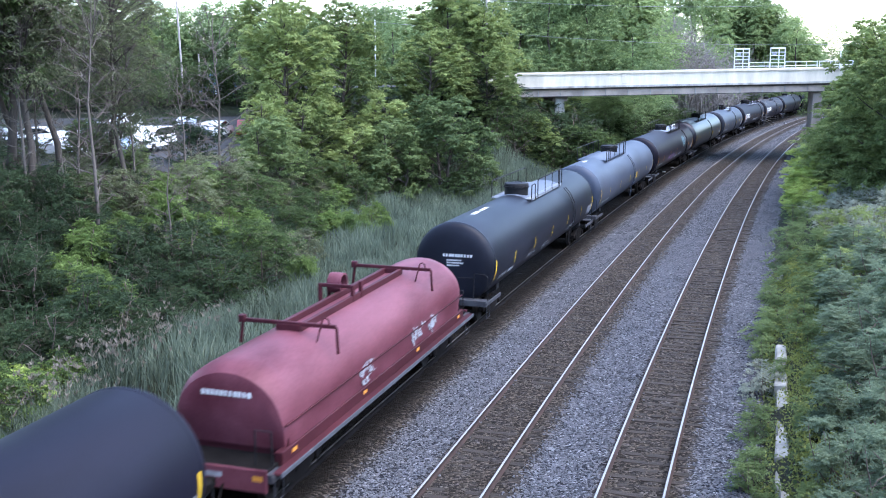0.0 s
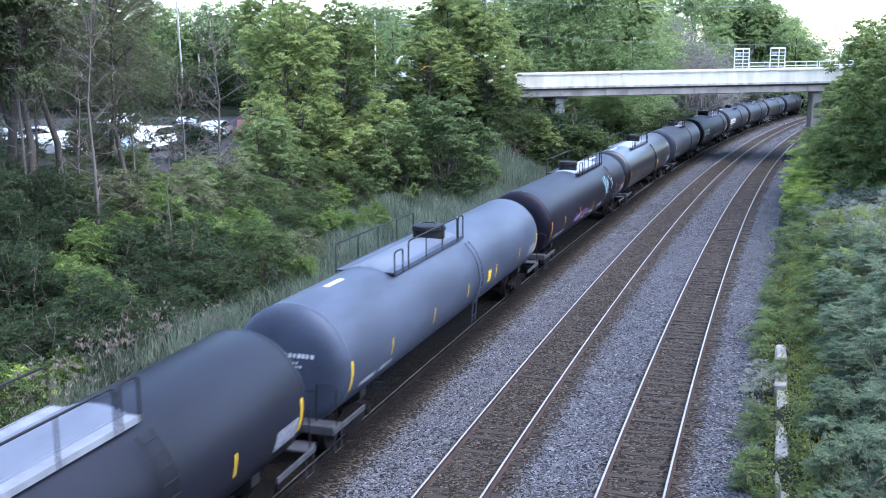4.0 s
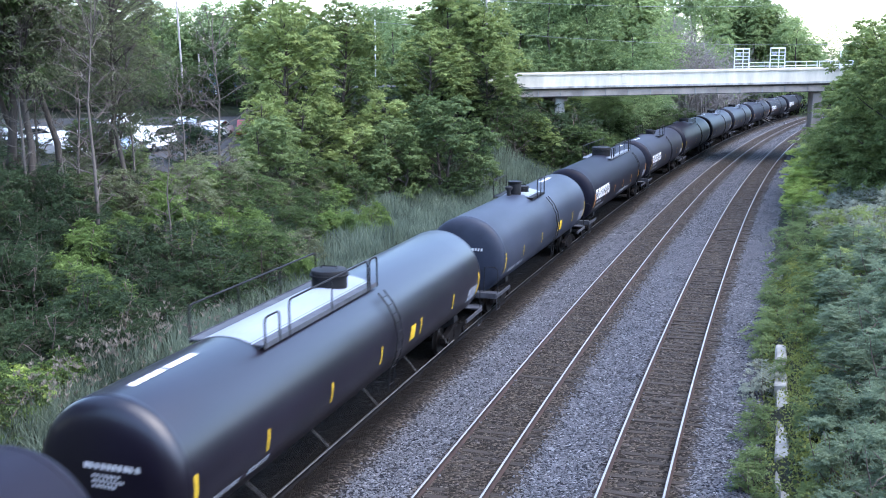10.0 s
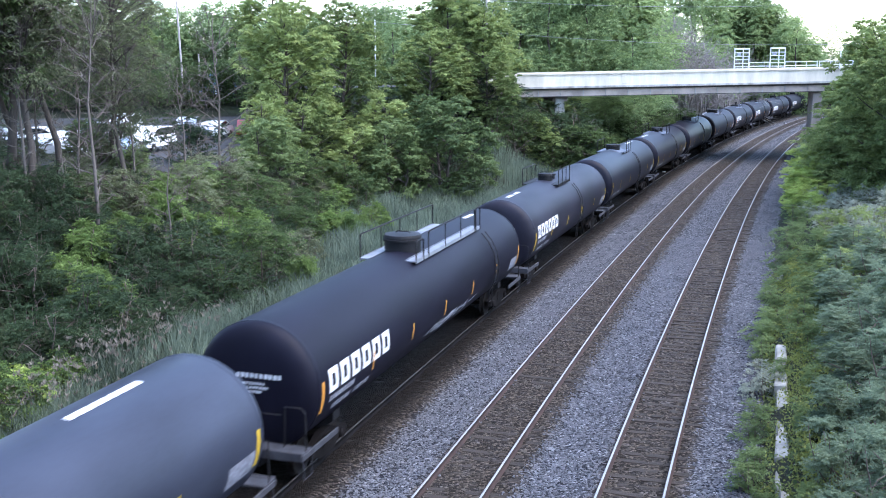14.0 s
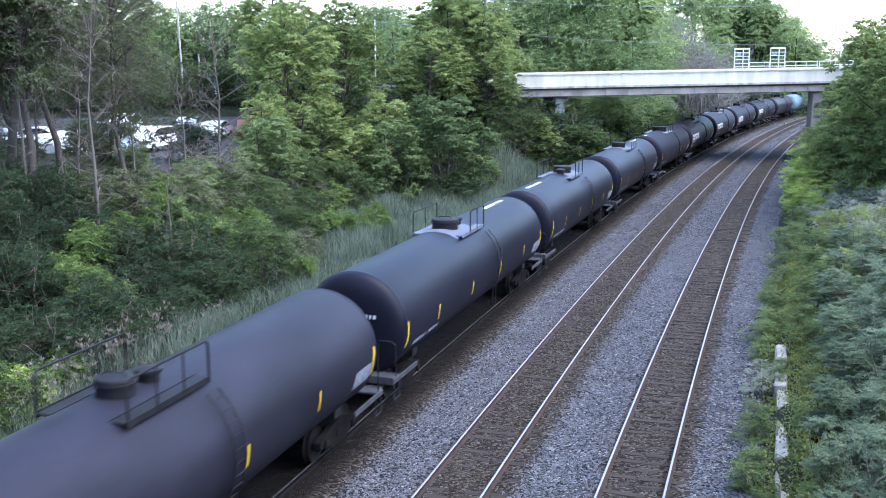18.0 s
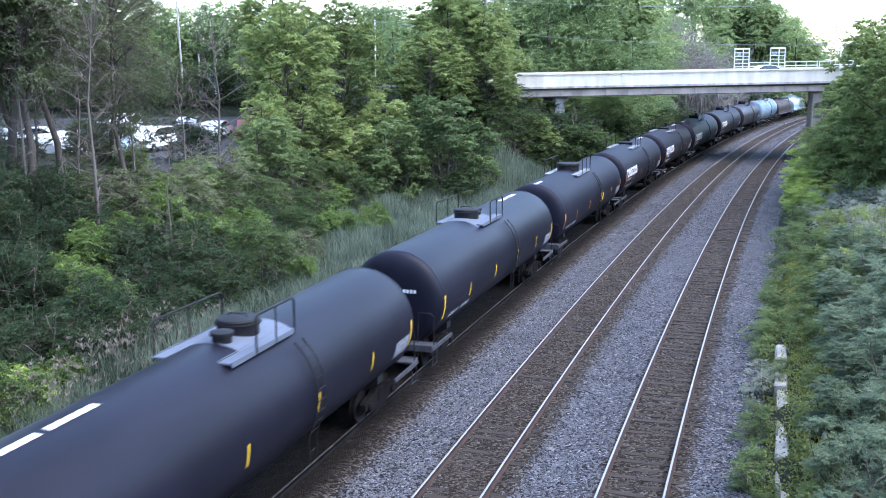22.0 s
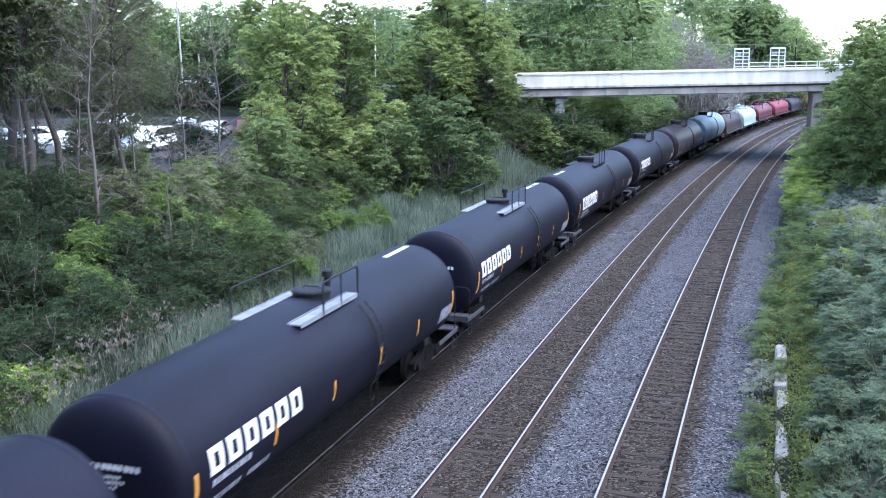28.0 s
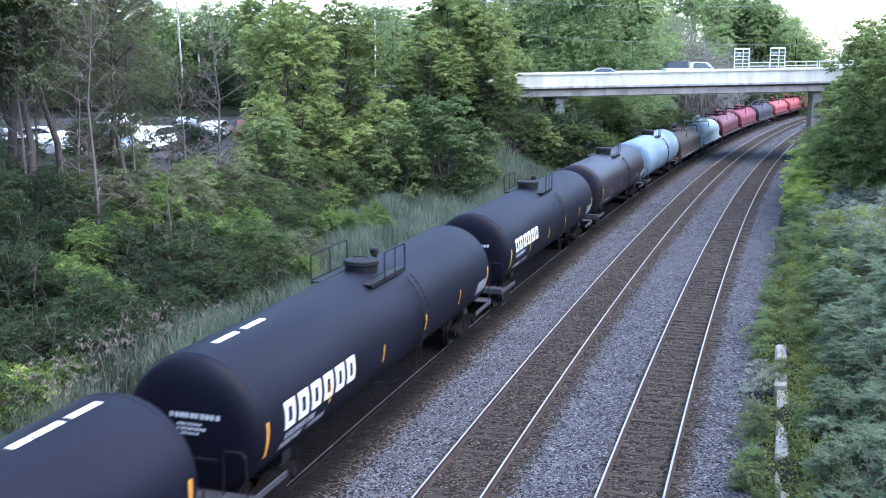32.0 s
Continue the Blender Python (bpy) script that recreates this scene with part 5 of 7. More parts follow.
SEDAN = [(-2.25, 0.35), (-2.3, 0.6), (-2.2, 0.82), (-1.35, 0.92), (-0.6, 1.38), (0.0, 1.45), (0.7, 1.42), (1.5, 1.02), (2.15, 0.95), (2.28, 0.7), (2.25, 0.35)]
SEDAN_GLASS = [(-1.12, 0.96), (-0.56, 1.33), (0.0, 1.40), (0.66, 1.37), (1.32, 1.02)]
SUV = [(-2.3, 0.4), (-2.35, 0.8), (-2.2, 1.02), (-1.3, 1.1), (-0.75, 1.62), (0.0, 1.72), (1.9, 1.68), (2.2, 1.15), (2.3, 0.8), (2.28, 0.4)]
SUV_GLASS = [(-1.12, 1.12), (-0.7, 1.55), (0.0, 1.64), (1.75, 1.6), (2.05, 1.15)]


@lru_cache(None)
def wheel_mesh(r):
    s = Shape().lathe([(r * 0.55, -0.1), (r, -0.1), (r, 0.1), (r * 0.55, 0.1)], 16, "y")
    return s.mesh("tyre", TYRE, 40)


@lru_cache(None)
def rim_mesh(r):
    return Shape().lathe([(r * 0.2, -0.105), (r * 0.56, -0.09), (r * 0.56, 0.09), (r * 0.2, 0.105)], 14, "y").mesh("rim", WHEEL_RIM, 40)


def add_wheels(v, xs, w, r=0.32):
    for x in xs:
        for sg in (-1, 1):
            t = part("wheel", wheel_mesh(r), v, m=pose(x, sg * (w / 2 - 0.08), r))
            part("rim", rim_mesh(r), t)


def passenger_car(name, label, paint, kind="sedan", m=None, group="", category="car"):
    v = thing(name, label, category, m, group)
    prof, glass, w = (SEDAN, SEDAN_GLASS, 1.78) if kind == "sedan" else (SUV, SUV_GLASS, 1.85)
    part("body", car_body(prof, w, paint), v)
    part("side_window", car_body(glass, w + 0.02, GLASS_DARK, "side_window", 0.1), v, "dark side windows")
    fz = glass[0][1]
    part("windscreen", Shape().add([(glass[0][0] - 0.12, -0.68, fz), (glass[0][0] - 0.12, 0.68, fz), (glass[1][0] - 0.04, 0.6, glass[1][1]), (glass[1][0] - 0.04, -0.6, glass[1][1])], [(0, 1, 2, 3)]).mesh("windscreen", GLASS_DARK), v, m=pose(0, 0, 0.03))
    for sg in (-1, 1):
        part("headlight", Shape().box(prof[1][0] - 0.01, prof[1][0] + 0.12, sg * w * 0.36 - 0.16, sg * w * 0.36 + 0.16, 0.6, 0.74, 0.02).mesh("headlight", WHITE_STEEL), v)
        part("tail_light", Shape().box(-prof[1][0] - 0.1, -prof[1][0] + 0.0, sg * w * 0.38 - 0.13, sg * w * 0.38 + 0.13, 0.7, 0.86, 0.02).mesh("tail_light", PAINT["bright_red"]), v)
    add_wheels(v, (-1.4, 1.35), w)
    return v


CAR_WHITE = material("white_car_paint", (0.78, 0.78, 0.78), 0.3, vary=0.04, bump=0.0, coat=0.4)
CAR_SILVER = material("silver_car_paint", (0.50, 0.51, 0.53), 0.3, 0.5, vary=0.06, bump=0.0, coat=0.4)
CAR_BLUE = material("pale_blue_car_paint", (0.42, 0.52, 0.70), 0.3, 0.3, vary=0.06, bump=0.0, coat=0.4)
CAR_DARK = material("dark_car_paint", (0.04, 0.045, 0.055), 0.3, vary=0.06, bump=0.0, coat=0.4)
CAR_RED = material("red_car_paint", (0.35, 0.05, 0.04), 0.3, vary=0.06, bump=0.0, coat=0.4)
BUS_ORANGE = material("yellow_orange_wrap", (0.80, 0.45, 0.08), 0.4, vary=0.3, scale=0.8, fine=3, bump=0.0, tint=(0.90, 0.72, 0.10))

BUS_RED = material("red_orange_wrap", (0.72, 0.20, 0.06), 0.4, vary=0.3, scale=1.4, fine=4, bump=0.0, tint=(0.90, 0.42, 0.10))
BUS_YELLOW = material("yellow_wrap", (0.88, 0.70, 0.10), 0.4, vary=0.12, scale=0.8, fine=3, bump=0.0)

# its front points to -x
bus = thing("city_bus", "white city bus with a yellow and orange wrap along its side", "bus")
part("body", Shape().box(-6.0, 6.0, -1.27, 1.27, 0.38, 3.05, 0.12).mesh("body", CAR_WHITE), bus)
part("side_wrap", Shape().box(-3.4, 2.7, -1.283, 1.283, 2.42, 2.8, 0.01).mesh("side_wrap", BUS_ORANGE), bus, "orange stripe along the roof edge")
part("side_wrap", Shape().box(-3.4, -2.0, -1.281, 1.281, 0.9, 2.41, 0.01).mesh("side_wrap", BUS_RED), bus, "red and orange end of the printed wrap")
part("side_wrap", Shape().box(-1.95, 2.7, -1.282, 1.282, 0.7, 2.41, 0.01).mesh("side_wrap", BUS_YELLOW), bus, "yellow printed wrap")
for x0, x1, z0, z1 in ((-1.3, -0.4, 1.62, 1.86), (-0.3, 0.9, 1.66, 1.9), (1.0, 2.1, 1.62, 1.86), (-1.0, 1.6, 1.2, 1.3)):
    part("lettering", Shape().box(x0, x1, -1.287, 1.287, z0, z1, 0.004).mesh("lettering", CAR_DARK), bus)
for x0, x1 in ((-5.7, -4.75), (-4.5, -3.5), (3.0, 3.75), (4.2, 5.4)):
    part("window", Shape().box(x0, x1, -1.29, 1.29, 1.45, 2.5, 0.01).mesh("window", GLASS_DARK), bus)
part("windscreen", Shape().box(-6.02, -5.96, -1.1, 1.1, 1.2, 2.7, 0.01).mesh("windscreen", GLASS_DARK), bus)
part("roof_unit", Shape().box(1.5, 4.5, -0.9, 0.9, 3.05, 3.25, 0.06).mesh("roof_unit", CAR_WHITE), bus)
add_wheels(bus, (-3.4, 3.2), 2.5, 0.48)

road_car_one = passenger_car("sedan", "white sedan driving over the bridge", CAR_WHITE)
road_car_two = passenger_car("sedan", "silver-white sedan driving over the bridge", CAR_WHITE)
road_car_three = passenger_car("hatchback", "small white car driving along the road", CAR_WHITE)
road_car_four = passenger_car("sedan", "pale silver sedan driving over the bridge", CAR_SILVER)
pickup = thing("pickup_truck", "white pickup truck with a dark cover over its bed", "pickup truck")
part("body", car_body([(-2.95, 0.5), (-3.0, 1.05), (-1.95, 1.18), (-1.3, 1.85), (0.25, 1.88), (0.55, 1.2), (0.55, 0.5)], 1.95, CAR_WHITE), pickup)
part("side_window", car_body([(-1.75, 1.22), (-1.2, 1.78), (0.15, 1.8), (0.3, 1.22)], 1.97, GLASS_DARK, "side_window"), pickup)
part("bed", Shape().box(0.6, 3.0, -0.97, 0.97, 0.55, 1.25, 0.04).mesh("bed", CAR_WHITE), pickup)
part("bed_cover", car_body([(0.62, 1.26), (0.66, 1.95), (2.75, 1.95), (2.98, 1.26)], 1.93, CAR_DARK, "bed_cover", 0.12), pickup, "dark fibreglass bed cover")
add_wheels(pickup, (-1.9, 1.75), 1.95, 0.4)

# cars parked behind the trees
LOT = ((-27.5, 66, CAR_SILVER, "sedan", 12), (-23.6, 67.2, CAR_WHITE, "suv", 8), (-20.6, 64.5, CAR_BLUE, "sedan", 100), (-30.5, 76, CAR_WHITE, "sedan", 10), (-27.0, 78, CAR_SILVER, "suv", 12), (-23.5, 77, CAR_WHITE, "sedan", 6),
       (-20.3, 79, CAR_DARK, "sedan", 9), (-33.5, 70, CAR_WHITE, "suv", 14), (-18.8, 84, CAR_WHITE, "sedan", 85), (-22.0, 88, CAR_SILVER, "sedan", 95), (-16.5, 86, CAR_RED, "sedan", 100), (-27.5, 88, CAR_WHITE, "suv", 90), (-36, 80, CAR_SILVER, "sedan", 20), (-26.2, 71.5, CAR_WHITE, "sedan", 98), (-20.6, 71.5, CAR_WHITE, "suv", 80), (-31.0, 64, CAR_WHITE, "sedan", 10))
for x, y, mt, kd, rz in LOT:
    z = float(ground_z(x, y)) + 0.06
    passenger_car("parked_car", {CAR_WHITE: "white", CAR_SILVER: "silver", CAR_BLUE: "pale blue", CAR_DARK: "dark", CAR_RED: "red"}[mt] + " parked car half hidden behind trees", mt, kd, pose(x, y, z, 0, 0, rz), "parked cars")
gx, gy = np.meshgrid(np.arange(-48, -14, 1.0), np.arange(60, 95, 1.0))
ii = (np.arange(gx.shape[0] - 1)[:, None] * gx.shape[1] + np.arange(gx.shape[1] - 1)[None]).ravel()
thing("car_park", "worn asphalt car park behind the trees", "car park", kind="structure",
      me=quick_mesh("car_park", np.stack([gx, gy, ground_z(gx, gy) + 0.05], -1).reshape(-1, 3), np.stack([ii, ii + 1, ii + gx.shape[1] + 1, ii + gx.shape[1]], -1), ASPHALT, True))

# low broken concrete wall at the foot of the right bank
wall = thing("retaining_wall", "low broken old concrete wall at the foot of the bank", "wall", kind="structure")
rng = random.Random(4)
s = 21.5
while s < 36:
    ln_ = rng.uniform(1.4, 2.6)
    x, y, h = along(s + ln_ / 2, 7.42 + rng.gauss(0, 0.03))
    top = 0.08 + 0.22 * float(smooth(30, 33, s)) + rng.gauss(0, 0.05)
    q = Shape().box(-0.17, 0.19, -ln_ / 2 + 0.004, ln_ / 2 - 0.004, -0.6, top, 0.05)
    q.v = [(a + rng.gauss(0, 0.018), b + rng.gauss(0, 0.015), c + rng.gauss(0, 0.03)) for a, b, c in q.v]
    part("block", q.mesh("block", CONCRETE_OLD), wall, m=pose(float(x), float(y), 0, 0, 0, -math.degrees(h)))
    s += ln_
# pale stones and litter beside the line
for i, (x, y, r) in enumerate(((20.6, 93.9, 0.22), (22.3, 98.0, 0.2), (15.75, 45.6, 0.42), (-1.75, 31.9, 0.16))):
    g = np.random.default_rng(i)
    bm = bmesh.new()
    bmesh.ops.create_icosphere(bm, subdivisions=2, radius=r)
    for v in bm.verts:
        v.co = Vector(v.co) * float(1 + g.normal(0, 0.12))
        v.co.z *= 0.6
    me = bpy.data.meshes.new("stone")
    bm.to_mesh(me)
    bm.free()
    me.materials.append(CONCRETE_OLD)
    thing("stone", "pale loose stone lying beside the ballast", "stone", pose(x, y, -0.18 if i < 2 else float(ground_z(x, y)) + 0.05), "loose stones", me=me)


# ================= plants =================
def unit(v):
    return v / (np.linalg.norm(v, axis=-1, keepdims=True) + 1e-9)


def leaves_from(base, direction, normal, length, width, droop):
    """Folded leaves: four corners and two triangles each."""
    d, n = unit(direction), unit(normal)
    side = unit(np.cross(d, n))
    n = np.cross(side, d)
    L, Wd = length[:, None], width[:, None]
    tip = base + d * L - n * 0 + np.array([0, 0, -1.0]) * (droop[:, None] * L)
    mid = base + d * L * 0.5 + n * Wd * 0.25
    a, b = mid + side * Wd * 0.5 - n * Wd * 0.2, mid - side * Wd * 0.5 - n * Wd * 0.2
    V = np.stack([base, a, tip, b], 1).reshape(-1, 3)
    i = np.arange(len(base)) * 4
    F = np.concatenate([np.stack([i, i + 1, i + 2], -1), np.stack([i, i + 2, i + 3], -1)])
    return V, F


def sprays(rng, centres, radii, count, spray_len, per, leaf, width, droop=0.35, flat=0.75, lift=0.35):
    """Sprays of leaves round lobes: each grows outwards from its lobe and droops."""
    centres, radii = np.asarray(centres, float), np.asarray(radii, float)
    w = radii ** 2
    k = rng.choice(len(centres), count, p=w / w.sum())
    o = unit(rng.normal(size=(count, 3)) + np.array([0, 0, lift]))
    start = centres[k] + o * (radii[k] * rng.uniform(0.55, 1.0, count))[:, None] * np.array([1, 1, flat])
    ax = unit(o + rng.normal(0, 0.45, (count, 3)) + np.array([0, 0, 0.1]))
    ln = spray_len * rng.uniform(0.6, 1.25, count)
    f = np.tile(np.linspace(0.1, 1.0, per), count)
    rep = np.repeat(np.arange(count), per)
    axr = ax[rep]
    pos = start[rep] + axr * (ln[rep] * f)[:, None] + np.array([0, 0, -1.0]) * (droop * ln[rep] * f ** 2)[:, None]
    sd = unit(np.cross(axr, np.array([0, 0, 1.0])))
    sg = np.where(np.arange(len(rep)) % 2, 1.0, -1.0)[:, None]
    dirs = unit(axr * 0.7 + sd * sg * 0.9 + rng.normal(0, 0.25, (len(rep), 3)) + np.array([0, 0, -0.2]))
    nor = unit(np.array([0, 0, 1.0]) + o[rep] * 0.5 + rng.normal(0, 0.35, (len(rep), 3)))
    return leaves_from(pos, dirs, nor, leaf * rng.uniform(0.7, 1.3, len(rep)), width * rng.uniform(0.75, 1.25, len(rep)), np.full(len(rep), 0.25))


def tufts(rng, centres, radii, leaf_count, spray_len, per, leaf, width, droop=0.5, flat=0.7, lift=0.7, fronds=7):
    """Tufts on the upper side of lobes: in each, long compound leaves spread like a star and droop."""
    centres, radii = np.asarray(centres, float), np.asarray(radii, float)
    n = max(1, leaf_count // (fronds * per))
    w = radii ** 2
    k = rng.choice(len(centres), n, p=w / w.sum())
    o = unit(rng.normal(size=(n, 3)) + np.array([0, 0, lift]))
    c = centres[k] + o * (radii[k] * rng.uniform(0.8, 1.05, n))[:, None] * np.array([1, 1, flat])
    ft = np.repeat(np.arange(n), fronds)
    az = rng.uniform(0, 2 * math.pi, n)[ft] + np.tile(np.arange(fronds) * 2 * math.pi / fronds, n) + rng.normal(0, 0.3, len(ft))
    ax = unit(np.stack([np.cos(az), np.sin(az), rng.uniform(-0.45, 0.85, len(ft))], -1) + o[ft] * 0.6)
    ln = spray_len * rng.uniform(0.65, 1.2, len(ft))
    f = np.tile(np.linspace(0.12, 1.0, per), len(ft))
    rep = np.repeat(np.arange(len(ft)), per)
    axr = ax[rep]
    pos = c[ft][rep] + axr * (ln[rep] * f)[:, None] + np.array([0, 0, -1.0]) * (droop * ln[rep] * f ** 2)[:, None]
    sd = unit(np.cross(axr, np.array([0, 0, 1.0])))
    sg = np.where(np.arange(len(rep)) % 2, 1.0, -1.0)[:, None]
    dirs = unit(axr * 0.55 + sd * sg + rng.normal(0, 0.18, (len(rep), 3)) + np.array([0, 0, -0.3]))
    nor = unit(np.array([0, 0, 1.0]) + axr * 0.3 + o[ft][rep] * 0.5 + rng.normal(0, 0.55, (len(rep), 3)))
    return leaves_from(pos, dirs, nor, leaf * rng.uniform(0.7, 1.3, len(rep)), width * rng.uniform(0.75, 1.25, len(rep)), np.full(len(rep), 0.3))


def limb(s, rng, a, b, r0, r1, n=6, wob=0.08):
    a, b = np.asarray(a, float), np.asarray(b, float)
    L = np.linalg.norm(b - a)
    pts = [a + (b - a) * t + rng.normal(0, wob * L * 0.3, 3) * math.sin(math.pi * t) for t in np.linspace(0, 1, 6)]
    s.tube(pts, r0, n, r1)


def make_tree(name, label, seed, height, spread, trunk_r, leaf_mat, bark, lobes=22, lobe_r=(0.9, 1.7), leaf_count=7000, leaf=0.24, width=0.11, crown_base=0.25, spray_len=0.8, droop=0.35, twigs=0, category="tree", stems=1, fronds=7, per=9, lift=0.7):
    """A tapered trunk with limbs to every lobe of the crown, and sprays of leaves round the lobes."""
    rng = np.random.default_rng(seed)
    t = thing(name, label, category)
    wood = Shape()
    cs, rs = [], []
    for i in range(lobes):
        f = (i + 0.5) / lobes
        z = height * (crown_base + (1 - crown_base) * f ** 0.85) - 0.4
        env = math.sin(math.pi * min(1, 0.16 + 0.84 * (z / height - crown_base) / (1 - crown_base) * 0.93)) ** 0.7
        a = i * 2.4 + rng.normal(0, 0.5)
        r = spread * env * rng.uniform(0.45, 0.95)
        cs.append((r * math.cos(a), r * math.sin(a), z))
        rs.append(rng.uniform(*lobe_r) * (1.0 if z < height * 0.8 else 0.75))
    tops = []
    for k in range(stems):
        b = rng.normal(0, 0.25, 2) if stems > 1 else (0, 0)
        e = (b[0] * (1 + 0.4 * height) if stems > 1 else rng.normal(0, 0.3), b[1] * (1 + 0.4 * height) if stems > 1 else rng.normal(0, 0.3), height * 0.9)
        limb(wood, rng, (b[0], b[1], -0.5), e, trunk_r, trunk_r * 0.18, 8, 0.05)
        tops.append((np.array((b[0], b[1], 0.0)), np.array(e)))
    for c, r in zip(cs, rs):
        p0, p1 = tops[rng.integers(stems)]
        f = max(0.1, min(0.85, (c[2] - np.hypot(c[0], c[1]) * 0.7) / (height * 0.9)))
        limb(wood, rng, p0 + (p1 - p0) * f, c, trunk_r * (0.45 - 0.3 * f), 0.02, 5)
        for _ in range(twigs):
            d = unit(rng.normal(size=3) + np.array([0, 0, 0.2]))
            limb(wood, rng, np.array(c) - d * r * 0.2, np.array(c) + d * r * rng.uniform(0.8, 1.5), 0.014, 0.006, 3)
    part("trunk", wood.mesh("trunk", bark, 60), t, "trunk and limbs")
    if leaf_count:
        V, F = tufts(rng, cs, rs, leaf_count, spray_len, per, leaf, width, droop, 0.75, lift, fronds)
        inner = sprays(rng, cs, np.array(rs) * 0.7, leaf_count // 32, spray_len * 0.7, 8, leaf * 1.2, width * 1.3, droop)
        V, F = np.concatenate([V, inner[0]]), np.concatenate([F, inner[1] + len(V)])
        part("crown", quick_mesh("crown", V, F, leaf_mat), t, "uneven leafy crown")
    return t


def place(proto, spots, seed=1, sink=0.1, group=""):
    """Copies of a plant at (x, y, scale) spots; the first one is the plant itself."""
    rng = random.Random(seed)
    first = True
    for x, y, k in spots:
        m = pose(x, y, float(ground_z(x, y)) - sink, rng.gauss(0, 1.4), rng.gauss(0, 1.4), rng.uniform(0, 360)) @ Matrix.Diagonal((k, k, k * rng.uniform(0.92, 1.08), 1))
        if first:
            proto.matrix_basis = m
            if group:
                tagged(proto, group=group)
            first = False
        else:
            copy_thing(proto, m)


# broad bright trees behind the reeds
tall = make_tree("tree", "tall broad tree with bright green compound leaves", 11, 15.0, 4.6, 0.26, LEAF_BRIGHT, BARK, 40, (1.0, 1.8), 31000, 0.22, 0.135, 0.2, 0.44, 0.2, lift=0.45)
place(tall, ((-12.6, 84, 0.92), (-9.0, 92, 0.9), (-15.6, 95, 0.92), (-31.0, 98, 1.0)), 1, group="broad trees")
mid = make_tree("tree", "rounded tree with fresh green leaves in drooping tufts", 12, 11.0, 4.0, 0.2, LEAF_BRIGHT, BARK, 34, (0.9, 1.6), 27000, 0.21, 0.13, 0.08, 0.42, 0.2, lift=0.45)
place(mid, ((-4.6, 86, 0.84), (-10.8, 79, 0.86), (-7.0, 80, 0.76), (-13.5, 76, 0.66), (-1.2, 95, 1.12), (4.2, 96.2, 0.85)), 2, group="rounded trees")
low = make_tree("tree", "low spreading tree with light green drooping sprays", 13, 8.5, 4.0, 0.17, LEAF_MID, BARK, 30, (0.85, 1.5), 24000, 0.21, 0.13, 0.02, 0.42, 0.25, stems=2, lift=0.45)
place(low, ((0.1, 82, 1.0), (-3.8, 79.5, 0.75), (-12.2, 70, 0.7), (-14.2, 57.5, 0.42), (-20.5, 58.2, 0.36), (-17.5, 56.5, 0.34)), 3, group="spreading trees")
deep = make_tree("tree", "dense tree with rich green leaves near the bridge", 14, 11.5, 3.8, 0.2, LEAF_BRIGHT, BARK, 30, (0.95, 1.7), 22000, 0.22, 0.135, 0.05, 0.44, 0.2, lift=0.45)
place(deep, ((3.7, 99, 0.95), (7.0, 121.5, 0.95), (11.5, 122.5, 0.86), (17, 124, 0.62), (1.5, 121.5, 0.9), (9.6, 99.5, 0.5), (13.2, 101.5, 0.42), (0.5, 100.5, 1.1), (27.0, 60.5, 0.95), (30.2, 69, 1.0), (35.0, 80, 0.9), (43.5, 96, 0.85), (39.5, 88, 0.8), (37.4, 92, 0.85), (36.4, 88, 0.62), (45.5, 100, 1.0), (29.5, 60, 0.9)), 4, group="dense trees")

# sparse dull trees in front of the car park
thin = make_tree("tree", "tall sparse tree with dull feathery foliage and many bare twigs", 21, 17.0, 3.4, 0.2, LEAF_GREY, BARK, 40, (0.8, 1.5), 15000, 0.16, 0.055, 0.36, 0.85, 0.6, twigs=10)
place(thin, ((-19.4, 47.5, 1.0), (-19.3, 51, 0.98), (-22.0, 52, 1.0), (-18.6, 57.5, 0.95), (-24.5, 58, 1.05), (-16.9, 53.5, 0.8), (-28, 62, 1.0)), 5, group="sparse trees")
dark = make_tree("tree", "dark leafy tree with a thick trunk beside the car park", 22, 15.0, 3.4, 0.27, LEAF_BROWN, BARK, 26, (1.0, 1.6), 14000, 0.28, 0.12, 0.42, 0.9, 0.45, twigs=3)
place(dark, ((-21.0, 48.5, 1.0), (-23.8, 50.5, 1.0)), 6, group="dark trees")
dead = make_tree("dead_tree", "slender dead tree with bare pale branches", 23, 13.5, 2.0, 0.10, None, BARK_PALE, 30, (0.5, 1.1), 0, crown_base=0.2, twigs=8, category="dead tree")
place(dead, ((-13.6, 62.5, 1.0), (-15.9, 45.8, 1.0), (-19.6, 47, 0.9), (-12.9, 47, 0.6), (-18.2, 50.5, 0.8), (-21.5, 54, 0.9), (-16.9, 55, 0.75), (-14.6, 58, 0.7), (-24.5, 55.5, 0.85)), 7, group="dead trees")

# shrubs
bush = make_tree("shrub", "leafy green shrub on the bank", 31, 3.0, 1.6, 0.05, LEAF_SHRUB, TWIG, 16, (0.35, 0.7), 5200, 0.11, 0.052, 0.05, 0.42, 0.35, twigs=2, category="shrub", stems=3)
bright = make_tree("shrub", "bright green shrub with large compound leaves", 32, 3.4, 1.5, 0.05, LEAF_TUFT, TWIG, 12, (0.35, 0.65), 5200, 0.19, 0.085, 0.15, 0.72, 0.4, category="shrub", stems=3, fronds=8, per=11)
dull = make_tree("shrub", "dull green twiggy shrub", 33, 2.8, 1.6, 0.04, LEAF_GREY, TWIG, 12, (0.5, 0.9), 3800, 0.12, 0.05, 0.03, 0.5, 0.3, twigs=6, category="shrub", stems=4)
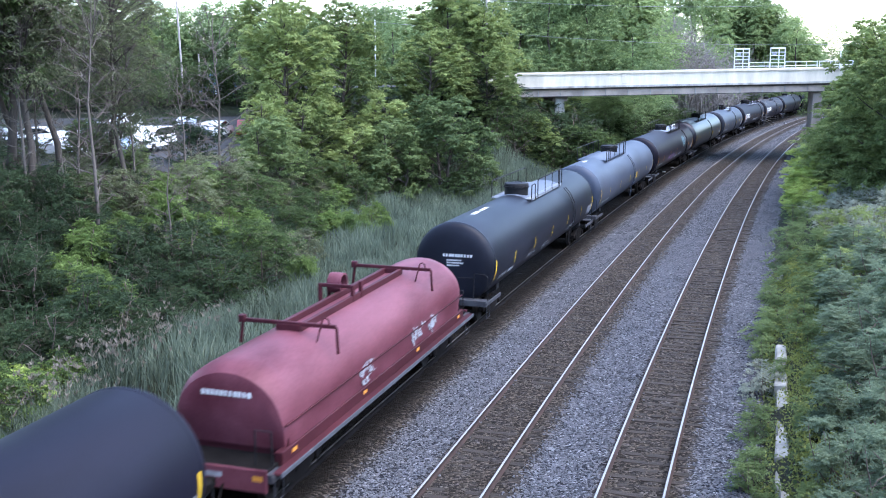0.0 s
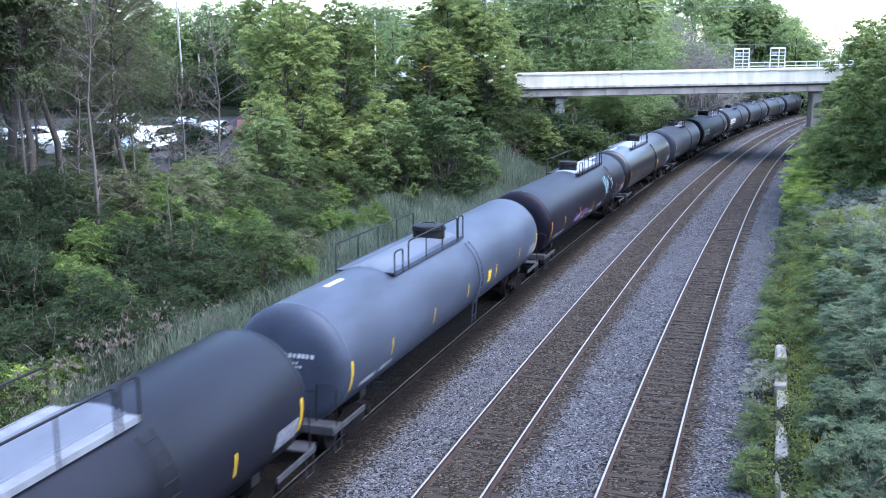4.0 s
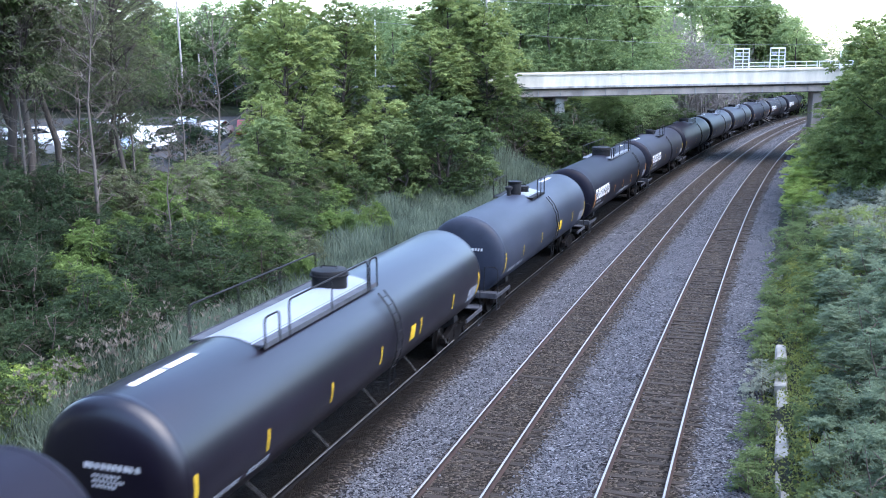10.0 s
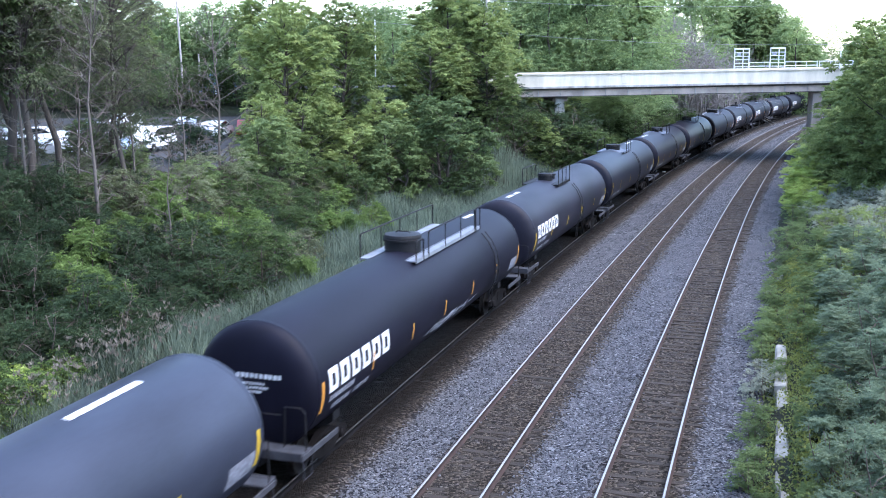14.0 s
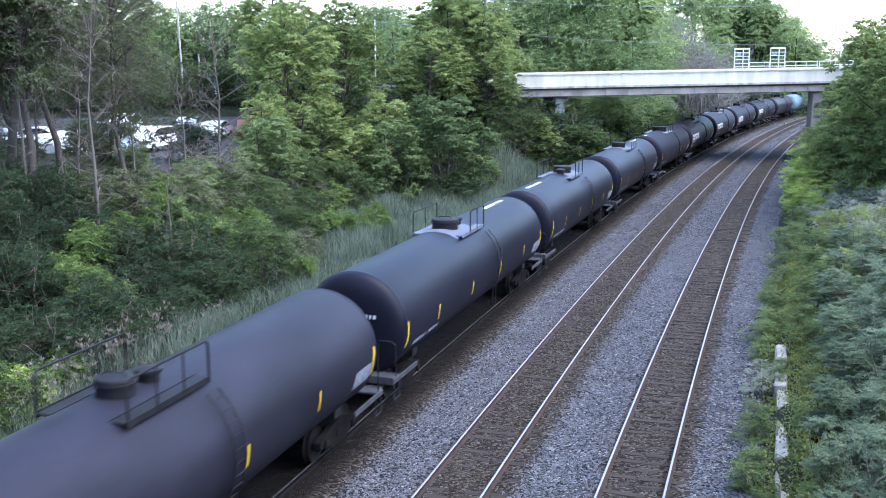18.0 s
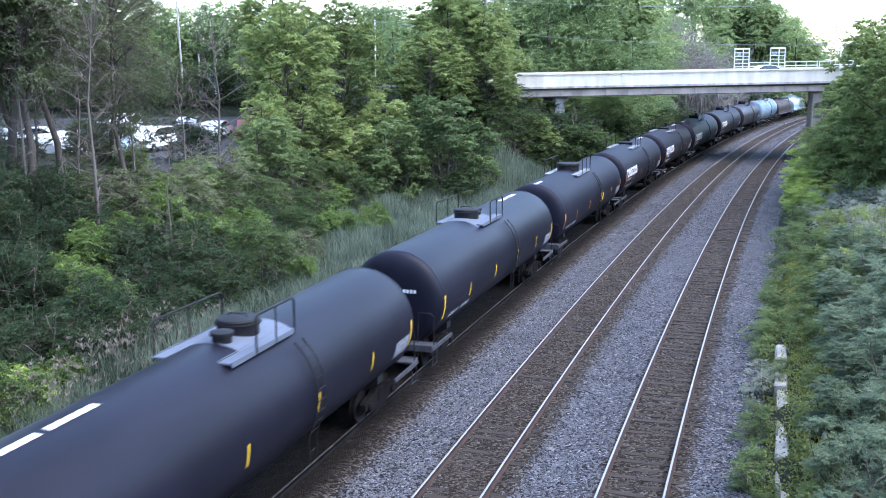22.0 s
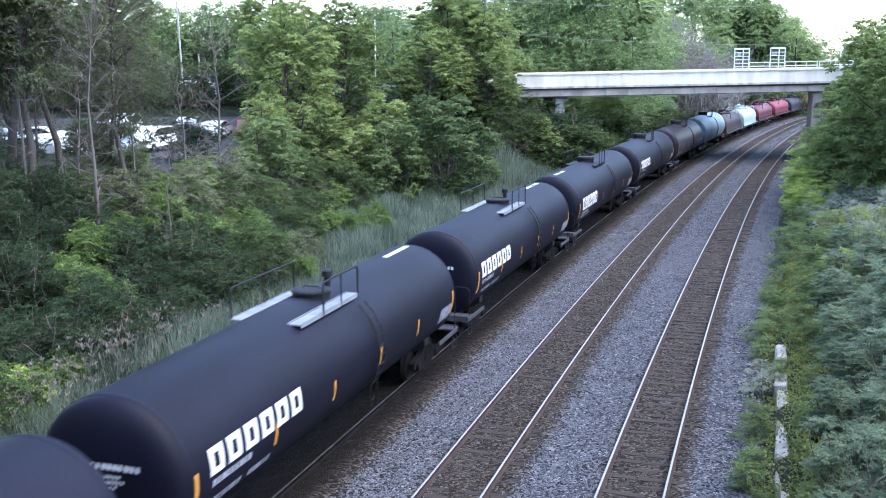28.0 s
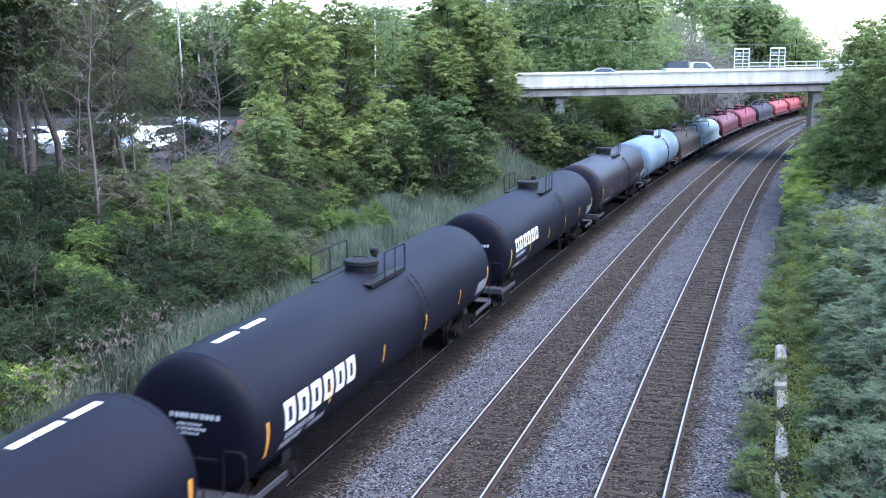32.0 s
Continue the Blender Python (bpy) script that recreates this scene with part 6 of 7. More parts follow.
# leaves coloured dark to stand in for shade under the trees
shade = make_tree("shrub", "dark green shrub, its leaf colour darkened for shade", 34, 3.2, 1.6, 0.05, LEAF_DARK, TWIG, 12, (0.6, 1.0), 4400, 0.13, 0.065, 0.02, 0.5, 0.35, twigs=2, category="shrub", stems=3)
sumac = make_tree("shrub", "blue-green feathery sumac shrub", 35, 2.7, 1.6, 0.04, LEAF_BLUE, TWIG, 30, (0.15, 0.45), 15000, 0.090, 0.036, 0.05, 0.5, 0.3, category="shrub", stems=5, fronds=9, per=16, lift=1.4)
lime = make_tree("shrub", "yellow-green shrub beside the track", 36, 2.6, 1.2, 0.04, LEAF_LIME, TWIG, 12, (0.5, 0.85), 3400, 0.17, 0.085, 0.02, 0.45, 0.3, category="shrub", stems=3)
silver = make_tree("shrub", "silvery pale flowering shrub", 37, 1.7, 1.2, 0.03, LEAF_SILVER, TWIG, 10, (0.35, 0.6), 2600, 0.10, 0.05, 0.02, 0.35, 0.2, category="shrub", stems=4)

rng = random.Random(77)
spots = {"bush": [], "bright": [], "dull": [], "shade": []}
y = 28.0
while y < 76:
    e = float(left_edge(y))
    for k in range(5):
        x = e - 1.2 - k * 3.0 + rng.uniform(-1.2, 1.2)
        yy = y + rng.uniform(-1.2, 1.2)
        if yy > 58 and x < -13.5:
            continue
        kind = rng.choices(("bush", "bright", "dull", "shade"), (3.5, 0.6, 1.0, 8) if yy < 50 else (5, 0.6, 3, 4))[0]
        spots[kind].append((x, yy, rng.uniform(0.65, 1.15) * (1.0 if k < 2 else 0.78)))
    y += 3.1
spots["bush"] += [(-8.5, 76, 1.2), (-11, 74, 1.3), (-3, 83, 1.0), (2.5, 92, 1.2), (7.5, 98, 1.3), (10.5, 99, 1.2), (8.5, 103, 1.4), (15.5, 112, 1.5), (18, 116, 1.6), (22, 119, 1.6), (26, 122, 1.6), (5, 95, 1.3), (12.5, 101, 1.1), (20, 121, 1.9), (28.5, 126, 1.8)]
spots["bright"] += [(-11.3, 38.5, 0.7), (-12.6, 40.5, 0.8), (-8.0, 60.5, 0.95), (-6.6, 62, 0.9), (-5.2, 61.5, 0.8), (-13.6, 50.0, 1.25), (-11.6, 51.5, 1.2), (-9.6, 53.0, 1.0), (16.6, 104, 1.4), (20.5, 113, 1.4), (-6.8, 49, 0.75), (-15.2, 46.5, 0.8), (-10.2, 46.8, 0.6), (-8.6, 57.0, 0.8), (-10.6, 57.5, 0.9), (-13.2, 33.5, 0.75), (-12.6, 31.2, 0.6), (-7.4, 66.5, 0.9), (-5.0, 68.5, 0.8)]
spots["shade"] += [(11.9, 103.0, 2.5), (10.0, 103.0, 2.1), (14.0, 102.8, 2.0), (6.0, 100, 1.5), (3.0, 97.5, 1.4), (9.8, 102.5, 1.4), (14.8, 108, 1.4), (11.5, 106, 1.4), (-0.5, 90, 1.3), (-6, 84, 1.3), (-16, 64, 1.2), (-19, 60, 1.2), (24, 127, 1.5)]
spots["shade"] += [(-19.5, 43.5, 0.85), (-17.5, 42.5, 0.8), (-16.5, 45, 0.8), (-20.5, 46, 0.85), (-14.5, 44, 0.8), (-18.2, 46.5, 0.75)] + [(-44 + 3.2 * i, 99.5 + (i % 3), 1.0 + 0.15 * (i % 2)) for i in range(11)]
spots["dull"] += [(-21.5, 51, 0.95), (-19, 53, 0.9), (-16.6, 52, 0.95), (-23.8, 54.5, 1.35), (-14.6, 55.5, 1.3), (-19.6, 57.8, 1.2), (-13.8, 60.5, 1.4), (-18.0, 50, 0.8), (-13.0, 57, 0.9), (-26, 57, 1.0)]
spots["bright"] = [q for q in spots["bright"] if not (q[1] < 46 and q[0] > -14.5)]
spots["bright"] += [(-15.2, 40.2, 0.9), (-14.4, 40.6, 0.8), (-13.6, 41.0, 0.7), (-10.4, 52.2, 0.8), (-9.6, 54.4, 0.8), (-13.4, 30.6, 0.85), (-12.9, 32.2, 0.7), (-15.4, 53.6, 1.2), (-14.6, 56, 1.2), (-5.6, 65.2, 0.75), (-3.8, 64.2, 0.7), (-11.9, 55, 0.9)]
spots["bush"] += [(-46 + 2.4 * i, 97 + (i % 3) * 0.8, 1.1 + 0.2 * (i % 2)) for i in range(14)]
spots["bush"] += [(14.5, 100, 1.4), (16.2, 103, 1.3), (13.0, 100.5, 1.5), (11.0, 101.5, 1.5), (-13.2, 58.5, 1.0), (-12.4, 62, 1.1)]
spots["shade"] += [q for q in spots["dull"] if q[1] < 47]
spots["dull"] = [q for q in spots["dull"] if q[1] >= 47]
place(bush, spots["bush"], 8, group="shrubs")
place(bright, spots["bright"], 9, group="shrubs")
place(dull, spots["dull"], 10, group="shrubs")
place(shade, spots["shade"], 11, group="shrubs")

# right bank
def bank(rows):
    out = []
    for s, u, k in rows:
        x, y, _ = along(s, u)
        out.append((float(x), float(y), k))
    return out


place(sumac, bank([(17.5, 8.6, 0.8), (19.0, 9.5, 1.0), (21, 8.5, 0.85), (22.5, 9.7, 1.05), (24.5, 8.7, 0.85), (26, 10.0, 1.15), (28, 9.0, 0.95), (29.5, 10.6, 1.2), (31.5, 9.3, 1.0), (33.5, 10.5, 1.2), (35.5, 9.3, 1.0), (37.5, 11.0, 1.25), (39.5, 9.6, 1.1), (41.5, 11.4, 1.25), (44, 9.9, 1.1), (48.5, 10.4, 1.15), (36, 12.6, 1.3), (32, 12.0, 1.2), (27.5, 11.6, 1.2), (23.5, 11.0, 1.1)]), 12, group="sumac shrubs")
place(silver, bank([(33.5, 6.9, 0.6), (35, 7.3, 0.7), (36.5, 6.7, 0.5), (62, 9.5, 1.3), (66, 10.5, 1.4), (60, 11.5, 1.3), (64, 12.8, 1.4), (68, 12.5, 1.3), (57, 10.0, 1.1), (54, 11.5, 1.5), (58, 12.5, 1.5), (61, 13.5, 1.5), (52, 13.0, 1.4), (63, 11, 1.4), (48, 12.2, 1.2), (73, 8.8, 1.2), (72, 10.8, 1.4), (70, 9.6, 1.3), (67, 8.6, 1.1), (66, 12.0, 1.4), (69, 13.6, 1.5), (58, 11.6, 1.2), (62, 9.9, 1.2)]), 13, group="silvery shrubs")
bank_green = make_tree("shrub", "soft green weeds and shrub beside the ballast", 38, 1.7, 1.0, 0.03, LEAF_MID, TWIG, 10, (0.35, 0.6), 2800, 0.11, 0.05, 0.0, 0.4, 0.3, category="shrub", stems=4)
place(bank_green, bank([(26, 6.75, 0.6), (27.5, 6.9, 0.75), (29.5, 6.7, 0.8), (31.2, 6.8, 0.7), (37.5, 6.9, 0.9), (39.5, 6.7, 1.0), (41.5, 7.0, 1.1), (44, 7.2, 1.2), (47, 7.0, 1.0), (50, 7.4, 1.1), (53, 7.4, 1.2), (56, 7.8, 1.3), (60, 7.6, 1.3), (64, 8.0, 1.4), (40, 8.4, 1.2), (46, 8.8, 1.2), (52, 9.2, 1.4), (32, 8.3, 0.7), (29, 8.0, 0.6), (26, 8.2, 0.6), (23.5, 7.9, 0.55), (20.5, 7.9, 0.5), (22, 7.85, 0.45), (24, 7.95, 0.5), (26.5, 7.9, 0.5), (28.5, 8.0, 0.5), (19, 7.9, 0.5), (30, 7.9, 0.45), (25.3, 6.95, 0.5), (22.5, 6.9, 0.45), (34, 8.6, 0.9), (36.5, 8.2, 1.0), (38.5, 7.9, 1.0), (30.5, 8.8, 0.8), (27, 8.9, 0.7), (34.5, 7.5, 0.8), (24.8, 7.1, 0.5), (43, 8.3, 1.2), (49, 8.6, 1.2), (21.8, 8.3, 0.6)]), 14, group="bank weeds")
olive = make_tree("shrub", "olive green low weeds beside the old wall", 41, 1.7, 1.0, 0.02, LEAF_OLIVE, TWIG, 10, (0.25, 0.45), 2200, 0.09, 0.04, 0.0, 0.3, 0.3, category="shrub", stems=4)
place(olive, bank([(20.0 + 0.8 * i, 7.85 + 0.28 * (i % 4), 0.38 + 0.1 * (i % 3)) for i in range(16)] + [(38.5, 7.7, 0.7), (40.5, 8.0, 0.75), (42.5, 7.8, 0.75), (45, 8.0, 0.8), (36.8, 7.9, 0.6), (23, 9.2, 0.5), (26.5, 9.0, 0.5)]), 19, group="olive weeds")
fresh = make_tree("shrub", "fresh green leafy shrub on the bank", 40, 2.4, 1.4, 0.04, LEAF_BRIGHT, TWIG, 14, (0.35, 0.65), 4200, 0.13, 0.06, 0.02, 0.45, 0.35, category="shrub", stems=4)
place(fresh, bank([(44, 9.4, 0.8), (47, 10.2, 0.9), (50, 11.2, 1.0), (53, 9.6, 0.9), (40.5, 10.6, 0.8), (56, 11.4, 1.0), (59, 9.6, 0.9), (36, 10.9, 0.7), (33, 11.2, 0.7), (57, 14.2, 1.0), (46, 8.9, 0.7), (49, 9.2, 0.8)]), 18, group="fresh shrubs")
place(lime, [(-13.7, 30.0, 0.75), (-13.2, 31.4, 0.7), (-14.3, 31.0, 0.85)] + bank([(70, 7.9, 0.9), (73, 7.8, 0.95), (76, 8.2, 1.2), (79, 7.9, 1.2), (82, 8.5, 1.45), (86, 8.4, 1.5), (90, 8.8, 1.5), (68, 9.0, 0.9), (74, 9.4, 1.0), (80, 9.6, 1.4), (94, 9.0, 1.5), (98, 9.2, 1.5)]), 15, group="lime shrubs")
right_dark = make_tree("shrub", "tall rich green shrub on the bank", 39, 4.6, 2.2, 0.07, LEAF_BRIGHT, TWIG, 18, (0.7, 1.2), 9000, 0.17, 0.09, 0.02, 0.6, 0.4, category="shrub", stems=3)
place(right_dark, bank([(68, 15, 1.0), (72, 12.5, 0.9), (76, 13.5, 1.1), (80, 12.0, 1.0), (85, 13.0, 1.1), (90, 12.5, 1.0), (74, 16.5, 1.2), (95, 12.6, 1.0), (100, 12.6, 1.0), (64, 16.5, 1.0), (70, 18.5, 1.2), (86, 9.6, 1.0), (80, 10.0, 0.95), (84, 10.8, 1.3), (77, 11.4, 1.15)]), 16, group="bank shrubs")

# reeds in the ditch left of the train
g = np.random.default_rng(5)
N = 62000
ry = 24 + 72 * g.random(N) ** 0.85
lo = left_edge(ry) - 1.2
tx = np.interp(ry, _Y, _X) - 7.7 / np.cos(np.interp(ry, _Y, _H))
rx = lo + (tx - lo) * g.random(N)
keep = (rx < tx - 0.2) & (np.sin(rx * 1.3 + ry * 0.35) + np.sin(ry * 0.8 - rx * 0.5) + g.normal(0, 0.7, N) > -0.75)
rx, ry = rx[keep], ry[keep]
N = len(rx)
rz = ground_z(rx, ry) - 0.05
hgt = g.uniform(0.8, 1.75, N) * (0.85 + 0.25 * np.sin(rx * 0.6 + 1) * np.sin(ry * 0.4))
lean = g.normal(0, 0.22, (N, 2))
ang = g.uniform(0, math.pi, N)
w = g.uniform(0.010, 0.024, N)
wx, wy = np.cos(ang) * w, np.sin(ang) * w
b = np.stack([rx, ry, rz], -1)
m_ = b + np.stack([lean[:, 0] * 0.45, lean[:, 1] * 0.45, hgt * 0.6], -1)
t_ = b + np.stack([lean[:, 0] * 1.6, lean[:, 1] * 1.6, hgt], -1)
wv = np.stack([wx, wy, 0 * wx], -1)
V = np.stack([b - wv * 0.7, b + wv * 0.7, m_ + wv, t_, m_ - wv], 1).reshape(-1, 3)
i = np.arange(N) * 5
F = np.concatenate([np.stack([i, i + 1, i + 2], -1), np.stack([i, i + 2, i + 4], -1), np.stack([i + 4, i + 2, i + 3], -1)])
thing("reeds", "tall grey-green reeds filling the ditch", "reeds", kind="stuff", me=quick_mesh("reeds", V, F, REED))
# dry seed heads
N = 300
py = g.uniform(27.5, 38, N)
lo = left_edge(py) - 0.6
px = lo + 0.6 + g.random(N) ** 1.3 * 3.0
base = np.stack([px, py, ground_z(px, py) + g.uniform(1.2, 2.1, N)], -1)
rep = np.repeat(np.arange(N), 7)
d = unit(g.normal(0, 0.45, (len(rep), 3)) + np.array([0, 0, 1.0]))
V, F = leaves_from(base[rep], d, unit(g.normal(size=(len(rep), 3))), g.uniform(0.12, 0.26, len(rep)), g.uniform(0.025, 0.05, len(rep)), np.full(len(rep), 0.1))
thing("reed_plumes", "dry beige seed heads above the reeds", "reeds", kind="stuff", me=quick_mesh("reed_plumes", V, F, PLUME))

# undergrowth on both banks
def undergrowth(name, label, N, box, keep_fn, mat, leaf, seed, hmax=0.7):
    g = np.random.default_rng(seed)
    x, y = g.uniform(box[0], box[1], N), g.uniform(box[2], box[3], N)
    k = keep_fn(x, y)
    x, y = x[k], y[k]
    p = np.stack([x, y, ground_z(x, y) + g.random(len(x)) ** 2 * hmax], -1)
    rep = np.repeat(np.arange(len(x)), 5)
    d = unit(g.normal(0, 0.8, (len(rep), 3)) + np.array([0, 0, 0.5]))
    V, F = leaves_from(p[rep] + g.normal(0, 0.12, (len(rep), 3)), d, unit(g.normal(0, 0.5, (len(rep), 3)) + np.array([0, 0, 1.0])), leaf * g.uniform(0.6, 1.4, len(rep)), leaf * 0.45 * g.uniform(0.6, 1.3, len(rep)), np.full(len(rep), 0.2))
    thing(name, label, "undergrowth", kind="stuff", me=quick_mesh(name, V, F, mat))


# dark leaves low down stand in for the shaded gaps between shrubs
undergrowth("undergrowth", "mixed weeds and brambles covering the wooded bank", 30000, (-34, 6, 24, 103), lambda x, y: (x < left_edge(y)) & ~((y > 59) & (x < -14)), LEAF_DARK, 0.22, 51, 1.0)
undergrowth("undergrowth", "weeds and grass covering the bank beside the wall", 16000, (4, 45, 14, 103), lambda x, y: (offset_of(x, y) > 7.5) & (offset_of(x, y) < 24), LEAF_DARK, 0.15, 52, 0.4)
undergrowth("undergrowth", "olive weeds and dry grass round the old wall", 42000, (3, 22, 14, 48), lambda x, y: (offset_of(x, y) > 7.0) & (offset_of(x, y) < 9.6), LEAF_OLIVE, 0.11, 54, 0.45)
undergrowth("grass_verge", "thin grass at the edge of the ballast", 5000, (0, 40, 16, 100), lambda x, y: (offset_of(x, y) > 6.55) & (offset_of(x, y) < 7.6) & (np.sin(y * 0.9) + np.sin(y * 0.37) > -0.7), LEAF_MID, 0.16, 53, 0.35)


# the woods behind the road
def woods(name, label, seed, spots, mat, leaf=0.55, per_lobe=130):
    rng = np.random.default_rng(seed)
    cs, rs = [], []
    wood = Shape()
    for x, y, h, r in spots:
        z0 = float(ground_z(x, y))
        limb(wood, rng, (x, y, z0 - 0.5), (x + rng.normal(0, 0.5), y, z0 + h * 0.85), 0.25, 0.06, 6)
        for _ in range(20):
            f = rng.uniform(0.1, 1.0)
            a = rng.uniform(0, 2 * math.pi)
            q = r * math.sin(math.pi * min(1, 0.2 + 0.72 * f)) ** 0.7 * rng.uniform(0.4, 1.0)
            cs.append((x + q * math.cos(a), y + q * math.sin(a), z0 + h * f - 0.8))
            rs.append(rng.uniform(1.3, 2.4))
    V, F = sprays(rng, cs, rs, len(cs) * per_lobe // 8, 1.5, 8, leaf, leaf * 0.5, 0.35)
    t = thing(name, label, "woods", kind="stuff")
    part("trunks", wood.mesh("trunks", BARK, 60), t)
    tagged(part("leaves", quick_mesh("leaves", V, F, mat), t), kind="stuff")


rng = random.Random(9)
row = []
x = -75.0
while x < 64:
    hh = (12.0 if x > -3 else 9.9) + rng.uniform(-1.5, 1.6) + (3.0 if 4 < x < 38 else 0)
    if abs(offset_of(x, 133.0)) < 15 or abs(offset_of(x + 2, 148.0)) < 15:
        x += 2
        continue
    row.append((x, 133 + rng.uniform(-5, 5), hh, 4.0))
    row.append((x + 2, 148 + rng.uniform(-5, 5), hh + (3.0 if -2 < x < 30 else 0.6), 4.5))
    x += rng.uniform(3.6, 5.2) if x < 52 else 8
woods("woods", "mixed green woods behind the road", 61, row, LEAF_FAR, 0.46, 300)
woods("woods", "deep green trees rising behind the bridge", 62, [(7, 124, 9.5, 3.5), (12, 126, 8.5, 3.5), (1, 123, 10.5, 3.5), (17, 127, 6, 3), (-6, 122, 8, 3.2), (35, 165, 11, 4), (40, 178, 11, 4)], LEAF_BANK, 0.32, 300)
woods("woods", "tall woods beyond the curve of the line", 65, [(x, 205 + rng.uniform(-8, 22), 19.0 + rng.uniform(-2, 2.0), 6.0) for x in range(20, 76, 4)] + [(78, 225, 13, 5), (82, 232, 9, 5), (60, 215, 21, 6), (63, 212, 21, 6), (66, 216, 22, 6), (69, 214, 20, 5.5), (57, 213, 21, 6), (72, 220, 18, 5), (75, 214, 14, 5), (78, 215, 11, 4.5), (81, 216, 8.5, 4), (68, 210, 21, 5), (71, 211, 19.5, 5), (74, 214, 17, 4.5), (77, 217, 14, 4.5), (64, 208, 21.5, 5.5), (61, 209, 21, 5.5)] + [(x, 182 + rng.uniform(-5, 8), 11 + rng.uniform(-2, 2), 4.5) for x in range(24, 52, 4)] + [(x, 150 + rng.uniform(-4, 4), 15 + rng.uniform(-1.5, 1.5), 4.5) for x in range(14, 30, 3)], LEAF_FAR, 0.62, 290)
woods("woods", "hazy distant trees against the sky", 63, [(x, 245 + rng.uniform(-12, 12), 11 + rng.uniform(-2, 3) + (7 if 94 < x < 102 else 0), 6.5) for x in range(70, 150, 5)] + [(84, 238, 10, 5), (88, 240, 11, 5.5), (92, 242, 12, 5.5), (97, 240, 13.5, 6), (102, 243, 13, 6)], LEAF_FAR, 0.6, 200)
woods("woods", "trees along the line beyond the bridge", 64, [(14 + 0.36 * (y - 104) + rng.uniform(-2, 1), y, 8, 3) for y in range(118, 200, 6)] + [(62 + 0.5 * (y - 104), y, 9, 3.5) for y in range(112, 200, 7)], LEAF_BANK, 0.34, 260)
grey = make_tree("bare_shrub", "leafless grey shrubs behind the bridge parapet", 71, 4.6, 2.2, 0.06, None, BARK_GREY, 22, (0.8, 1.3), 0, crown_base=0.1, twigs=9, category="shrub", stems=5)
place(grey, [(29.0 + i * 1.5, 160 + (i % 3), 1.65 + 0.15 * (i % 2)) for i in range(12)], 17, group="bare shrubs")

# poles, cables, sign and fence along the road
def pole(x, y, z1, r, mat, label, lean=0.0):
    z0 = float(ground_z(x, y))
    p = thing("utility_pole", label, "pole", pose(x, y, z0 - 0.2, 0, lean, 0), "poles")
    part("shaft", Shape().tube([(0, 0, 0), (0, 0, z1 - z0)], r, 10, r * 0.75).mesh("shaft", mat, 40), p)
    if z1 < 12 or r < 0.12:
        return
    part("cross_arm", Shape().box(-1.1, 1.1, -0.06, 0.06, z1 - z0 - 0.7, z1 - z0 - 0.55, 0.01).mesh("cross_arm", mat), p)
    for k in (-0.95, -0.3, 0.3, 0.95):
        part("insulator", Shape().lathe([(0.04, 0), (0.07, 0.05), (0.05, 0.16)], 8, "z", (k, 0, z1 - z0 - 0.55)).mesh("insulator", WHITE_STEEL), p)


pole(-30.0, 118.5, 18.5, 0.13, POLE_WOOD, "weathered wooden utility pole by the road", -1.5)
pole(-28.3, 119.5, 11.2, 0.11, POLE_WOOD, "shorter wooden utility pole by the road")
pole(-22.6, 119.0, 14.2, 0.09, POLE_WOOD, "slim grey lamp pole by the road")
pole(-7.8, 119.5, 15.0, 0.09, WHITE_STEEL, "slim white steel pole by the road")
pole(5.2, 122, 19.0, 0.16, POLE_WOOD, "wooden utility pole among trees")
for z0, z1, dy in ((14.6, 12.2, 0), (17.9, 17.2, 1)):
    c = thing("overhead_cable", "thin dark overhead cable", "cable", group="overhead cables")
    pts = [(-7.8 + 68 * f, 119.5 + dy, z0 + (z1 - z0) * f - 1.3 * math.sin(math.pi * f)) for f in np.linspace(0, 1, 14)]
    part("cable", Shape().tube(pts, 0.022, 4).mesh("cable", WIRE), c)
sg = thing("road_sign", "pale blue square sign on a post", "sign", pose(-26.2, 118.2, float(ground_z(-26.2, 118.2)) + 0.3))
part("panel", Shape().box(-0.65, 0.65, -0.04, 0.04, 0.7, 2.1, 0.02).mesh("panel", PAINT["sky_blue"]), sg)
part("post", Shape().tube([(0, 0.06, -0.3), (0, 0.06, 2.1)], 0.05, 8).mesh("post", WHITE_STEEL), sg)
FENCE_BLUE = material("blue_fence_paint", (0.06, 0.13, 0.30), 0.6, vary=0.15)
fence = thing("fence", "blue picket fence beside the road", "fence")
for k in range(24):
    x = -30.5 + k * 0.28
    part("picket", Shape().box(x, x + 0.09, 118.6, 118.64, float(ground_z(x, 118.6)) - 0.1, float(ground_z(x, 118.6)) + 1.3).mesh("picket", FENCE_BLUE), fence)
part("rail", Shape().box(-30.6, -23.7, 118.65, 118.7, float(ground_z(-27, 118.6)) + 0.9, float(ground_z(-27, 118.6)) + 1.0).mesh("rail", FENCE_BLUE), fence)

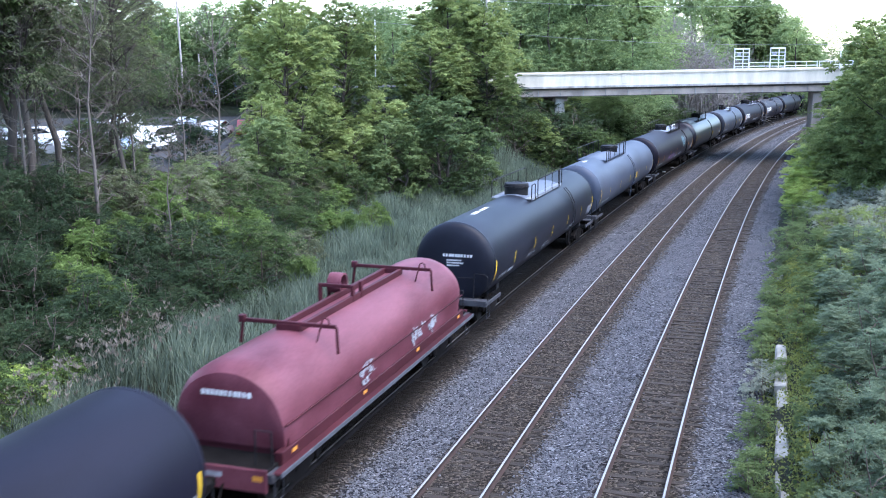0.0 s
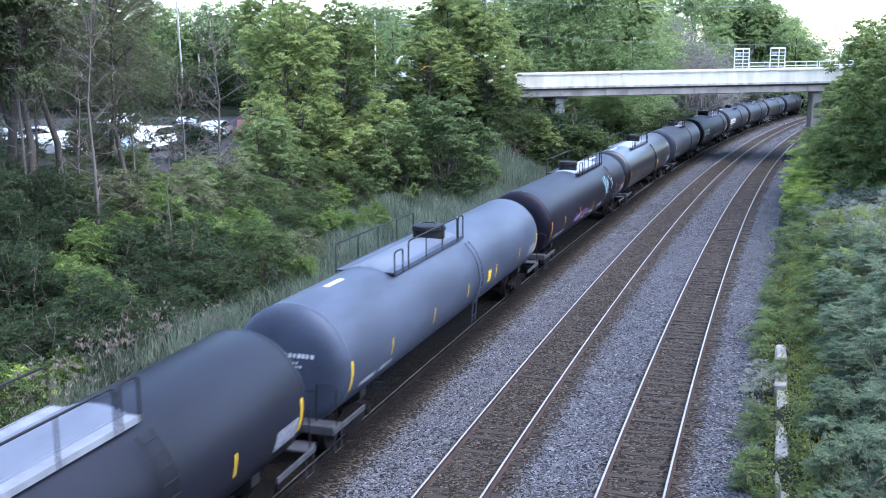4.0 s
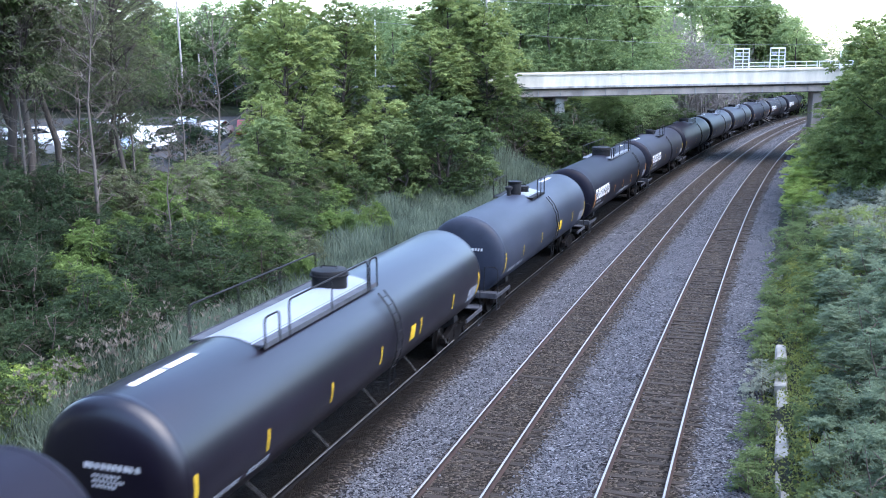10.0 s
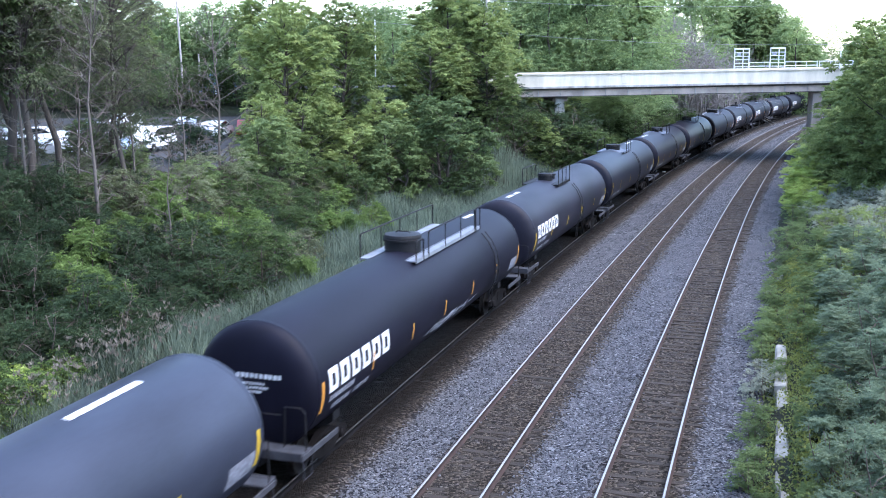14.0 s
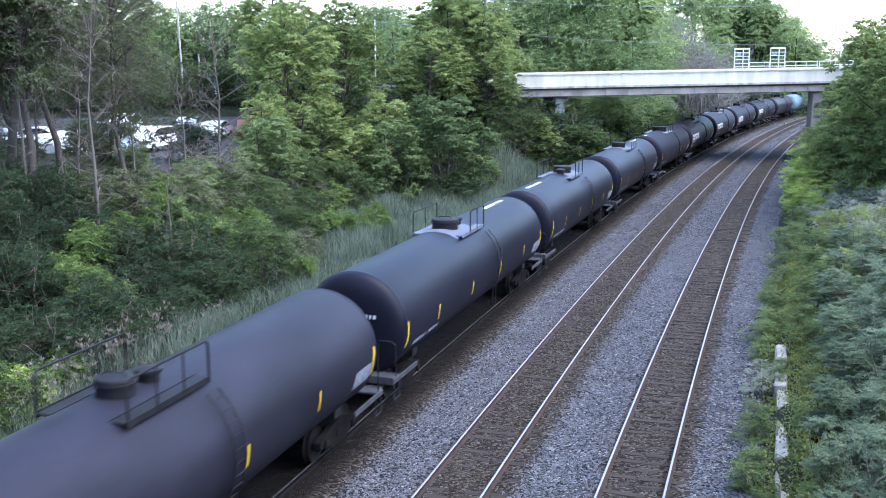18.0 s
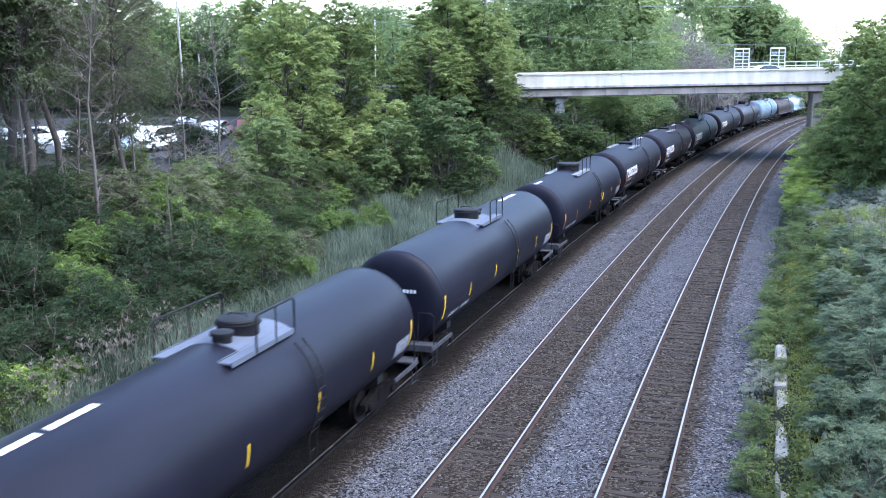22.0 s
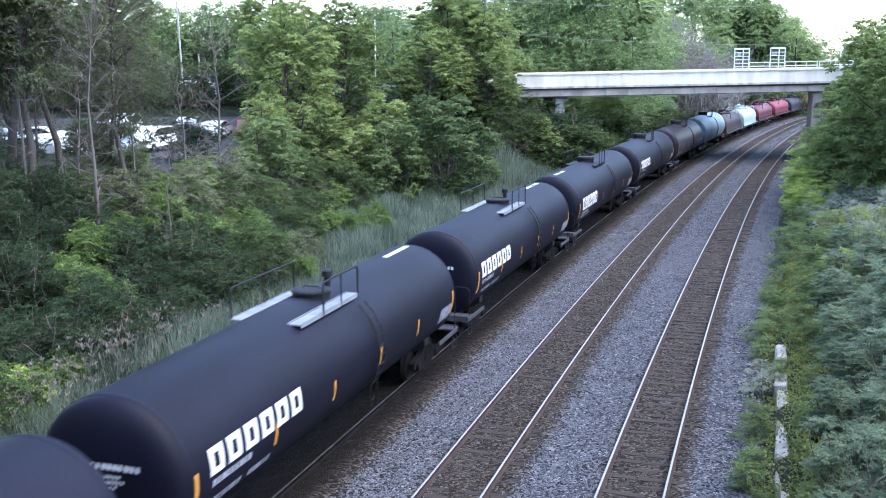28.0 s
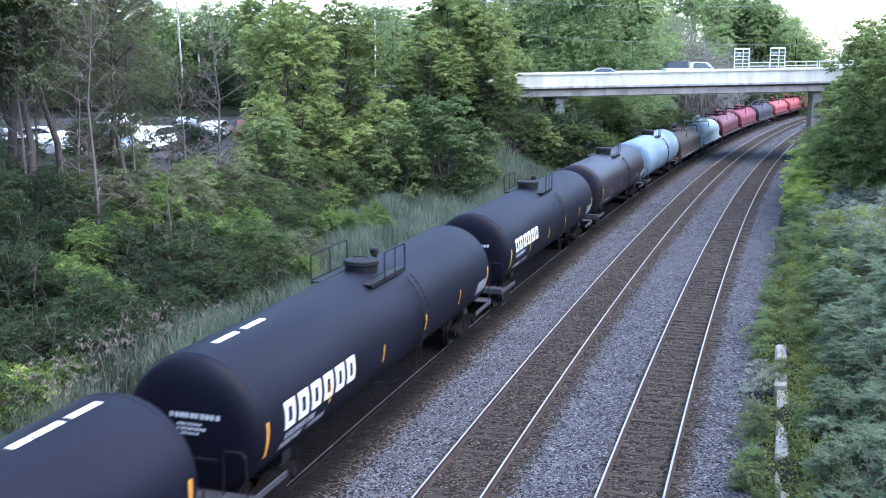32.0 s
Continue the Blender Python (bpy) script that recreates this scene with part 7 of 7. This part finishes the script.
# out of view: the overbridge assumed under the camera, and woods added to block light
own = thing("near_overbridge", "unseen concrete road bridge under the viewpoint", "bridge")
part("deck", Shape().box(-40, 40, -13, -0.6, 6.6, 7.9, 0.05).mesh("deck", CONCRETE_GREY), own)
part("parapet", Shape().box(-40, 40, -1.0, -0.6, 7.9, 9.0, 0.03).mesh("parapet", CONCRETE), own)
part("abutment", Shape().box(-40, -19, -12.5, -1.2, -1.5, 6.59, 0.05).mesh("abutment", CONCRETE_GREY), own)
part("abutment", Shape().box(11, 40, -12.5, -1.2, -0.5, 6.59, 0.05).mesh("abutment", CONCRETE_GREY), own)

# left of the view: woods added to darken the bank and tank sides
woods("woods", "unseen tall woods added to shade the left bank", 67, [(-29 + rng.uniform(-3, 2), y, 17 + rng.uniform(-2, 2), 4.5) for y in range(4, 34, 5)] + [(-37 + rng.uniform(-3, 2), y, 18, 5) for y in range(2, 40, 7)], LEAF_DARK, 0.8, 110)
# behind the camera: trees added to keep the tank ends dark
woods("woods", "unseen trees added behind the camera to block low light", 66, [(x, -38 + rng.uniform(-4, 4), 13, 5.5) for x in range(-60, 65, 5)], LEAF_DARK, 1.0, 90)

# tracks last: many small pieces
track(0.0, "middle track with polished rails on worn wooden sleepers", 300)
track(TRACK_R, "outer track with polished rails on worn wooden sleepers", 300)
track(TRACK_T, "track with dark sleepers under the freight train", 120, TIE_DARK)


def motions():
    times = [float(t) for t in range(33)]
    for car, mid_s, half in CARS:
        walk(car, [(t, train_pose(mid_s, half, t)) for t in times])
    # the wheels roll without slip
    ticks = [i / 15 for i in range(481)]
    turns = [-math.degrees(travelled(t) / 0.455) for t in ticks]
    for car, wheelset, dy in WHEELSETS:
        walk(wheelset, [(t, pose(0, dy, 0.46, -a, 0, 0)) for t, a in zip(ticks, turns)])

    def drive(v, x_ref, t_ref, speed, y, turn):
        rows = []
        for t in times:
            x = x_ref + speed * (t - t_ref)
            rows.append((t, pose(x, y, bridge_z(max(-60, min(70, x))) + 1.5, 0, 0, turn)))
        walk(v, rows)

    drive(bus, 37.2, 2.0, -18.1, 112.6, 0)
    drive(road_car_one, 15.2, 21.0, 18.9, 107.6, 180)
    drive(road_car_two, 22.6, 23.0, -23.8, 112.6, 0)
    drive(road_car_three, 23.8, 25.0, -17.1, 112.6, 0)
    drive(road_car_four, 34.6, 31.0, -17.1, 112.6, 0)
    drive(pickup, 26.2, 32.0, 16.6, 107.6, 180)


motions()
